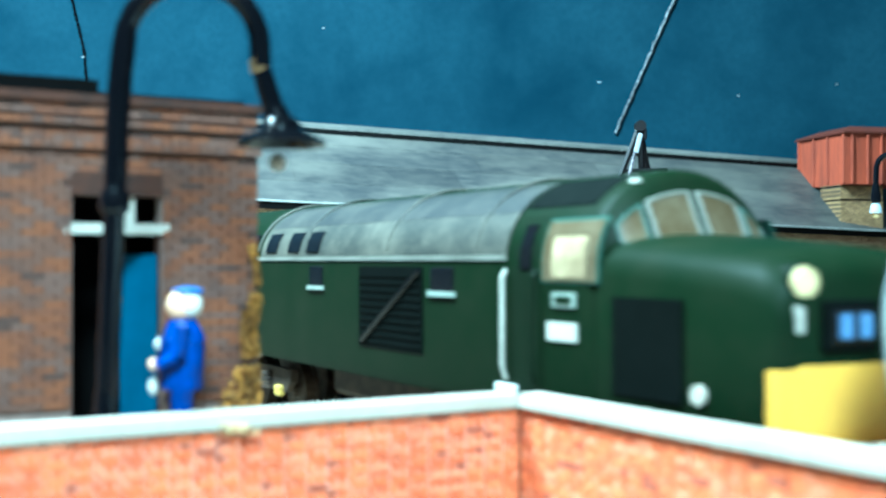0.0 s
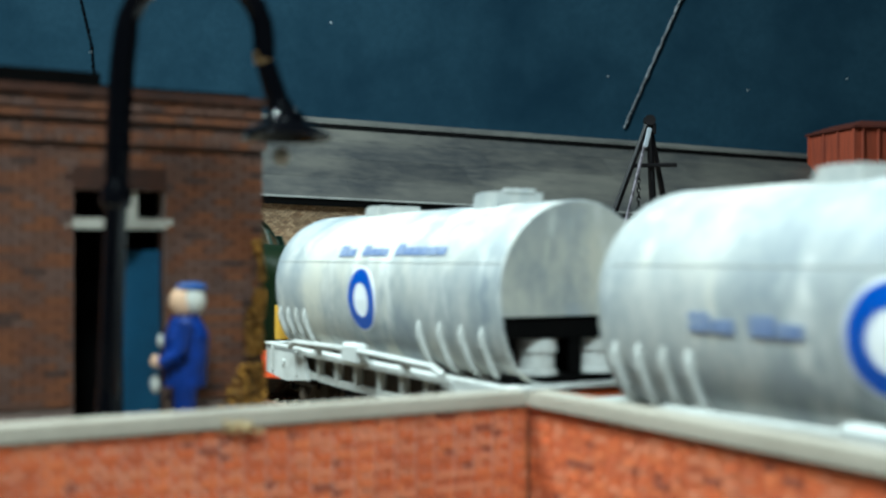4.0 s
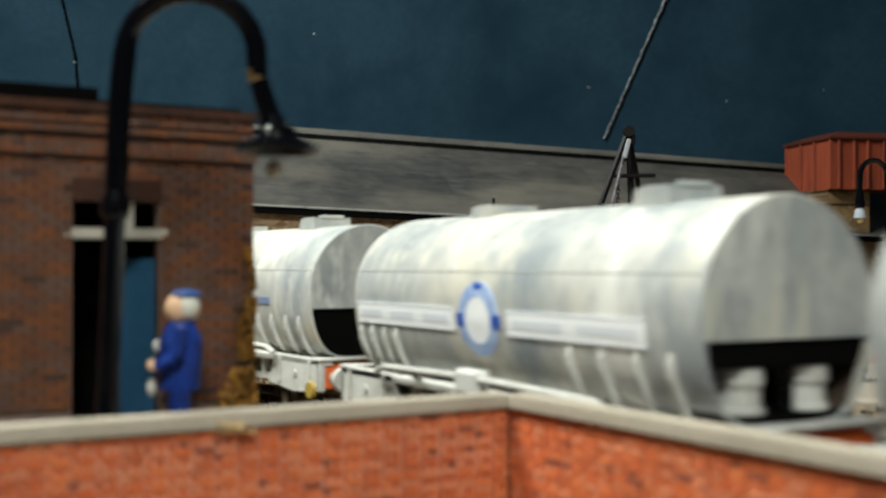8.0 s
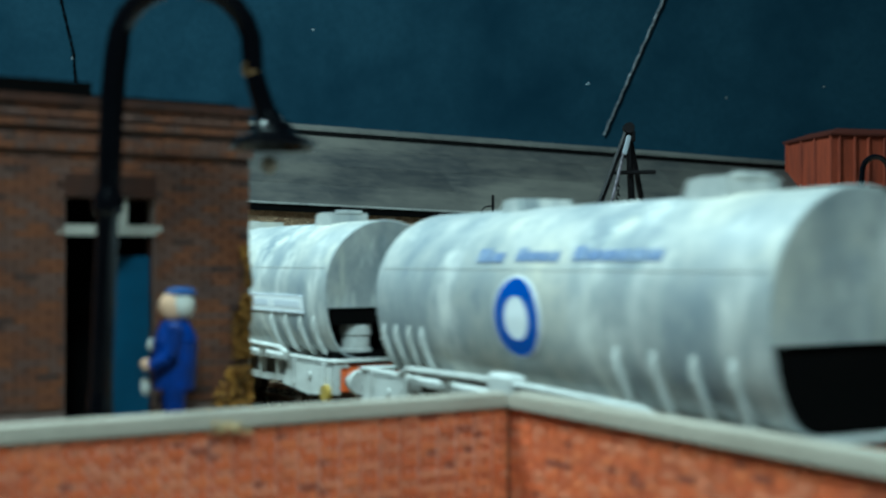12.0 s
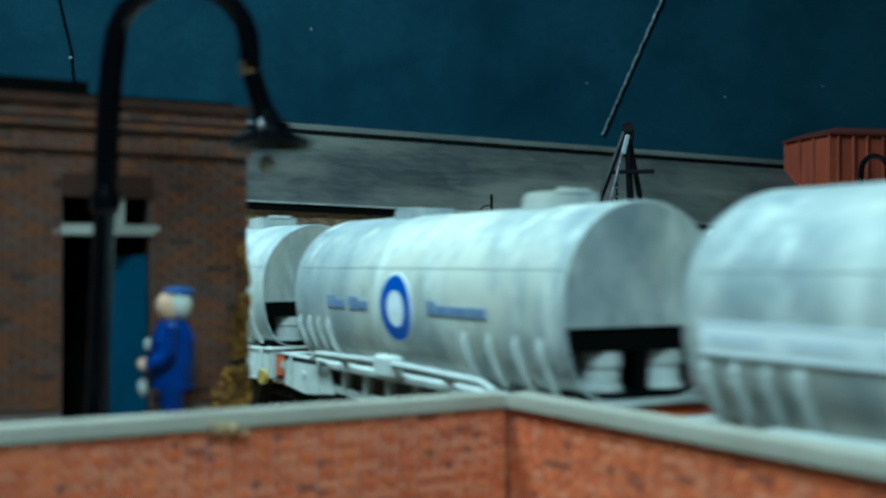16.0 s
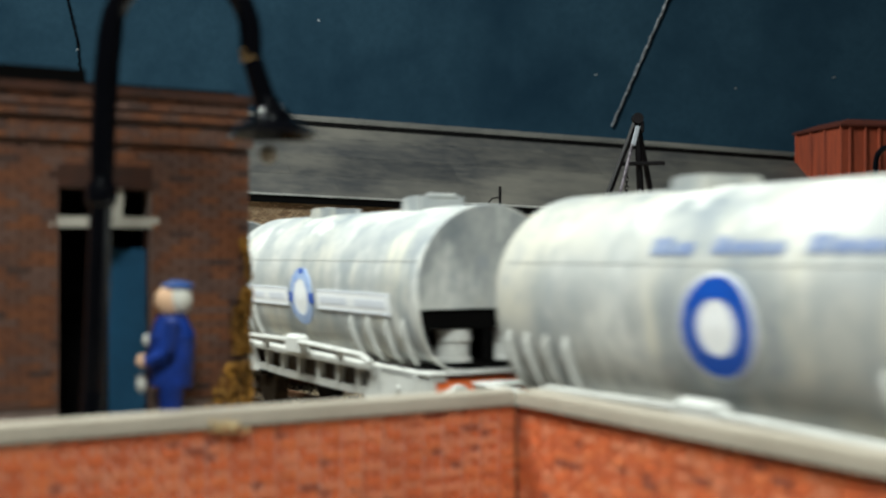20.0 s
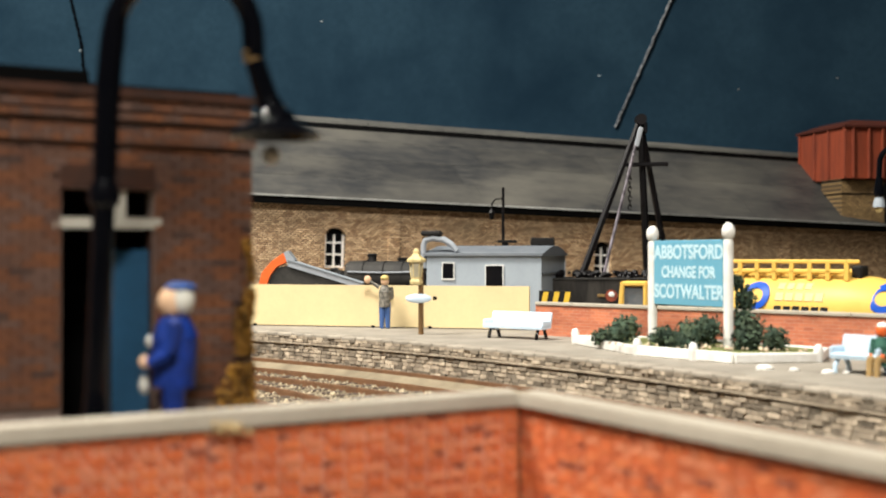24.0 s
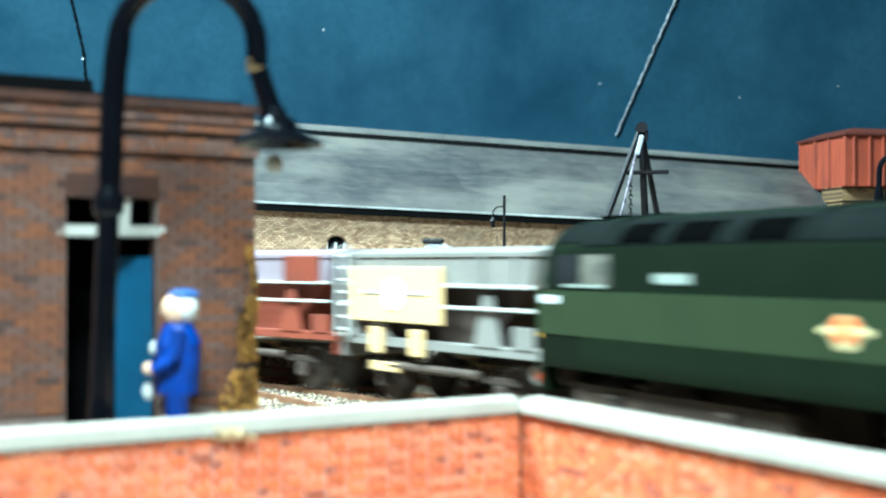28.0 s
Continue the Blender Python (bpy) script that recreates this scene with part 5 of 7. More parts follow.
part("post", bm, M_IRON, neck_lamp)
bm = bmesh.new()
sweep(bm, [(149, 380, 68)] + [(144.6 + 4.4 * math.cos(math.pi * k / 10), 380, 69 + 5.0 * math.sin(math.pi * k / 10)) for k in range(11)] + [(140.0, 380, 64)], .9, 8)
part("neck", bm, M_IRON, neck_lamp, smooth=True)
bm = bmesh.new()
lathe(bm, [(1.5, 0), (1.7, 2), (1.2, 4.5), (1.0, 6)], 10, Matrix.Translation((140.0, 380, 58.4)))
part("holder", bm, M_IRON, neck_lamp, smooth=True)
bm = bmesh.new()
lathe(bm, [(2.0, 0), (1.7, 2.2), (1.0, 3.6)], 10, Matrix.Translation((140.0, 380, 55.0)))
part("shade", bm, M_HUT, neck_lamp, "pale lamp head", True)
bm = bmesh.new()
ball(bm, (140.0, 380, 54.4), 1.2)
part("bulb", bm, M_CREAM_LAMP, neck_lamp, "cream bulb", True)

# ---- rolling stock; local x runs ahead along the track, +y faces the lens ----
M_TANK = paint("pale_grey_tank_paint", (0.53, 0.525, 0.49), (0.235, 0.265, 0.29), 0.5, 1.2, 13.0, 0.75, 0.05, stretch=(1.1, 1.0, 0.45), gloss=0.22, blotch=(0.58, 0.555, 0.475), own=True)
M_SEAM = paint("grimy_seam", (0.36, 0.37, 0.36), (0.48, 0.48, 0.45), 0.6, 1.0, 9.0, 0.8, 0.0)
M_TANK_END = paint("grey_tank_end", (0.46, 0.46, 0.43), (0.20, 0.22, 0.23), 0.55, 1.0, 15.0, 0.6, 0.05, blotch=(0.46, 0.44, 0.37), own=True)
M_FRAME = paint("dusty_white_underframe", (0.56, 0.56, 0.53), (0.32, 0.31, 0.28), 0.6, 0.8, 7.0, 0.7, 0.2)
M_RUNNING = paint("brown_black_running_gear", (0.026, 0.019, 0.015), (0.11, 0.078, 0.052), 0.7, 0.7, 4.0, 0.7, 0.3)
M_BAND = paint("white_band", (0.86, 0.87, 0.88), (0.74, 0.75, 0.76), 0.45, 0.8, 8.0, 0.4, 0.05)
M_PALE_RING = paint("worn_blue_white_ring", (0.40, 0.50, 0.70), (0.10, 0.20, 0.55), 0.45, 0.9, 3.0, 0.7, 0.05)
M_FADED = paint("faded_blue_lettering", (0.14, 0.19, 0.36), (0.33, 0.37, 0.44), 0.45, 0.6, 2.2, 0.8, 0.05)
M_FAINT = paint("faint_lettering", (0.66, 0.69, 0.76), (0.76, 0.77, 0.79), 0.45, 0.6, 2.0, 0.6, 0.05)
M_HUB = paint("yellow_axlebox", (0.40, 0.28, 0.05), (0.13, 0.09, 0.03), 0.5, 0.6, 3, 0.6, 0.1)
M_BUFFER_ORANGE = paint("dirty_orange_beam", (0.76, 0.14, 0.022), (0.48, 0.12, 0.05), 0.55, 0.8, 4, 0.7, 0.1)
TANK_R, TANK_Z, TANK_L = 16.3, 33.2, 118.0


def skin(a, r):
    """The tank's outline at an angle above the level: round above, fuller below."""
    c, s = math.cos(a), math.sin(a)
    return (r * math.copysign(abs(c) ** (1.0 if s >= 0 else 0.42), c), TANK_Z + r * s)


def arc_patch(bm, x0, x1, a0, a1, r0, r1, n=8, fade=False):
    """A curved plate on the tank's side between two angles above the level, in degrees."""
    secs = []
    for x in (x0, x1):
        loop = []
        for k in range(n + 1):
            a = radians(a0 + (a1 - a0) * k / n)
            loop.append((x, *skin(a, r0 + .02 + (r1 - r0) * min(1.0, k * (n - k) / n * .8) if fade else r1)))
        for k in range(n, -1, -1):
            a = radians(a0 + (a1 - a0) * k / n)
            loop.append((x, *skin(a, r0)))
        secs.append(loop)
    loft(bm, secs)


def ring_patch(bm, x, a_mid, outer, inner, r0, r1, n=40):
    """A ring laid on the tank's side."""
    secs = []
    for rad, rr in ((outer, r0), (outer, r1), (inner, r1), (inner, r0)):
        loop = []
        for k in range(n):
            t = 2 * math.pi * k / n
            a = radians(a_mid) + rad * math.sin(t) / TANK_R
            loop.append((x + rad * math.cos(t), *skin(a, rr)))
        secs.append(loop)
    loft(bm, secs + secs[:1], caps=False)


def wheelset(parent, x, r, half=8.6):
    for sy in (-1, 1):
        bm = bmesh.new()
        rod(bm, (x, sy * (half - 1.2), r), (x, sy * (half + 1.2), r), r, r, 20)
        rod(bm, (x, sy * (half - 2.0), r), (x, sy * (half - 1.2), r), r + .7, r + .7, 20)
        rod(bm, (x, sy * (half + 1.2), r), (x, sy * (half + 2.4), r), r * .3, r * .25, 10)
        part("wheel", bm, M_RUNNING, parent)


def buffers(parent, x, away, z=14.0, material=None):
    for sy in (-11, 11):
        bm = bmesh.new()
        rod(bm, (x, sy, z), (x + away * 4.2, sy, z), 1.5, 1.2, 10)
        rod(bm, (x + away * 4.2, sy, z), (x + away * 5.2, sy, z), 2.9, 2.6, 14)
        part("buffer", bm, material or M_RUNNING, parent, smooth=True)


def tank_wagon(solid_end):
    w = thing("cement_tank_wagon", "", "tank wagon", group="train of cement tank wagons")
    n = 48
    half = TANK_L / 2
    bm = bmesh.new()
    circle = [2 * math.pi * k / n for k in range(n)]
    secs = [[(x, *skin(a, r)) for a in circle] for x, r in ((half, TANK_R - 9.0), (half - .5, TANK_R - 6.0), (half - 1.6, TANK_R - 3.4), (half - 3.4, TANK_R - 1.4), (half - 6.0, TANK_R - .3), (half - 8.0, TANK_R), (-half + .35, TANK_R), (-half + .08, TANK_R - .12), (-half, TANK_R - .4), (-half + 1.2, TANK_R - .4))]
    loft(bm, secs, caps=False)
    bm.faces.new([bm.verts.new((half, *skin(a, TANK_R - 9.0))) for a in circle])
    tank = part("tank", bm, M_TANK, w, "pale grey cylindrical tank", True)
    # the flat end: a plate above, a bay below with shade in its colours
    cut = radians(-15)
    seg = [cut + (math.pi - 2 * cut) * k / 24 for k in range(25)]
    bm = bmesh.new()
    rr = TANK_R - .42
    loft(bm, [[(x, *skin(a, rr)) for a in seg] for x in (-half + .06, -half + 1.4)])
    part("end_plate", bm, M_TANK_END, w, "flat grey end plate")
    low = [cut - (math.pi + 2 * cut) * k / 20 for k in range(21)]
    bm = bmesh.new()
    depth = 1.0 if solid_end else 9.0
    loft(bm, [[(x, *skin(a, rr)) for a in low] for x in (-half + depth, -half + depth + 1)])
    part("end_bay", bm, M_DARK, w, "black sheet for the discharge bay's shade")
    if not solid_end:
        # lining takes dark running-gear paint in place of the bay's shade
        bm = bmesh.new()
        inner = [(x, *skin(a, rr - .15)) for x in (0,) for a in low]
        loft(bm, [[(x, y, z) for _, y, z in inner] for x in (-half + .9, -half + depth)], caps=False)
        part("bay_lining", bm, M_RUNNING, w, "bay lining coloured dark for shade")
    if not solid_end:
        for y in (-6.2, 6.2):
            bm = bmesh.new()
            lathe(bm, [(3.9, 0), (3.9, .7), (3.4, .9), (3.4, 3.9), (3.8, 4.0), (3.8, 6.3), (3.4, 6.7)], 16, Matrix.Translation((-half + 4.6, y, 18.7)))
            part("discharge_cone", bm, M_FRAME, w, "white discharge cone", True)
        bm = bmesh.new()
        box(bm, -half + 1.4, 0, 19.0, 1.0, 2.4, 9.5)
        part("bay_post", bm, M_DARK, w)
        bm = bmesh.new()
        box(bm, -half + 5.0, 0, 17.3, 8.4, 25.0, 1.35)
        part("bay_floor", bm, M_DARK, w, "bay floor coloured black for shade")
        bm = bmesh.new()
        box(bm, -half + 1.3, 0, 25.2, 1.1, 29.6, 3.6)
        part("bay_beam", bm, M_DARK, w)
    bm = bmesh.new()
    cheek = [skin(math.pi - cut + radians(48) * k / 8, rr) for k in range(9)]
    loft(bm, [[(x, y, z) for y, z in cheek] for x in (-half + .1, -half + .9)])
    part("bay_cheek", bm, M_TANK_END, w, "slanted plate beside the bay")
    bm = bmesh.new()
    arc_patch(bm, -half + 1, half - 8, 17.9, 18.5, TANK_R - .1, TANK_R + .07, 3)
    part("seam", bm, M_SEAM, tank, "grimy horizontal seam")
    for x in (50.0, 44.5, 39.0, 33.5, -27.5, -36.0, -44.5, -52.0):
        bm = bmesh.new()
        arc_patch(bm, x - .55, x + .55, -82, -21.5, TANK_R - .05, TANK_R + 1.0, 10, True)
        part("rib", bm, M_FRAME, tank, "chalky pale rib")
    for x, w2, h, name in ((-34.6, 5.4, 2.4, "hatch"), (17.6, 4.9, 1.6, "hatch")):
        bm = bmesh.new()
        zt = TANK_Z + TANK_R
        loft(bm, [[(x + w2 * .92, y, zt - 1.2), (x + w2 * .70, y, zt + h * .82), (x + w2 * .2, y, zt + h), (x - w2 * .78, y, zt + h * .96), (x - w2 * .84, y, zt - 1.2)] for y in (-5.2, -4.4, 4.4, 5.2)])
        if h > 2:
            box(bm, x - w2 * .76, 0, zt + h - .5, 1.0, 7, 1.0, .2)
        else:
            box(bm, x + w2 * .9, 0, zt - .6, 1.6, 3.0, h + 1.0, .3)
        part(name, bm, M_TANK, tank, "raised filling hatch")
    # underframe: an open frame between deep end plates
    for sy in (-1, 1):
        bm = bmesh.new()
        box(bm, 0, sy * 13.4, 15.5, 124, 3.8, 1.5, .2)
        sole = part("solebar", bm, M_FRAME, w, "dusty white solebar")
        bm = bmesh.new()
        loft(bm, [[(x, sy * 13.0, z0), (x, sy * 14.4, z0), (x, sy * 14.4, z0 + 1.5), (x, sy * 13.0, z0 + 1.5)] for x, z0 in ((40, 10.6), (20, 9.9), (-20, 9.9), (-40, 10.6))])
        part("lower_rail", bm, M_FRAME, sole)
        for end in (-1, 1):
            bm = bmesh.new()
            loft(bm, [[(end * x, y, z) for x, z in ((62.2, 17.2), (62.2, 9.6), (48.0, 8.6), (33.0, 9.8), (36.5, 17.2))] for y in (sy * 14.2, sy * 15.3)])
            bmesh.ops.bevel(bm, geom=list(bm.edges), offset=0.18, segments=1, affect="EDGES")
            plate = part("end_side_plate", bm, M_FRAME, sole, "deep pale frame plate")
            for x in (40.0, 57.0):
                bm = bmesh.new()
                box(bm, end * x, sy * 15.5, 10.4, 1.0, .6, 6.2, .15)
                part("stiffener", bm, M_FRAME, sole)
            bm = bmesh.new()
            rod(bm, (end * 49, sy * 15.2, 13.2), (end * 49, sy * 15.7, 13.2), .8, .8, 10)
            part("rivet_boss", bm, M_FRAME, sole)
        for x in (-28.0, -17.0, -6.0, 6.0, 17.0, 28.0):
            bm = bmesh.new()
            loft(bm, [[(x - .6, y, 10.4), (x + .6, y, 10.4), (x + 1.1, y, 15.8), (x - 1.1, y, 15.8)] for y in (sy * 13.1, sy * 14.6)])
            part("gusset", bm, M_FRAME, sole)
        bm = bmesh.new()
        sweep(bm, [(-40, sy * 17.0, 17.6), (-36, sy * 17.4, 18.9), (-10, sy * 17.6, 19.4), (10, sy * 17.6, 19.4), (36, sy * 17.4, 18.9), (40, sy * 17.0, 17.6)], .7, 8)
        part("pipe", bm, M_FRAME, w, "pale discharge pipe", True)
        for x in (-24.0, 22.0):
            bm = bmesh.new()
            box(bm, x, sy * 16.9, 16.6, 2.2, 1.4, 2.4, .3)
            part("pipe_bracket", bm, M_FRAME, w)
        bm = bmesh.new()
        box(bm, 1, sy * 16.9, 16.4, 8.4, 3.2, 4.6, .7)
        part("valve_box", bm, M_FRAME, w, "pale rounded valve box")
    bm = bmesh.new()
    box(bm, 0, 0, 9.0, 118, 20, 6.0)
    part("centre_sill", bm, M_RUNNING, w, "dark centre sill")
    for end in (-1, 1):
        bm = bmesh.new()
        box(bm, end * 60.4, 0, 10.0, 2.0, 28, 6.2, .3)
        beam = part("headstock", bm, M_BUFFER_ORANGE, w, "dirty orange headstock")
        for sy in (-1, 1):
            bm = bmesh.new()
            box(bm, end * 61.3, sy * 14.4, 9.4, 1.4, 1.8, 7.2, .3)
            part("corner_plate", bm, M_FRAME, beam, "pale corner plate")
        bm = bmesh.new()
        box(bm, end * 60.0, 0, 16.7, 5.2, 31.2, .7, .2)
        part("end_deck", bm, M_FRAME, w, "pale end deck")
    buffers(w, -61.4, -1, 12.6, M_FRAME)
    buffers(w, 61.4, 1, 12.6, M_FRAME)
    for x in (-61.4, 61.4):
        bm = bmesh.new()
        box(bm, x + (4.2 if x > 0 else -4.2), 0, 9.0, 8.6, 3.0, 1.6, .3)
        part("coupling", bm, M_RUNNING, w, "dark hook coupling")
    for x in (-40, 40):
        wheelset(w, x, 6.3)
        for sy in (-1, 1):
            bm = bmesh.new()
            loft(bm, [[(x - 7, y, 11), (x - 2.2, y, 5), (x + 2.2, y, 5), (x + 7, y, 11)] for y in (sy * 12.0, sy * 12.8)])
            box(bm, x, sy * 13.2, 4.6, 3.2, 1.6, 3.4, .3)
            for k in range(4):
                box(bm, x, sy * 13.2, 8.2 + k * .55, 13 - k * 2.2, 1.4, .45)
            part("axle_guard", bm, M_RUNNING, w, "dark axle guard with leaf spring")
    bm = bmesh.new()
    rod(bm, (-58.6, 15.2, 9.8), (-58.6, 16.4, 9.8), 2.0, 1.9, 16)
    part("brake_disc", bm, M_HUB, w, "yellow brake hand wheel")
    return w


def livery(w, style):
    r0, r1 = TANK_R - .05, TANK_R + .22
    if style in ("upper", "middle"):
        bm = bmesh.new()
        ring_patch(bm, -1.0, -10.5, 6.7, 3.7, r0, r1 + .05)
        ring = part("ring_emblem", bm, M_BLUE, w, "deep blue ring emblem")
        bm = bmesh.new()
        ring_patch(bm, -1.0, -10.5, 7.1, 6.7, r0, r1)
        part("ring_edge", bm, M_BAND, ring, "thin white edge")
        bm = bmesh.new()
        ring_patch(bm, -1.0, -10.5, 3.7, .2, r0, r1)
        part("disc", bm, M_BAND, ring, "pale centre disc")
        words = ((14, 5, 26.5), (1.5, -11.5, 27.0), (-15, -37, 27.5)) if style == "upper" else ((33, 24, -8.5), (21.5, 12, -8.5), (-14, -36, -8.5))
        for x1, x0, a in words:
            k = max(2, int((x1 - x0) / 3.2))
            bm = bmesh.new()
            for j in range(k):
                xa = x0 + (x1 - x0) * j / k
                tall = 4.4 if j == k - 1 else 3.0
                arc_patch(bm, xa + .25, xa + (x1 - x0) / k - .25, a - 4.0, a - 4.0 + tall * 2, r0, r1, 2)
            part("lettering_bar", bm, M_FADED, w, "faded blue lettering")
        return
    for x0, x1 in ((9.0, 51.0), (-47.0, -9.5)):
        bm = bmesh.new()
        arc_patch(bm, x0, min(x1, 50.5), -20, -5.8, r0, r1, 3)
        band = part("band", bm, M_BAND, w, "white lettered band")
        bm = bmesh.new()
        arc_patch(bm, x0, x1, -6.2, -5.2, r0, r1 + .05, 1)
        arc_patch(bm, x0, x1, -20.6, -19.6, r0, r1 + .05, 1)
        part("band_edge", bm, M_FAINT, band, "thin faded blue edge")
        n = 3 if x0 > 0 else 2
        for j in range(n):
            bm = bmesh.new()
            a, b = x0 + (x1 - x0) * j / n + 2, x0 + (x1 - x0) * (j + 1) / n - 2
            arc_patch(bm, a, b, -15.6, -10.2, r0, r1 + .05, 2)
            part("lettering_bar", bm, M_FAINT, band, "faint lettering")
    bm = bmesh.new()
    ring_patch(bm, 0, -12.5, 6.8, 4.3, r0, r1 + .1)
    ring = part("ring_emblem", bm, M_PALE_RING, w, "worn pale blue ring emblem")
    bm = bmesh.new()
    ring_patch(bm, 0, -12.5, 4.4, .3, r0, r1 + .06)
    part("disc", bm, M_BAND, ring, "white centre disc")
    bm = bmesh.new()
    for x in (-6.0, 6.0):
        arc_patch(bm, x - 1.1, x + 1.1, -16.5, -8.5, r0, r1 + .2, 2)
    arc_patch(bm, -1.1, 1.1, 7.0, 11, r0, r1 + .2, 2)
    part("ring_mark", bm, M_BLUE, ring, "small blue squares")


PITCH = 141.4
STYLES = ["upper", "middle", "band", "band", "upper", "upper", "middle", "band", "band", "upper"]
SOLID = [False, True, False, False, True, False, False, True, False, False]
LABELS = {"upper": "pale grey cement tank wagon with a blue ring under faded lettering", "middle": "pale grey cement tank wagon with a blue ring between faded words", "band": "pale grey cement tank wagon with a white band and worn ring"}
proto = {False: tank_wagon(False), True: tank_wagon(True)}
used = set()
wagons = []
for style, solid in zip(STYLES, SOLID):
    wagons.append(copy_thing(proto[solid], Matrix()) if solid in used else None)
    if wagons[-1] is None:
        wagons[-1] = copy_thing(proto[solid], Matrix())
        used.add(solid)
for p in proto.values():
    for o in list(p.children_recursive) + [p]:
        bpy.data.objects.remove(o)
for w, style in zip(wagons, STYLES):
    livery(w, style)
    tagged(w, LABELS[style])

# ---- the two diesels ----
M_GREEN = paint("dark_green_loco_paint", (0.0044, 0.0100, 0.0033), (0.0098, 0.0138, 0.0062), 0.5, 0.7, 9.0, 0.7, 0.08, gloss=0.05)
M_GREEN_LOW = paint("darker_green_paint", (0.0050, 0.0088, 0.0038), (0.0085, 0.0118, 0.0060), 0.5, 0.7, 9.0, 0.6, 0.05, gloss=0.05)
M_GREEN_LIGHT = paint("light_green_band", (0.0232, 0.0320, 0.0145), (0.0170, 0.0235, 0.0112), 0.4, 0.8, 11.0, 0.5, 0.05, gloss=0.06)
M_LOCO_ROOF = paint("dusty_grey_roof", (0.012, 0.013, 0.014), (0.066, 0.060, 0.048), 0.55, 1.0, 20.0, 0.75, 0.15)
M_DUSTY = paint("dusty_lower_roof", (0.021, 0.022, 0.019), (0.118, 0.105, 0.079), 0.6, 1.0, 18.0, 0.85, 0.1)
M_ROOF_DARK = paint("dark_grey_roof", (0.0050, 0.0062, 0.0057), (0.0094, 0.0106, 0.0096), 0.8, 1.0, 16.0, 0.7, 0.1, gloss=0.0)
M_WARN = paint("warning_yellow", (0.58, 0.335, 0.04), (0.44, 0.24, 0.035), 0.4, 0.8, 7.0, 0.4, 0.05)
M_CREAM = paint("cream_cab_lining", (0.36, 0.28, 0.16), (0.11, 0.075, 0.038), 0.4, 2.0, 8.0, 0.8, 0.0)
# brown glass; the tan tone paints in the windscreens' reflection
M_GLASS = paint("cab_glass_with_reflection", (0.06, 0.042, 0.02), (0.15, 0.125, 0.08), 0.2, 1.2, 8.0, 0.6, 0.0)
M_GRILLE = paint("dark_grille", (0.0016, 0.0024, 0.0019), (0.0035, 0.0045, 0.004), 0.7, 0.6, 4.0, 0.4, 0.2, gloss=0.03)
M_RED = paint("buffer_beam_red", (0.72, 0.09, 0.02), (0.55, 0.07, 0.02), 0.45, 0.7, 5, 0.5, 0.05)
M_GREEN_DARK = paint("upper_green_paint", (0.0050, 0.0080, 0.0041), (0.0082, 0.0108, 0.0066), 0.5, 0.8, 9.0, 0.5, 0.05, gloss=0.04)
M_GREEN_EDGE = paint("worn_green_edge", (0.022, 0.05, 0.034), (0.05, 0.08, 0.06), 0.5, 0.8, 6.0, 0.5, 0.05)
M_DUSTY_RAIL = paint("dirty_cantrail", (0.17, 0.163, 0.135), (0.08, 0.078, 0.062), 0.6, 0.8, 8.0, 0.7, 0.05)
M_BLACK_GRILLE = paint("black_mesh", (0.0010, 0.0011, 0.0011), (0.002, 0.002, 0.002), 0.9, 0.6, 4.0, 0.4, 0.2, gloss=0.0)
# grey-tan mottling is the panes' reflection, put into their colour
M_SCREEN = paint("grey_screen_reflection", (0.036, 0.034, 0.026), (0.17, 0.155, 0.115), 0.15, 1.2, 6.0, 0.9, 0.0, gloss=0.5)
M_PINK = paint("faded_pink_panel", (0.42, 0.33, 0.30), (0.30, 0.24, 0.22), 0.5, 0.8, 4, 0.4, 0.0)
M_BLUE_DULL = paint("dull_blue_edge", (0.10, 0.17, 0.33), (0.16, 0.22, 0.36), 0.5, 0.8, 5, 0.4, 0.0)
M_LADDER_PALE = paint("pale_grey_ledge", (0.24, 0.26, 0.22), (0.15, 0.17, 0.14), 0.5, 0.8, 5, 0.4, 0.0)


def half_loop(pts):
    """A closed cross-section from its +y half, bottom to top."""
    return [(-y, z) for y, z in pts] + [(y, z) for y, z in reversed(pts) if y > 1e-6]


def hull(w, zb, zs, zt, power=2.0, n=10):
    """The +y half of a body: upright side, rounded roof."""
    out = [(w * .97, zb), (w, zb + 2)]
    for k in range(n + 1):
        t = math.pi / 2 * k / n
        out.append((w * math.cos(t) ** (2 / power), zs + (zt - zs) * math.sin(t) ** (2 / power)))
    out[-1] = (0.0, zt)
    return out


def band_loft(name, stations, z0, z1, material, parent, label="", proud=0.0, smooth=True):
    """A strip of the hull's skin between two heights, both sides, a little proud."""
    for sy in (-1, 1):
        bm = bmesh.new()
        secs = []
        for x, pts in stations:
            inner = [p for p in pts if z0 - 1e-6 <= p[1] <= z1 + 1e-6]

            def cut(z):
                for (ya, za), (yb, zb) in zip(pts, pts[1:]):
                    if za <= z <= zb and zb > za:
                        return ya + (yb - ya) * (z - za) / (zb - za)
                return pts[-1][0]
            line = [(cut(z), z) for z in [z0 + (z1 - z0) * k / 6 for k in range(7)]]
            secs.append([(x, sy * (y + proud), z) for y, z in line] + [(x, sy * (y - .3), z) for y, z in reversed(line)])
        loft(bm, secs)
        part(name, bm, material, parent, label, smooth)


def flat(parent, name, material, x0, x1, z0, z1, y, thick=.5, label="", bevel=0.0):
    """An upright plate on the side that faces the lens and its twin on the far side."""
    made = None
    for sy in (1, -1):
        bm = bmesh.new()
        box(bm, (x0 + x1) / 2, sy * y, z0, abs(x1 - x0), thick, z1 - z0, bevel)
        ob = part(name, bm, material, parent, label)
        made = made or ob
    return made


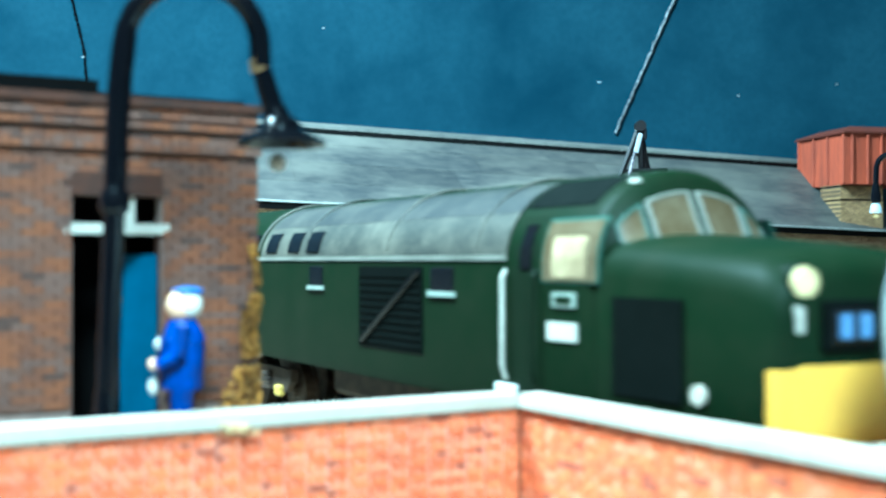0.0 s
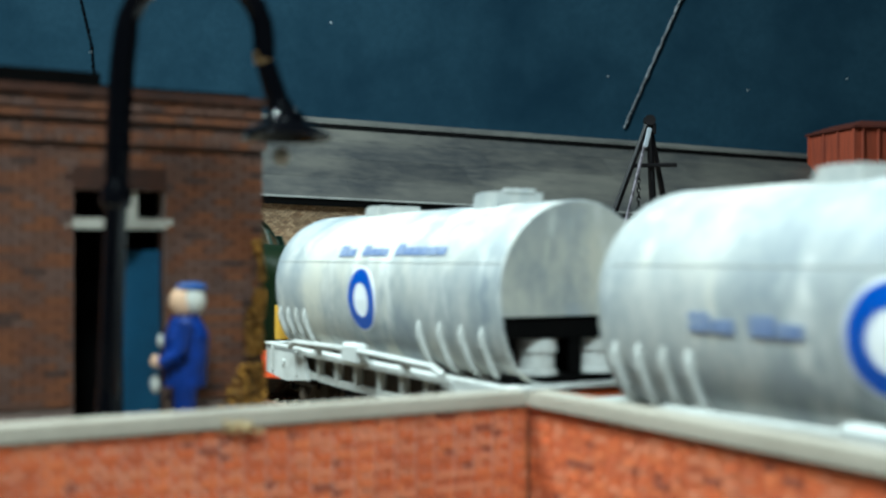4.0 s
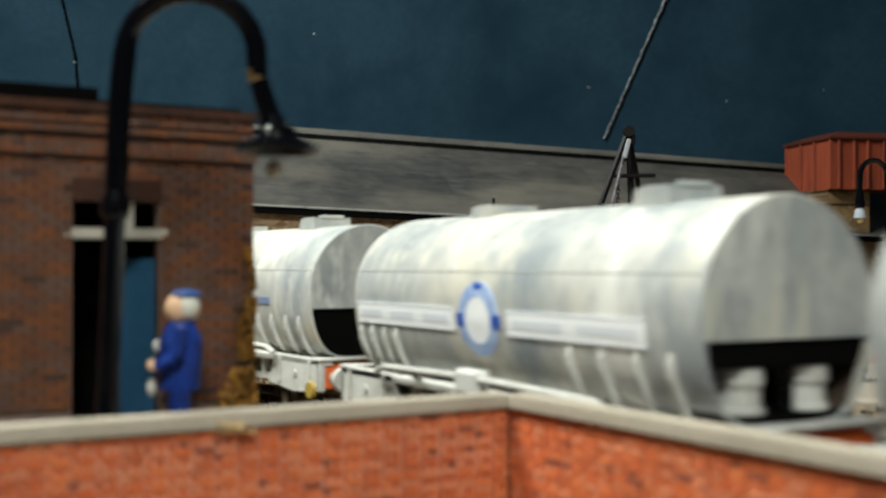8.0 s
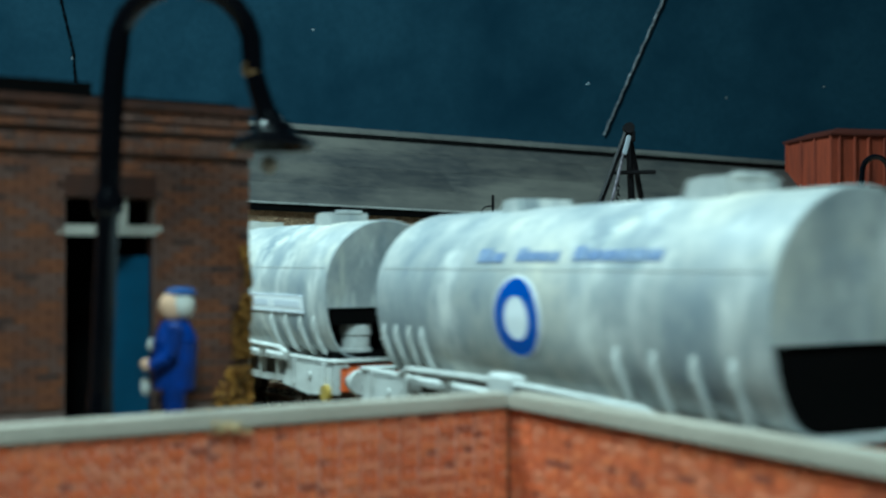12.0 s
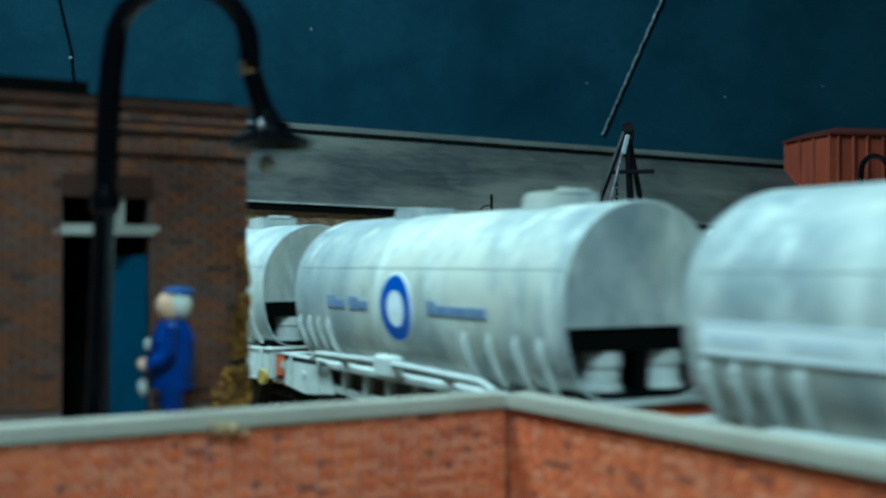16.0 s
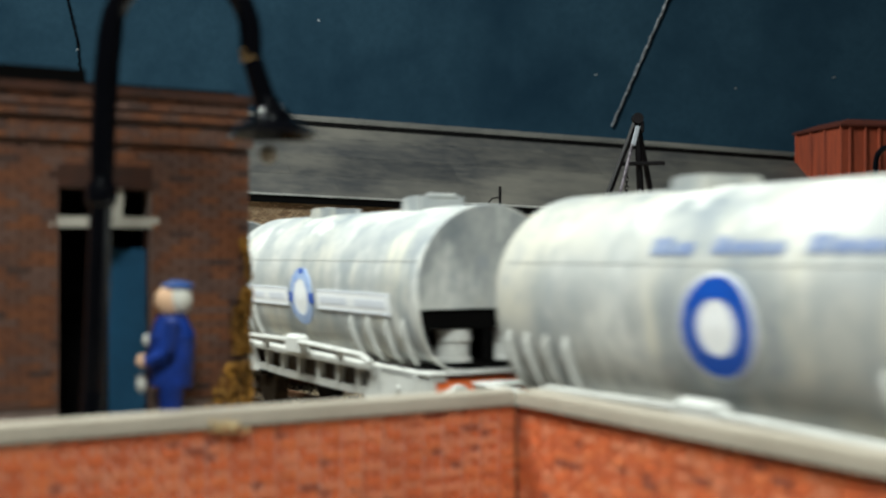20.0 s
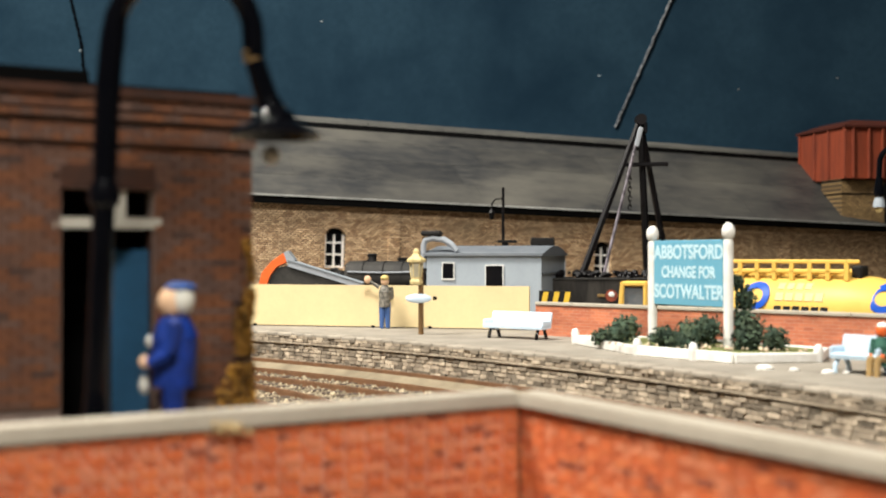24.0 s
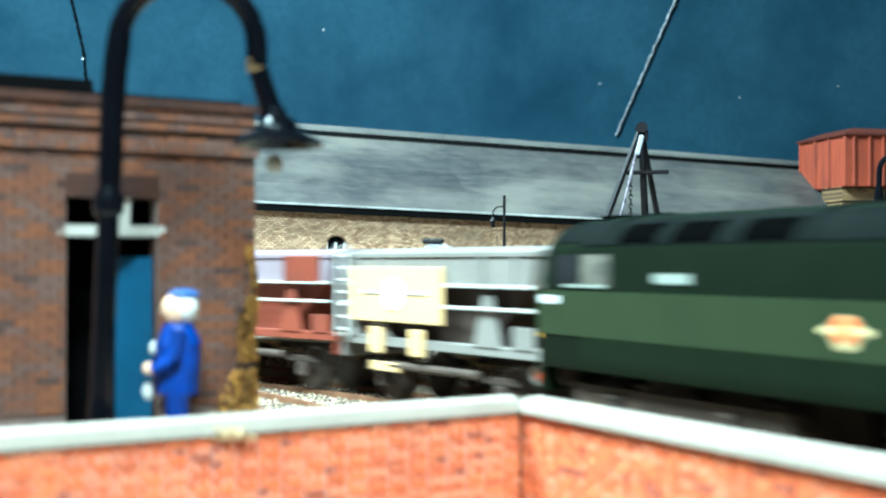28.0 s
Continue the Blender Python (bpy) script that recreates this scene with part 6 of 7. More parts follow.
def bogie(loco, x, axles, r, half):
    for sy in (-1, 1):
        bm = bmesh.new()
        loft(bm, [[(x - half, y, 9.5), (x - half + 4, y, 6.5), (x + half - 4, y, 6.5), (x + half, y, 9.5), (x + half, y, 12.5), (x - half, y, 12.5)] for y in (sy * 12.2, sy * 14.0)])
        side = part("bogie_frame", bm, M_RUNNING, loco, "grimy brown bogie side frame")
        for ax in axles:
            bm = bmesh.new()
            box(bm, x + ax, sy * 14.4, 5.4, 4.2, 1.6, 2.8, .4)
            part("axle_box", bm, M_HUB, side)
        for ax in (axles[0] + 8, axles[-1] - 8):
            bm = bmesh.new()
            for k in range(4):
                rod(bm, (x + ax, sy * 14.8, 7 + k * 1.1), (x + ax, sy * 14.8, 7.7 + k * 1.1), 1.7, 1.7, 10)
            part("coil_spring", bm, M_RUNNING, side)
    for ax in axles:
        wheelset(loco, x + ax, r)


def nose_half(w, top, zb=15.5):
    return [(w * .96, zb), (w, zb + 2.5), (w, top - 6.5), (w * .965, top - 4.0), (w * .86, top - 2.0), (w * .62, top - .8), (w * .32, top - .15), (0.0, top)]


def cab_front(bm, pts, x_of, mid, back):
    """A rounded cab: the section at the back, then shrinking rings on the leaning front."""
    loop = half_loop(pts)
    secs = [[(back, y, z) for y, z in loop]]
    for r, inset in ((1.0, 1.6), (.985, .5), (.95, 0.0), (.8, 0.0), (.6, 0.0), (.4, 0.0), (.2, 0.0), (.04, 0.0)):
        ring = [(y * r, mid + (z - mid) * r) for y, z in loop]
        secs.append([(x_of(y, z) + (inset if back > x_of(0, mid) else -inset), y, z) for y, z in ring])
    loft(bm, secs)


def pane_on(x_of, y0, y1, low, high, cab, out, glass, frame, label, r=.42):
    """A curved pane on the cab front between two columns, with its thin frame."""
    n = 7
    ys = [y0 + (y1 - y0) * k / (n - 1) for k in range(n)]
    line = [(y, low(y)) for y in ys] + [(y, high(y)) for y in reversed(ys)]
    bm = bmesh.new()
    cols = []
    for y in ys:
        zs = [low(y) + (high(y) - low(y)) * j / 5 for j in range(6)]
        cols.append([(x_of(y, z) + out * .5, y, z) for z in zs] + [(x_of(y, z) - out * .6, y, z) for z in reversed(zs)])
    loft(bm, cols)
    pane = part("windscreen", bm, glass, cab, label, True)
    bm = bmesh.new()
    ring = [(x_of(y, z) + out * .5, y, z) for y, z in line]
    for p, q in zip(ring, ring[1:] + ring[:1]):
        rod(bm, p, q, r, r, 6)
        ball(bm, p, r, u=6, v=4)
    part("window_frame", bm, frame, pane, "thin pale windscreen frame", True)


def class_37():
    loco = thing("nose_ended_diesel", "dark green diesel locomotive with a bonnet nose and yellow panel", "diesel locomotive")
    ROOF = hull(17.8, 15.5, 39.6, 53.9)
    body = [(x, ROOF) for x in (-60, 0, 60, 118)]
    bm = bmesh.new()
    loft(bm, [[(x, y, z) for y, z in half_loop(p)] for x, p in body])
    part("body", bm, M_GREEN, loco, "dark green body side", True)
    band_loft("roof_side", body[:3], 40.6, 47.6, M_DUSTY, loco, "dust-covered roof side", .15)
    band_loft("roof", body[:3], 47.6, 53.85, M_LOCO_ROOF, loco, "dusty grey roof", .22)
    flat(loco, "cantrail", M_DUSTY_RAIL, -60, 112, 39.6, 40.5, 17.75, .7, "dirty white cantrail stripe")
    for x in (-50, -14, 31, 62):
        bm = bmesh.new()
        pts = hull(18.0, 15.5, 39.6, 54.2)[3:]
        sweep(bm, [(x, y, z) for y, z in pts] + [(x, -y, z) for y, z in reversed(pts[:-1])], .3, 6)
        part("roof_rib", bm, M_DUSTY, loco, "raised roof seam", True)
    for x0 in (21.5, 33.5, 48.5, 64.5, 72):
        band_loft("roof_light", [(x0, ROOF), (x0 + 7.6, ROOF)], 41.6, 46.2, M_PANE, loco, "small dark roof light", .45)
    # the cab with its domed front
    arch = hull(17.7, 15.5, 39.0, 53.8)

    def slope(y, z):
        return -89.4 + max(0.0, z - 42.0) * 0.5 + (abs(y) / 17.5) ** 2.4 * 5.0
    bm = bmesh.new()
    cab_front(bm, arch, slope, 43.5, -60.0)
    cab = part("cab", bm, M_GREEN, loco, "dark green domed cab", True)
    band_loft("cab_roof", [(-61, arch), (-80, arch)], 48.2, 53.75, M_ROOF_DARK, loco, "dark grey cab roof", .3)
    # small pale ball stands in for a highlight on the cab dome
    bm = bmesh.new()
    ball(bm, (-82.5, 8.5, 51.6), 1.0, 1.5, .8, .5, 8, 5)
    part("roof_fitting", bm, M_LINTEL, cab, "pale spot drawn as the dome's highlight")

    def top(y):
        return 39.0 + 11.0 * math.sqrt(max(0.0, 1 - (y / 16.4) ** 2))
    for y0, y1 in ((0.9, 8.6), (-8.6, -0.9), (9.9, 14.0), (-14.0, -9.9)):
        pane_on(slope, y0, y1, lambda y: 43.0 - 0.006 * y * y, top, cab, -.5, M_GLASS, M_DUSTY_RAIL if abs(y0) < 10 and abs(y1) < 10 else M_GREEN_EDGE, "windscreen with a tan reflection in its colour", .28)
    noses = [(-85.0, nose_half(17.5, 43.8)), (-98, nose_half(17.4, 43.0)), (-110, nose_half(17.2, 42.0)), (-116.5, nose_half(17.0, 41.3)), (-119.6, nose_half(16.6, 40.0, 15.8)), (-121.0, nose_half(15.8, 38.4, 16.6)), (-121.6, nose_half(14.6, 36.6, 17.8))]
    bm = bmesh.new()
    loft(bm, [[(x, y, z) for y, z in half_loop(p)] for x, p in noses])
    nose = part("nose", bm, M_GREEN, loco, "green bonnet nose with squared shoulders", True)
    band_loft("cab_window", [(-85.4, arch), (-84.6, arch), (-72.2, arch), (-71.2, arch)], 36.4, 45.6, M_GLASS, cab, "brown cab side window", .25)
    band_loft("blind", [(-82.6, arch), (-81.8, arch), (-74.6, arch), (-73.8, arch)], 36.9, 43.2, M_CREAM, cab, "cream panel behind the glass", .32)
    band_loft("window_surround", [(-85.9, arch), (-70.7, arch)], 36.0, 46.1, M_GREEN_EDGE, cab, "worn window surround", .12)
    band_loft("cab_door", [(-69.5, arch), (-62.0, arch)], 17.0, 46.5, M_GREEN_LOW, cab, "dark cab door recess", .12)
    band_loft("door_window", [(-67.6, arch), (-64.4, arch)], 38.2, 45.4, M_PANE, cab, "dark narrow door window", .3)
    for x in (-60.5, -69.8):
        bm = bmesh.new()
        sweep(bm, [(x, 18.2, 20), (x, 18.9, 22), (x, 18.9, 37), (x, 18.2, 38)], .36, 8)
        part("handrail", bm, M_LINTEL if x > -65 else M_GREEN_LOW, loco, "white handrail" if x > -65 else "")
    flat(loco, "step_box", M_FRAME, -63.5, -57.5, 15.2, 19.2, 18.1, 1.0, "grey step box", .2)
    grille = flat(loco, "side_grille", M_GRILLE, -30, -1, 22.0, 38.4, 17.75, .6, "black side grille")
    bm = bmesh.new()
    rod(bm, (-29, 18.3, 37.8), (-3, 18.3, 23), .5, .5, 6)
    part("diagonal_bar", bm, M_IRON, grille)
    for k in range(10):
        bm = bmesh.new()
        box(bm, -15.5, 18.1, 22.8 + k * 1.5, 28, .3, .5)
        part("louvre", bm, M_GRILLE, grille)
    for x0, x1 in ((-42.0, -33.0), (19.0, 27.0)):
        win = flat(loco, "side_window", M_PANE, x0, x1, 33.6, 38.4, 17.75, .6, "small dark side window", .3)
        for sy in (1, -1):
            bm = bmesh.new()
            box(bm, (x0 + x1) / 2, sy * 17.9, 33.0, x1 - x0 + 1, .9, .9)
            part("sill", bm, M_LADDER_PALE, win, "pale window sill")
    flat(loco, "number_patch", M_LINTEL, -80.4, -72.6, 27.2, 30.0, 17.8, .5, "white number patch")
    flat(loco, "works_plate", M_LADDER_PALE, -80.0, -74.0, 32.4, 34.6, 17.8, .5, "small pale outlined plate")
    flat(loco, "plate_field", M_GREEN, -79.2, -74.8, 32.9, 34.1, 17.95, .5)
    flat(loco, "nose_grille", M_GRILLE, -104.5, -89.2, 20.4, 34.3, 17.5, .5, "black nose grille")
    for sy in (-1, 1):
        bm = bmesh.new()
        rod(bm, (-107.6, sy * 16.6, 21.9), (-107.6, sy * 17.7, 21.9), 1.4, 1.3, 14)
        part("side_disc", bm, M_COPING, loco, "round white disc", True)
    # nose front: yellow panel, headcode boxes, lamps
    bm = bmesh.new()
    loft(bm, [[(x, y, z) for y, z in half_loop([(w, 16.6), (w, 26.0), (w * .85, 26.6), (0.0, 26.6)])] for x, w in ((-119.4, 16.8), (-120.6, 16.4), (-121.8, 15.2), (-122.2, 13.4))])
    part("warning_panel", bm, M_WARN, nose, "small yellow warning panel", True)
    for sy in (-1, 1):
        bm = bmesh.new()
        box(bm, -122.2, sy * 5.2, 29.2, 1.0, 7.4, 4.4, .3)
        code = part("headcode_box", bm, M_PANE, nose, "dark headcode panel")
        bm = bmesh.new()
        for k in range(2):
            box(bm, -122.8, sy * 5.2 - 1.7 + k * 3.4, 29.9, .3, 1.8, 3.0)
        part("headcode_bar", bm, M_BLUE_DULL, code, "pale blue headcode characters")
        bm = bmesh.new()
        box(bm, -121.8, sy * 5.4, 28.2, 1.2, 9.6, 6.4, .3)
        part("surround", bm, M_GRILLE, code)
        bm = bmesh.new()
        rod(bm, (-119.0, sy * 12.2, 37.0), (-121.6, sy * 12.4, 36.8), 2.0, 1.9, 16)
        lens = part("lamp_lens", bm, M_CREAM_LAMP, nose, "yellowish nose lamp", True)
        bm = bmesh.new()
        rod(bm, (-118.5, sy * 12.2, 37.0), (-121.0, sy * 12.35, 36.85), 2.4, 2.3, 16)
        part("lamp_rim", bm, M_GREEN_LOW, lens, smooth=True)
        bm = bmesh.new()
        box(bm, -121.0, sy * 13.4, 30.4, 1.4, 1.6, 3.6, .3)
        part("marker", bm, M_LINTEL, nose, "small pinkish marker")
    bm = bmesh.new()
    box(bm, -116.5, 0, 5.5, 8.0, 33, 7.6, .4)
    part("buffer_beam", bm, M_RED, loco, "orange-red buffer beam")
    buffers(loco, -120.5, -1, 10.2)
    bm = bmesh.new()
    box(bm, 0, 0, 9, 52, 25, 6.5, 1.2)
    part("fuel_tank", bm, M_RUNNING, loco, "grimy fuel tank")
    for x in (-82, 82):
        bogie(loco, x, (-26, 0, 26), 6.8, 33)
    return loco


def class_47():
    loco = thing("two_tone_diesel", "two-tone green diesel locomotive with a yellow warning panel", "diesel locomotive")
    L = 130.4
    side = hull(17.8, 15.8, 42.2, 50.2, 2.2)
    whole = [(x, side) for x in (-L + 20, 0, L - 20)]
    bm = bmesh.new()
    loft(bm, [[(x, y, z) for y, z in half_loop(p)] for x, p in whole])
    part("body", bm, M_GREEN_DARK, loco, "dark green body shell", True)
    band_loft("skirt", whole, 15.9, 23.4, M_GREEN_LOW, loco, "darker green lower skirt", .1)
    band_loft("green_band", [(-L + 3.4, side)] + whole + [(L - 3.4, side)], 23.4, 33.4, M_GREEN_LIGHT, loco, "lighter green waist band", .15)
    band_loft("roof", whole, 43.4, 50.1, M_ROOF_DARK, loco, "dark grey roof", .2)
    for x0, x1 in ((-96, -84), (-79, -66), (-59, -46), (46, 59), (66, 79), (84, 96)):
        band_loft("roof_grille", [(x0, side), (x0 + 1.2, side), (x1 - 1.2, side), (x1, side)], 44.0, 47.8, M_BLACK_GRILLE, loco, "black roof grille", .5)
    for x in (-101, -43, 0, 43, 101):
        bm = bmesh.new()
        pts = hull(18.0, 15.8, 42.2, 50.5, 2.2)[3:]
        sweep(bm, [(x, y, z) for y, z in pts] + [(x, -y, z) for y, z in reversed(pts[:-1])], .25, 6)
        part("roof_seam", bm, M_ROOF_DARK, loco, smooth=True)
    arch = hull(17.7, 15.8, 41.0, 49.7, 2.4)
    for end in (-1, 1):
        def slope(y, z):
            return end * (L - max(0.0, z - 34.6) * 0.5 - (abs(y) / 17.5) ** 4 * 2.6)
        bm = bmesh.new()
        cab_front(bm, arch, slope, 33.0, end * (L - 20.0))
        cab = part("cab", bm, M_GREEN_DARK, loco, "dark green cab", True)
        band_loft("cab_roof", [(end * (L - 20.2), arch), (end * (L - 9.6), arch)], 44.2, 49.6, M_ROOF_DARK, cab, "dark grey cab roof", .25)
        bm = bmesh.new()
        cols = []
        for k in range(15):
            y = -16.9 + 33.8 * k / 14
            xx = slope(y, 30) + end * .35
            cols.append([(xx, y * 1.005, 22.4), (xx, y * 1.005, 32.6), (xx, y, 33.3), (xx - end * 2.5, y * .98, 33.3), (xx - end * 2.5, y * .98, 22.4)])
        loft(bm, cols)
        yp = part("warning_panel", bm, M_WARN, loco, "yellow warning panel", True)
        bm = bmesh.new()
        loft(bm, [[(x, 8.2 * math.copysign(abs(math.cos(a)) ** .6, math.cos(a)), 28.0 + 2.9 * math.sin(a)) for a in [2 * math.pi * k / 24 for k in range(24)]] for x in (end * L, end * (L + .8))])
        hc = part("headcode_panel", bm, M_BLUE_DULL, yp, "blue-edged headcode panel")
        bm = bmesh.new()
        loft(bm, [[(x, 7.3 * math.copysign(abs(math.cos(a)) ** .6, math.cos(a)), 28.0 + 2.1 * math.sin(a)) for a in [2 * math.pi * k / 24 for k in range(24)]] for x in (end * L, end * (L + 1.1))])
        part("headcode_glass", bm, M_BAND, hc, "white lit-looking headcode glass")
        bm = bmesh.new()
        for k in range(4):
            box(bm, end * (L + 1.15), -4.8 + k * 3.2, 26.8, .2, 1.6, 2.4)
        part("headcode_bar", bm, M_FAINT, hc, "faint blue characters")
        for y0, y1 in ((.5, 15.3), (-15.3, -.5)):
            pane_on(slope, y0, y1, lambda y: 34.9, lambda y: 40.6 + 4.0 * math.sqrt(max(0.0, 1 - (y / 17.2) ** 2)), cab, end * .45, M_SCREEN, M_GREEN_EDGE, "windscreen with a grey reflection painted in", .3)
        bm = bmesh.new()
        box(bm, end * (L - 1.4), 0, 9.6, 2.6, 32, 6.2, .5)
        part("buffer_beam", bm, M_GREEN_LOW, loco)
        for y in (-12.4, 12.4):
            bm = bmesh.new()
            rod(bm, (end * (L - .4), y, 12.4), (end * (L + 2.4), y, 12.4), 2.6, 2.2, 14)
            part("buffer_casing", bm, M_RED, loco, "orange-red buffer casing", True)
        buffers(loco, end * (L + 1.5), end, 12.4, M_FRAME)
        bm = bmesh.new()
        sweep(bm, [(end * (L + .2), 0, 12), (end * (L + 2.4), 0, 9), (end * (L + 1.6), 0, 6)], .7, 7)
        part("coupling", bm, M_RUNNING, loco, "dark hook coupling")
        for x0, x1 in ((L - 19.5, L - 10.5), (L - 31, L - 21)):
            band_loft("cab_window", [(end * x0, side), (end * x1, side)], 34.6, 41.4, M_PANE if x0 > L - 20 else M_SCREEN, loco, "grey cab side window", .22)
        flat(loco, "number_patch", M_FRAME, end * (L - 12.2), end * (L - 4.0), 30.4, 32.2, 17.75, .5, "white number patch")
        flat(loco, "grab_rail", M_LADDER_PALE, end * (L - 30), end * (L - 14), 34.2, 34.8, 17.9, .4, "pale window ledge")
        flat(loco, "louvre_plate", M_LADDER_PALE, end * 73, end * 84, 35.4, 37.4, 17.75, .5, "pale reflecting louvre plate")
        bm = bmesh.new()
        box(bm, end * (L - 17), 0, 48.8, 9, 15, 1.6, .5)
        part("roof_vent", bm, M_BLACK_GRILLE, loco, "dark cab roof vent")
    flat(loco, "data_panel", M_PINK, -9.0, -3.0, 36.6, 39.0, 17.8, .5, "small pale data panel")
    for z in (33.0, 24.0):
        flat(loco, "step_edge", M_FRAME, -14.0, -8.5, z, z + .5, 17.95, .5, "pale step edge")
    for sy in (1, -1):
        bm = bmesh.new()
        ball(bm, (34.0, sy * 18.0, 28.4), 2.2, 1, .12, 1.1, 14, 8)
        crest = part("crest", bm, M_BUFFER_ORANGE, loco, "red and gold crest", True)
        bm = bmesh.new()
        ball(bm, (34.0, sy * 17.9, 28.2), 5.4, 1, .05, .22, 14, 8)
        ball(bm, (34.0, sy * 17.92, 28.0), 3.0, 1.0, .07, 1.05, 6, 6)
        part("crest_wings", bm, M_CREAM_LAMP, crest, "gold crest wings", True)
    bm = bmesh.new()
    box(bm, 0, 0, 7.5, 58, 26, 8.5, 1.2)
    part("battery_box", bm, M_RUNNING, loco, "grimy battery box")
    bm = bmesh.new()
    rod(bm, (-24, 11.5, 10), (24, 11.5, 10), 4, 4, 14)
    part("air_tank", bm, M_RUNNING, loco, smooth=True)
    for x in (-84, 84):
        bogie(loco, x, (-26, 0, 26), 6.8, 34)
    return loco


M_HOPPER_GREY = paint("grey_hopper_paint", (0.190, 0.176, 0.153), (0.125, 0.117, 0.102), 0.55, 0.9, 10, 0.6, 0.1)
M_HOPPER_BROWN = paint("brown_hopper_paint", (0.18, 0.042, 0.021), (0.10, 0.030, 0.02), 0.55, 0.9, 10, 0.6, 0.1)
# hopper below the grey body: its shade is put into the colour
M_HOPPER_SHADE = paint("shaded_hopper", (0.030, 0.020, 0.015), (0.06, 0.042, 0.032), 0.7, 0.9, 8, 0.6, 0.1)
M_LADDER = paint("pale_ladder", (0.40, 0.39, 0.36), (0.33, 0.31, 0.27), 0.55, 0.7, 5, 0.5, 0.1)
M_BUFF = paint("buff_panel", (0.56, 0.39, 0.18), (0.46, 0.31, 0.14), 0.5, 0.9, 9, 0.5, 0.05)


M_LILAC = paint("lilac_grey_paint", (0.22, 0.18, 0.20), (0.15, 0.11, 0.125), 0.55, 0.9, 9, 0.6, 0.1)


def hopper_wagon(main, panel, label):
    w = thing("hopper_wagon", label, "hopper wagon", group="hopper wagons behind the diesel")
    top_m = M_HOPPER_GREY if panel else M_LILAC
    bm = bmesh.new()
    loft(bm, [[(-42, y, 33.5), (42, y, 33.5), (44, y, 41.5), (-44, y, 41.5)] for y in (-16.8, 16.8)])
    part("top_body", bm, top_m, w)
    bm = bmesh.new()
    loft(bm, [[(x, y, z) for y, z in half_loop([(17.2, 41.2), (17.2, 42.2), (9, 43.6), (0.0, 44.0)])] for x in (-44.5, 44.5)])
    part("cover", bm, top_m, w, "low curved cover", True)
    for x in (-36, -24, 24, 36):
        for sy in (-1, 1):
            bm = bmesh.new()
            box(bm, x, sy * 17.0, 34.2, 1.0, .7, 7.0, .1)
            part("stanchion", bm, top_m, w)
    bm = bmesh.new()
    loft(bm, [[(-20, y, 17), (20, y, 17), (38, y, 33.5), (-38, y, 33.5)] for y in (-13.5, 13.5)])
    part("hopper", bm, M_HOPPER_SHADE if panel else main, w, "dark sloping hopper")
    for z in (33.2, 27.6):
        for sy in (-1, 1):
            bm = bmesh.new()
            box(bm, 0, sy * 17.2, z, 88, .8, .9, .15)
            part("side_rail", bm, M_LADDER, w, "pale side rail")
    for sy in (-1, 1):
        for x in (-25, 25):
            bm = bmesh.new()
            loft(bm, [[(x - 5.5, y, 18.5), (x + 5.5, y, 18.5), (x + 1.6, y, 31.5), (x - 1.6, y, 31.5)] for y in (sy * 15.8, sy * 16.6)])
            part("gusset_plate", bm, main, w, "tapered stay plate")
        for x in (-39, 39):
            bm = bmesh.new()
            box(bm, x, sy * 16.2, 18.5, 8, .8, 5.5, .1)
            part("end_plate", bm, main, w)
        bm = bmesh.new()
        box(bm, 0, sy * 15.2, 16.2, 90, 2.2, 2.6, .2)
        part("solebar", bm, main, w)
        for x in (5, 25):
            bm = bmesh.new()
            box(bm, x, sy * 17.0, 14.2, 6.4, 1.2, 7.4, .3)
            part("discharge_plate", bm, M_BUFF if panel else main, w, "buff discharge plate" if panel else "")
        bm = bmesh.new()
        box(bm, 22, sy * 16.0, 9.2, 14, 1.0, 2.6, .2)
        part("lever_guard", bm, M_BUFF, w, "buff lever guard")
        bm = bmesh.new()
        rod(bm, (-20, sy * 15.4, 11), (20, sy * 15.4, 11), 1.2, 1.2, 10)
        part("brake_gear", bm, M_RUNNING, w)
    if panel:
        for sy in (-1, 1):
            bm = bmesh.new()
            box(bm, 14.5, sy * 17.8, 23.2, 45, .8, 15.4, .2)
            p = part("side_panel", bm, M_BUFF, w, "buff square panel")
            bm = bmesh.new()
            rod(bm, (14.5, sy * 18.1, 31.0), (14.5, sy * 18.5, 31.0), 4.4, 4.4, 20)
            part("emblem_disc", bm, M_BAND, p, "white round emblem")
            bm = bmesh.new()
            box(bm, 14.5, sy * 18.3, 31.0, 33, .3, .8)
            part("emblem_bar", bm, M_LADDER, p, "pale bar")
    else:
        for sy in (-1, 1):
            bm = bmesh.new()
            box(bm, -31, sy * 17.2, 33.8, 17, .8, 8.0, .2)
            pan = part("side_panel", bm, main, w, "red-brown side panel")
            for k in range(4):
                bm = bmesh.new()
                box(bm, -38.6 + k * 5.0, sy * 17.7, 33.9, .7, .5, 7.8, .1)
                part("rib", bm, M_RUST_DARK, pan, "dark upright rib")
    for sy in (-1, 1):
        lad = None
        for dx in (39.0, 45.0):
            bm = bmesh.new()
            box(bm, dx, sy * 18.0, 18, .8, .8, 27, .1)
            ob = part("ladder_rail", bm, M_LADDER, w, "pale ladder")
            lad = lad or ob
        for k in range(7):
            bm = bmesh.new()
            box(bm, 42.0, sy * 18.0, 20 + k * 3.6, 6, .6, .7)
            part("rung", bm, M_LADDER, lad)
    for x in (-45, 45):
        bm = bmesh.new()
        box(bm, x, 0, 12, 1.4, 32, 6.4, .3)
        part("headstock", bm, main, w)
        buffers(w, x, 1 if x > 0 else -1, 13.4)
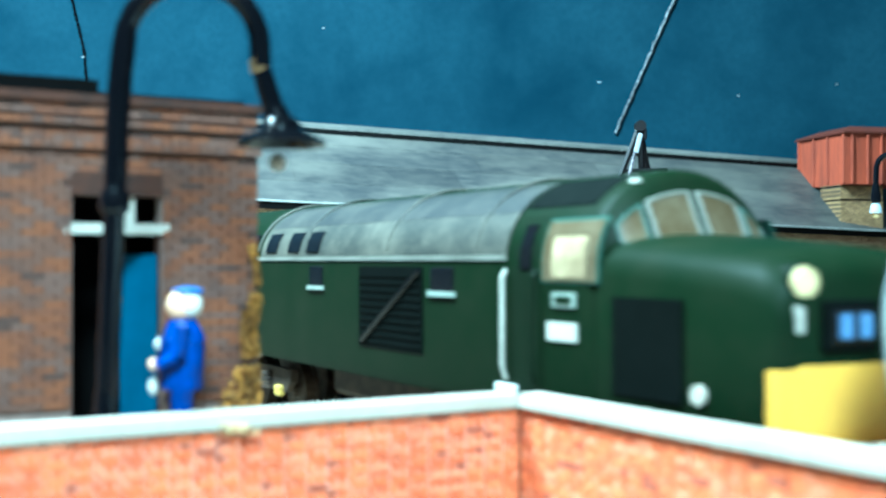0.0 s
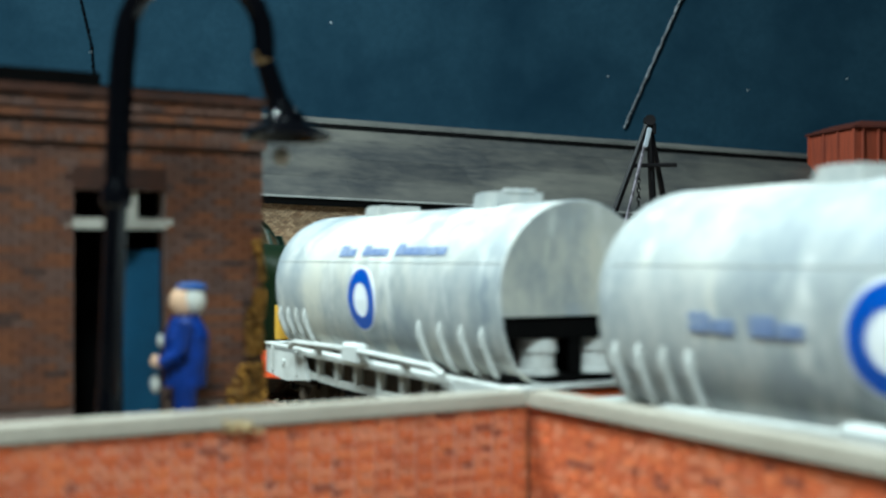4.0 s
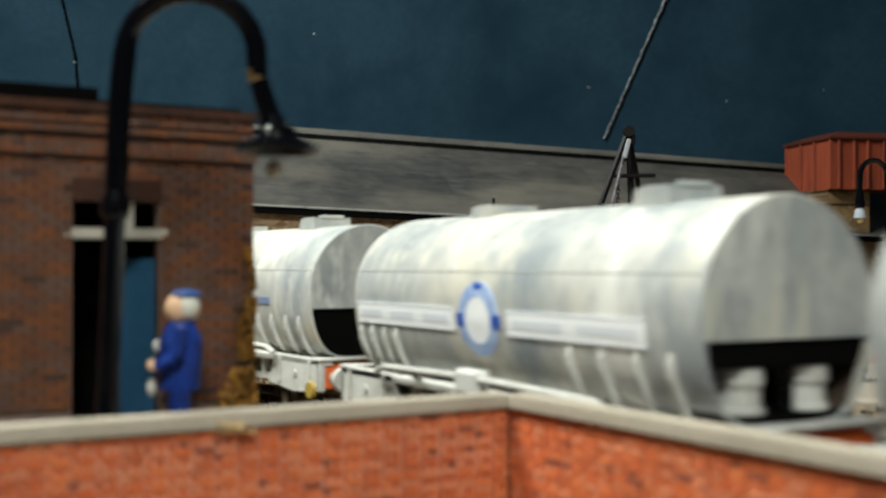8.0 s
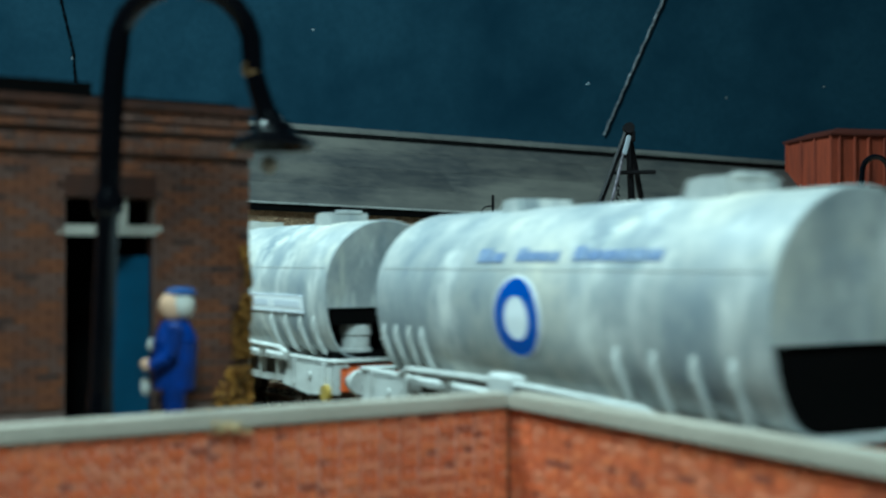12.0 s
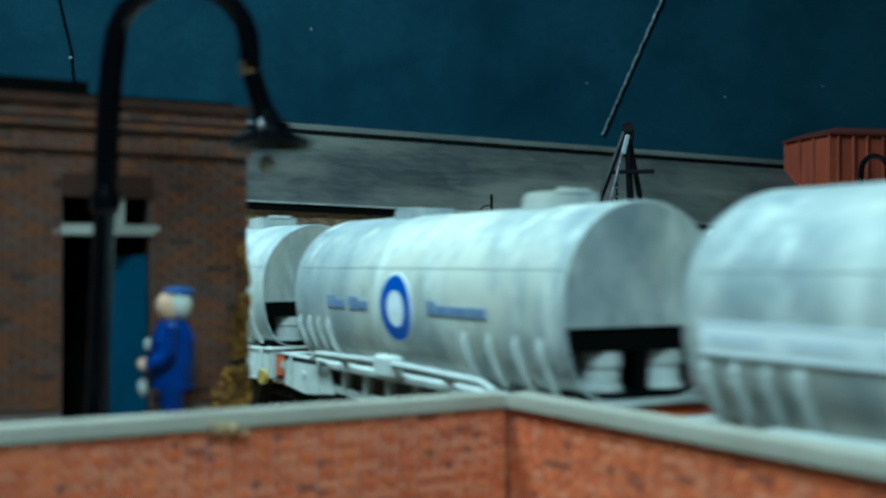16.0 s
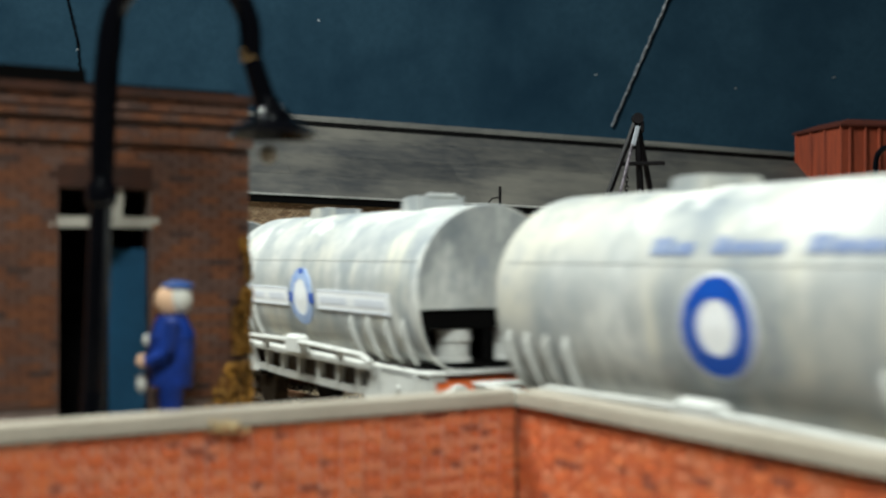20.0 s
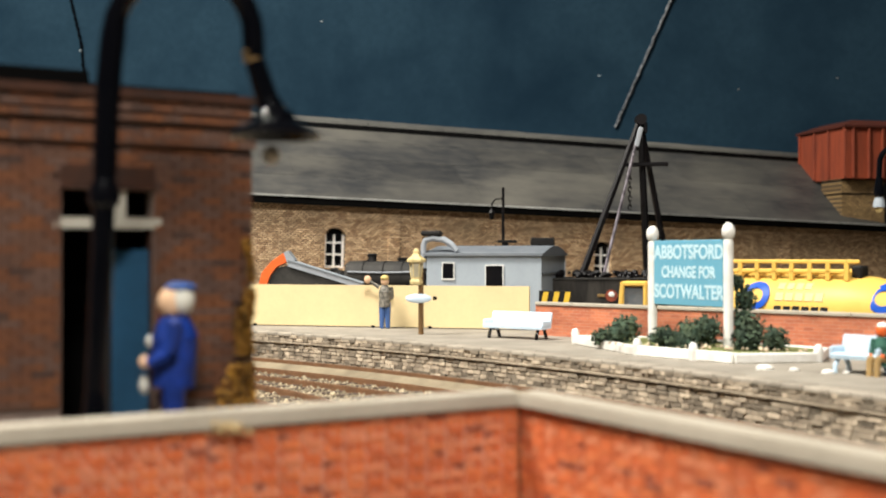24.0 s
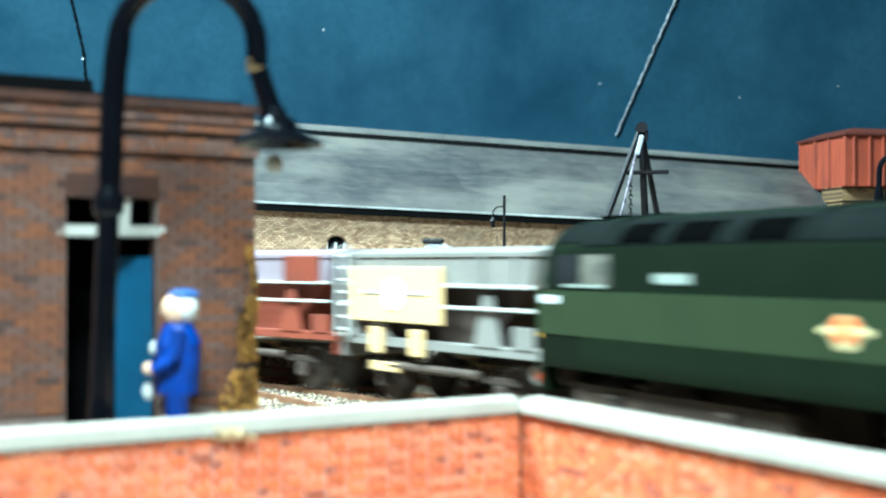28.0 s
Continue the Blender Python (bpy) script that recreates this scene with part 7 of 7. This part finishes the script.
    for x in (-27, 27):
        wheelset(w, x, 6.3)
        for sy in (-1, 1):
            bm = bmesh.new()
            box(bm, x, sy * 13.4, 4.5, 4.2, 1.6, 4.5, .4)
            for k in range(3):
                box(bm, x, sy * 13.4, 9.2 + k * .6, 14 - 3 * k, 1.5, .5)
            part("axle_guard", bm, M_RUNNING, w, "dark axle box and spring")
    return w


nose_diesel = class_37()
two_tone = class_47()
hoppers = [hopper_wagon(M_HOPPER_GREY, True, "grey hopper wagon with a buff square side panel"), hopper_wagon(M_HOPPER_BROWN, False, "red-brown hopper wagon with a pale ladder")]
hoppers += [copy_thing(hoppers[1], Matrix()) for _ in range(3)]

# ---- pieces: bricks of the near wall and the station, stones of the platform face ----


def brick_mesh(name, sx, sy, sz, material, bevel):
    bm = bmesh.new()
    box(bm, 0, 0, -sz / 2, sx, sy, sz, bevel)
    for v in bm.verts:
        v.co *= MM
    bmesh.ops.recalc_face_normals(bm, faces=bm.faces)
    me = bpy.data.meshes.new(name)
    bm.to_mesh(me)
    bm.free()
    me.materials.append(material)
    return me


def join_boxes(name, spots, material, parent, label=""):
    """Many small blocks in one mesh: spots of (matrix, sx, sy, sz) in mm."""
    verts, faces = [], []
    cube = [(x, y, z) for x in (-.5, .5) for y in (-.5, .5) for z in (-.5, .5)]
    quads = ((0, 1, 3, 2), (4, 6, 7, 5), (0, 4, 5, 1), (2, 3, 7, 6), (0, 2, 6, 4), (1, 5, 7, 3))
    for m, sx, sy, sz in spots:
        i = len(verts)
        verts += [tuple(m @ Vector((x * sx * MM, y * sy * MM, z * sz * MM))) for x, y, z in cube]
        faces += [tuple(i + q for q in f) for f in quads]
    me = bpy.data.meshes.new(name)
    me.from_pydata(verts, [], faces)
    me.materials.append(material)
    ob = new(name, me)
    ob.parent = parent
    return tagged(ob, label, kind="stuff")


random.seed(3)
STRETCHER = brick_mesh("brick", 2.66, 0.6, 0.74, M_WALL_BRICK, 0.07)
HEADER = brick_mesh("brick", 1.16, 0.6, 0.74, M_WALL_BRICK, 0.07)
for leg, start, d, n, length in (leg_left, leg_right):
    ang = math.degrees(math.atan2(d.y, d.x))
    count, spots = 0, []
    for row in range(15):
        z = WALL_TOP - 2.75 - row * 0.99
        s = 0.1
        k = 0
        while s < length - 3:
            head = row % 2 == 1
            w = 1.4 if head else 2.9
            p = start + d * (s + w / 2) + n * (0.02 + random.uniform(-.05, .05))
            m = at(p.x, p.y, z, ang + random.uniform(-.6, .6))
            if row < 9 and 0 < s < 62 and count < 300:
                ob = new("brick", HEADER if head else STRETCHER)
                ob.parent = leg
                ob.matrix_basis = m
                count += 1
            else:
                spots.append((m, w - .24, .6, .74))
            s += w + 0.13
            k += 1
    join_boxes("brickwork", spots, M_WALL_BRICK, leg)

ang = math.degrees(math.atan2(ACROSS.y, ACROSS.x))
OLD = brick_mesh("brick", 2.9, 0.6, 0.88, M_OLD_BRICK, 0.06)
count, spots = 0, []
row = 0
z = BZ + 6
while z < TOP_Z - 1.4:
    s = 0.35 if row % 2 else -1.05
    while s < 62:
        w = 2.9
        s0, s1 = max(s, 0.3), s + w
        if z < FAN_TOP + 3.6:
            if s0 < DOOR_R - .3 < s1:
                s1 = DOOR_R - .3
            if s0 < DOOR_L + .3 < s1:
                s0 = DOOR_L + .3
        inside = s1 > DOOR_R - .2 and s0 < DOOR_L + .2 and z < FAN_TOP + 3.6
        if not inside and s1 > s0 + .4 and not 55.3 < z < 57.7 and not 58.7 < z < 60.1:
            p = on_face((s0 + s1) / 2, 0.05 + random.uniform(-.06, .06))
            m = at(p.x, p.y, z, ang)
            if s1 - s0 > 2.8 and s < 16 and count < 300 and z > 19:
                ob = new("brick", OLD)
                ob.parent = station
                ob.matrix_basis = m
                count += 1
            else:
                spots.append((m, s1 - s0, .6, .88))
        s += w + 0.14
    z += 1.02
    row += 1
for z, out in ((59.35, 1.1), (56.95, 0.55), (56.0, 1.0)):
    s = 0.0
    while s < 62:
        p = on_face(s + 0.7, out - 0.3 + random.uniform(-.06, .06))
        spots.append((at(p.x, p.y, z + random.uniform(-.04, .04), ang), 1.28, .9, .86))
        s += 1.42
join_boxes("brickwork", spots, M_OLD_BRICK, station, "weathered brown brickwork")

STONES = [brick_mesh("stone", w, 1.5, 1.02, M_GREY_STONE, 0.16) for w in (1.7, 2.6, 3.6)]
count, spots = 0, []
for row in range(10):
    z = -0.2 + row * 1.2
    q = -120.0 + random.uniform(0, 4)
    while q < 420:
        i = random.randrange(3)
        w = (1.7, 2.6, 3.6)[i]
        p = edge_point(q + w / 2, 0.55 + random.uniform(-.25, .3))
        h = platform_track(q + w / 2)[1]
        m = at(p.x, p.y, z + random.uniform(-.08, .08), math.degrees(h) + random.uniform(-2, 2))
        if -20 < q < 190 and row in (5, 6, 7, 8, 9) and count < 300:
            ob = new("stone", STONES[i])
            ob.parent = platform
            ob.matrix_basis = m
            count += 1
        else:
            spots.append((m, w, 1.5, 1.02))
        q += w + 0.24
join_boxes("stonework", spots, M_GREY_STONE, platform, "coursed stone platform face")
q = -330.0
while q < 430:
    w = random.uniform(4.5, 8.0)
    p = edge_point(q + w / 2, 2.5 + random.uniform(-.2, .2))
    h = platform_track(q + w / 2)[1]
    bm = bmesh.new()
    box(bm, 0, 0, PLAT_Z - 1.35, w - .15, 5.6, 1.3, .3)
    part("edge_slab", bm, M_EDGE, platform, place=at(p.x, p.y, random.uniform(-.08, .08), math.degrees(h) + random.uniform(-.8, .8)))
    q += w

# ---- what moves ----
# seconds and the place of the first wagon's rear tank end along the near track, in mm
HAUL = [(0, -242), (0.5, -218.5), (1, -195), (1.5, -172.3), (2, -147.8), (2.5, -122.5), (3, -97.2), (3.5, -70.3), (4, -44), (4.5, -19), (5, 5), (5.5, 29), (6, 54.5), (6.5, 81), (7, 112), (7.5, 146), (8, 181), (9, 245.5), (10, 318), (11, 383.5), (12, 452), (12.5, 487), (13.5, 565), (14.5, 646.5), (15.5, 736.5), (16.5, 821), (17.5, 905.4), (18, 946), (19, 1032), (20, 1113.5), (20.5, 1156), (21, 1199), (21.5, 1242), (22.5, 1328), (23.5, 1414), (25, 1543), (26.5, 1672), (28, 1801)]
# seconds and the place of the two-tone diesel's middle along the platform track
RETURN = [(0, 1553), (14, 1553), (17, 1463), (20, 1143), (22, 863), (24, 563), (25, 423), (25.5, 350), (26, 266), (26.5, 181.5), (27, 82), (27.5, -11), (28, -104)]
# how far the slack between diesel and train has drawn out
SLACK = [(0, -0.5), (1, 0), (2, 3.3), (3, 9.5), (4, 12), (28, 12)]


def along(rows, t):
    for (ta, a), (tb, b) in zip(rows, rows[1:]):
        if ta <= t <= tb:
            return a + (b - a) * (t - ta) / (tb - ta)
    return rows[-1][1]


def motions():
    times = sorted({t for t, _ in HAUL})
    for k, w in enumerate(wagons):
        walk(w, [(t, stand(near_track, along(HAUL, t) + 59.0 - k * PITCH, 40.0)) for t in times])
    walk(nose_diesel, [(t, stand(near_track, along(HAUL, t) + along(SLACK, t) + 251.0, 82.0)) for t in times])
    times = sorted({t for t, _ in RETURN})
    walk(two_tone, [(t, stand(platform_track, along(RETURN, t), 84.0)) for t in times])
    s = 177.0
    for w in hoppers:
        walk(w, [(t, stand(platform_track, along(RETURN, t) + s, 27.0)) for t in times])
        s += 97.0


motions()
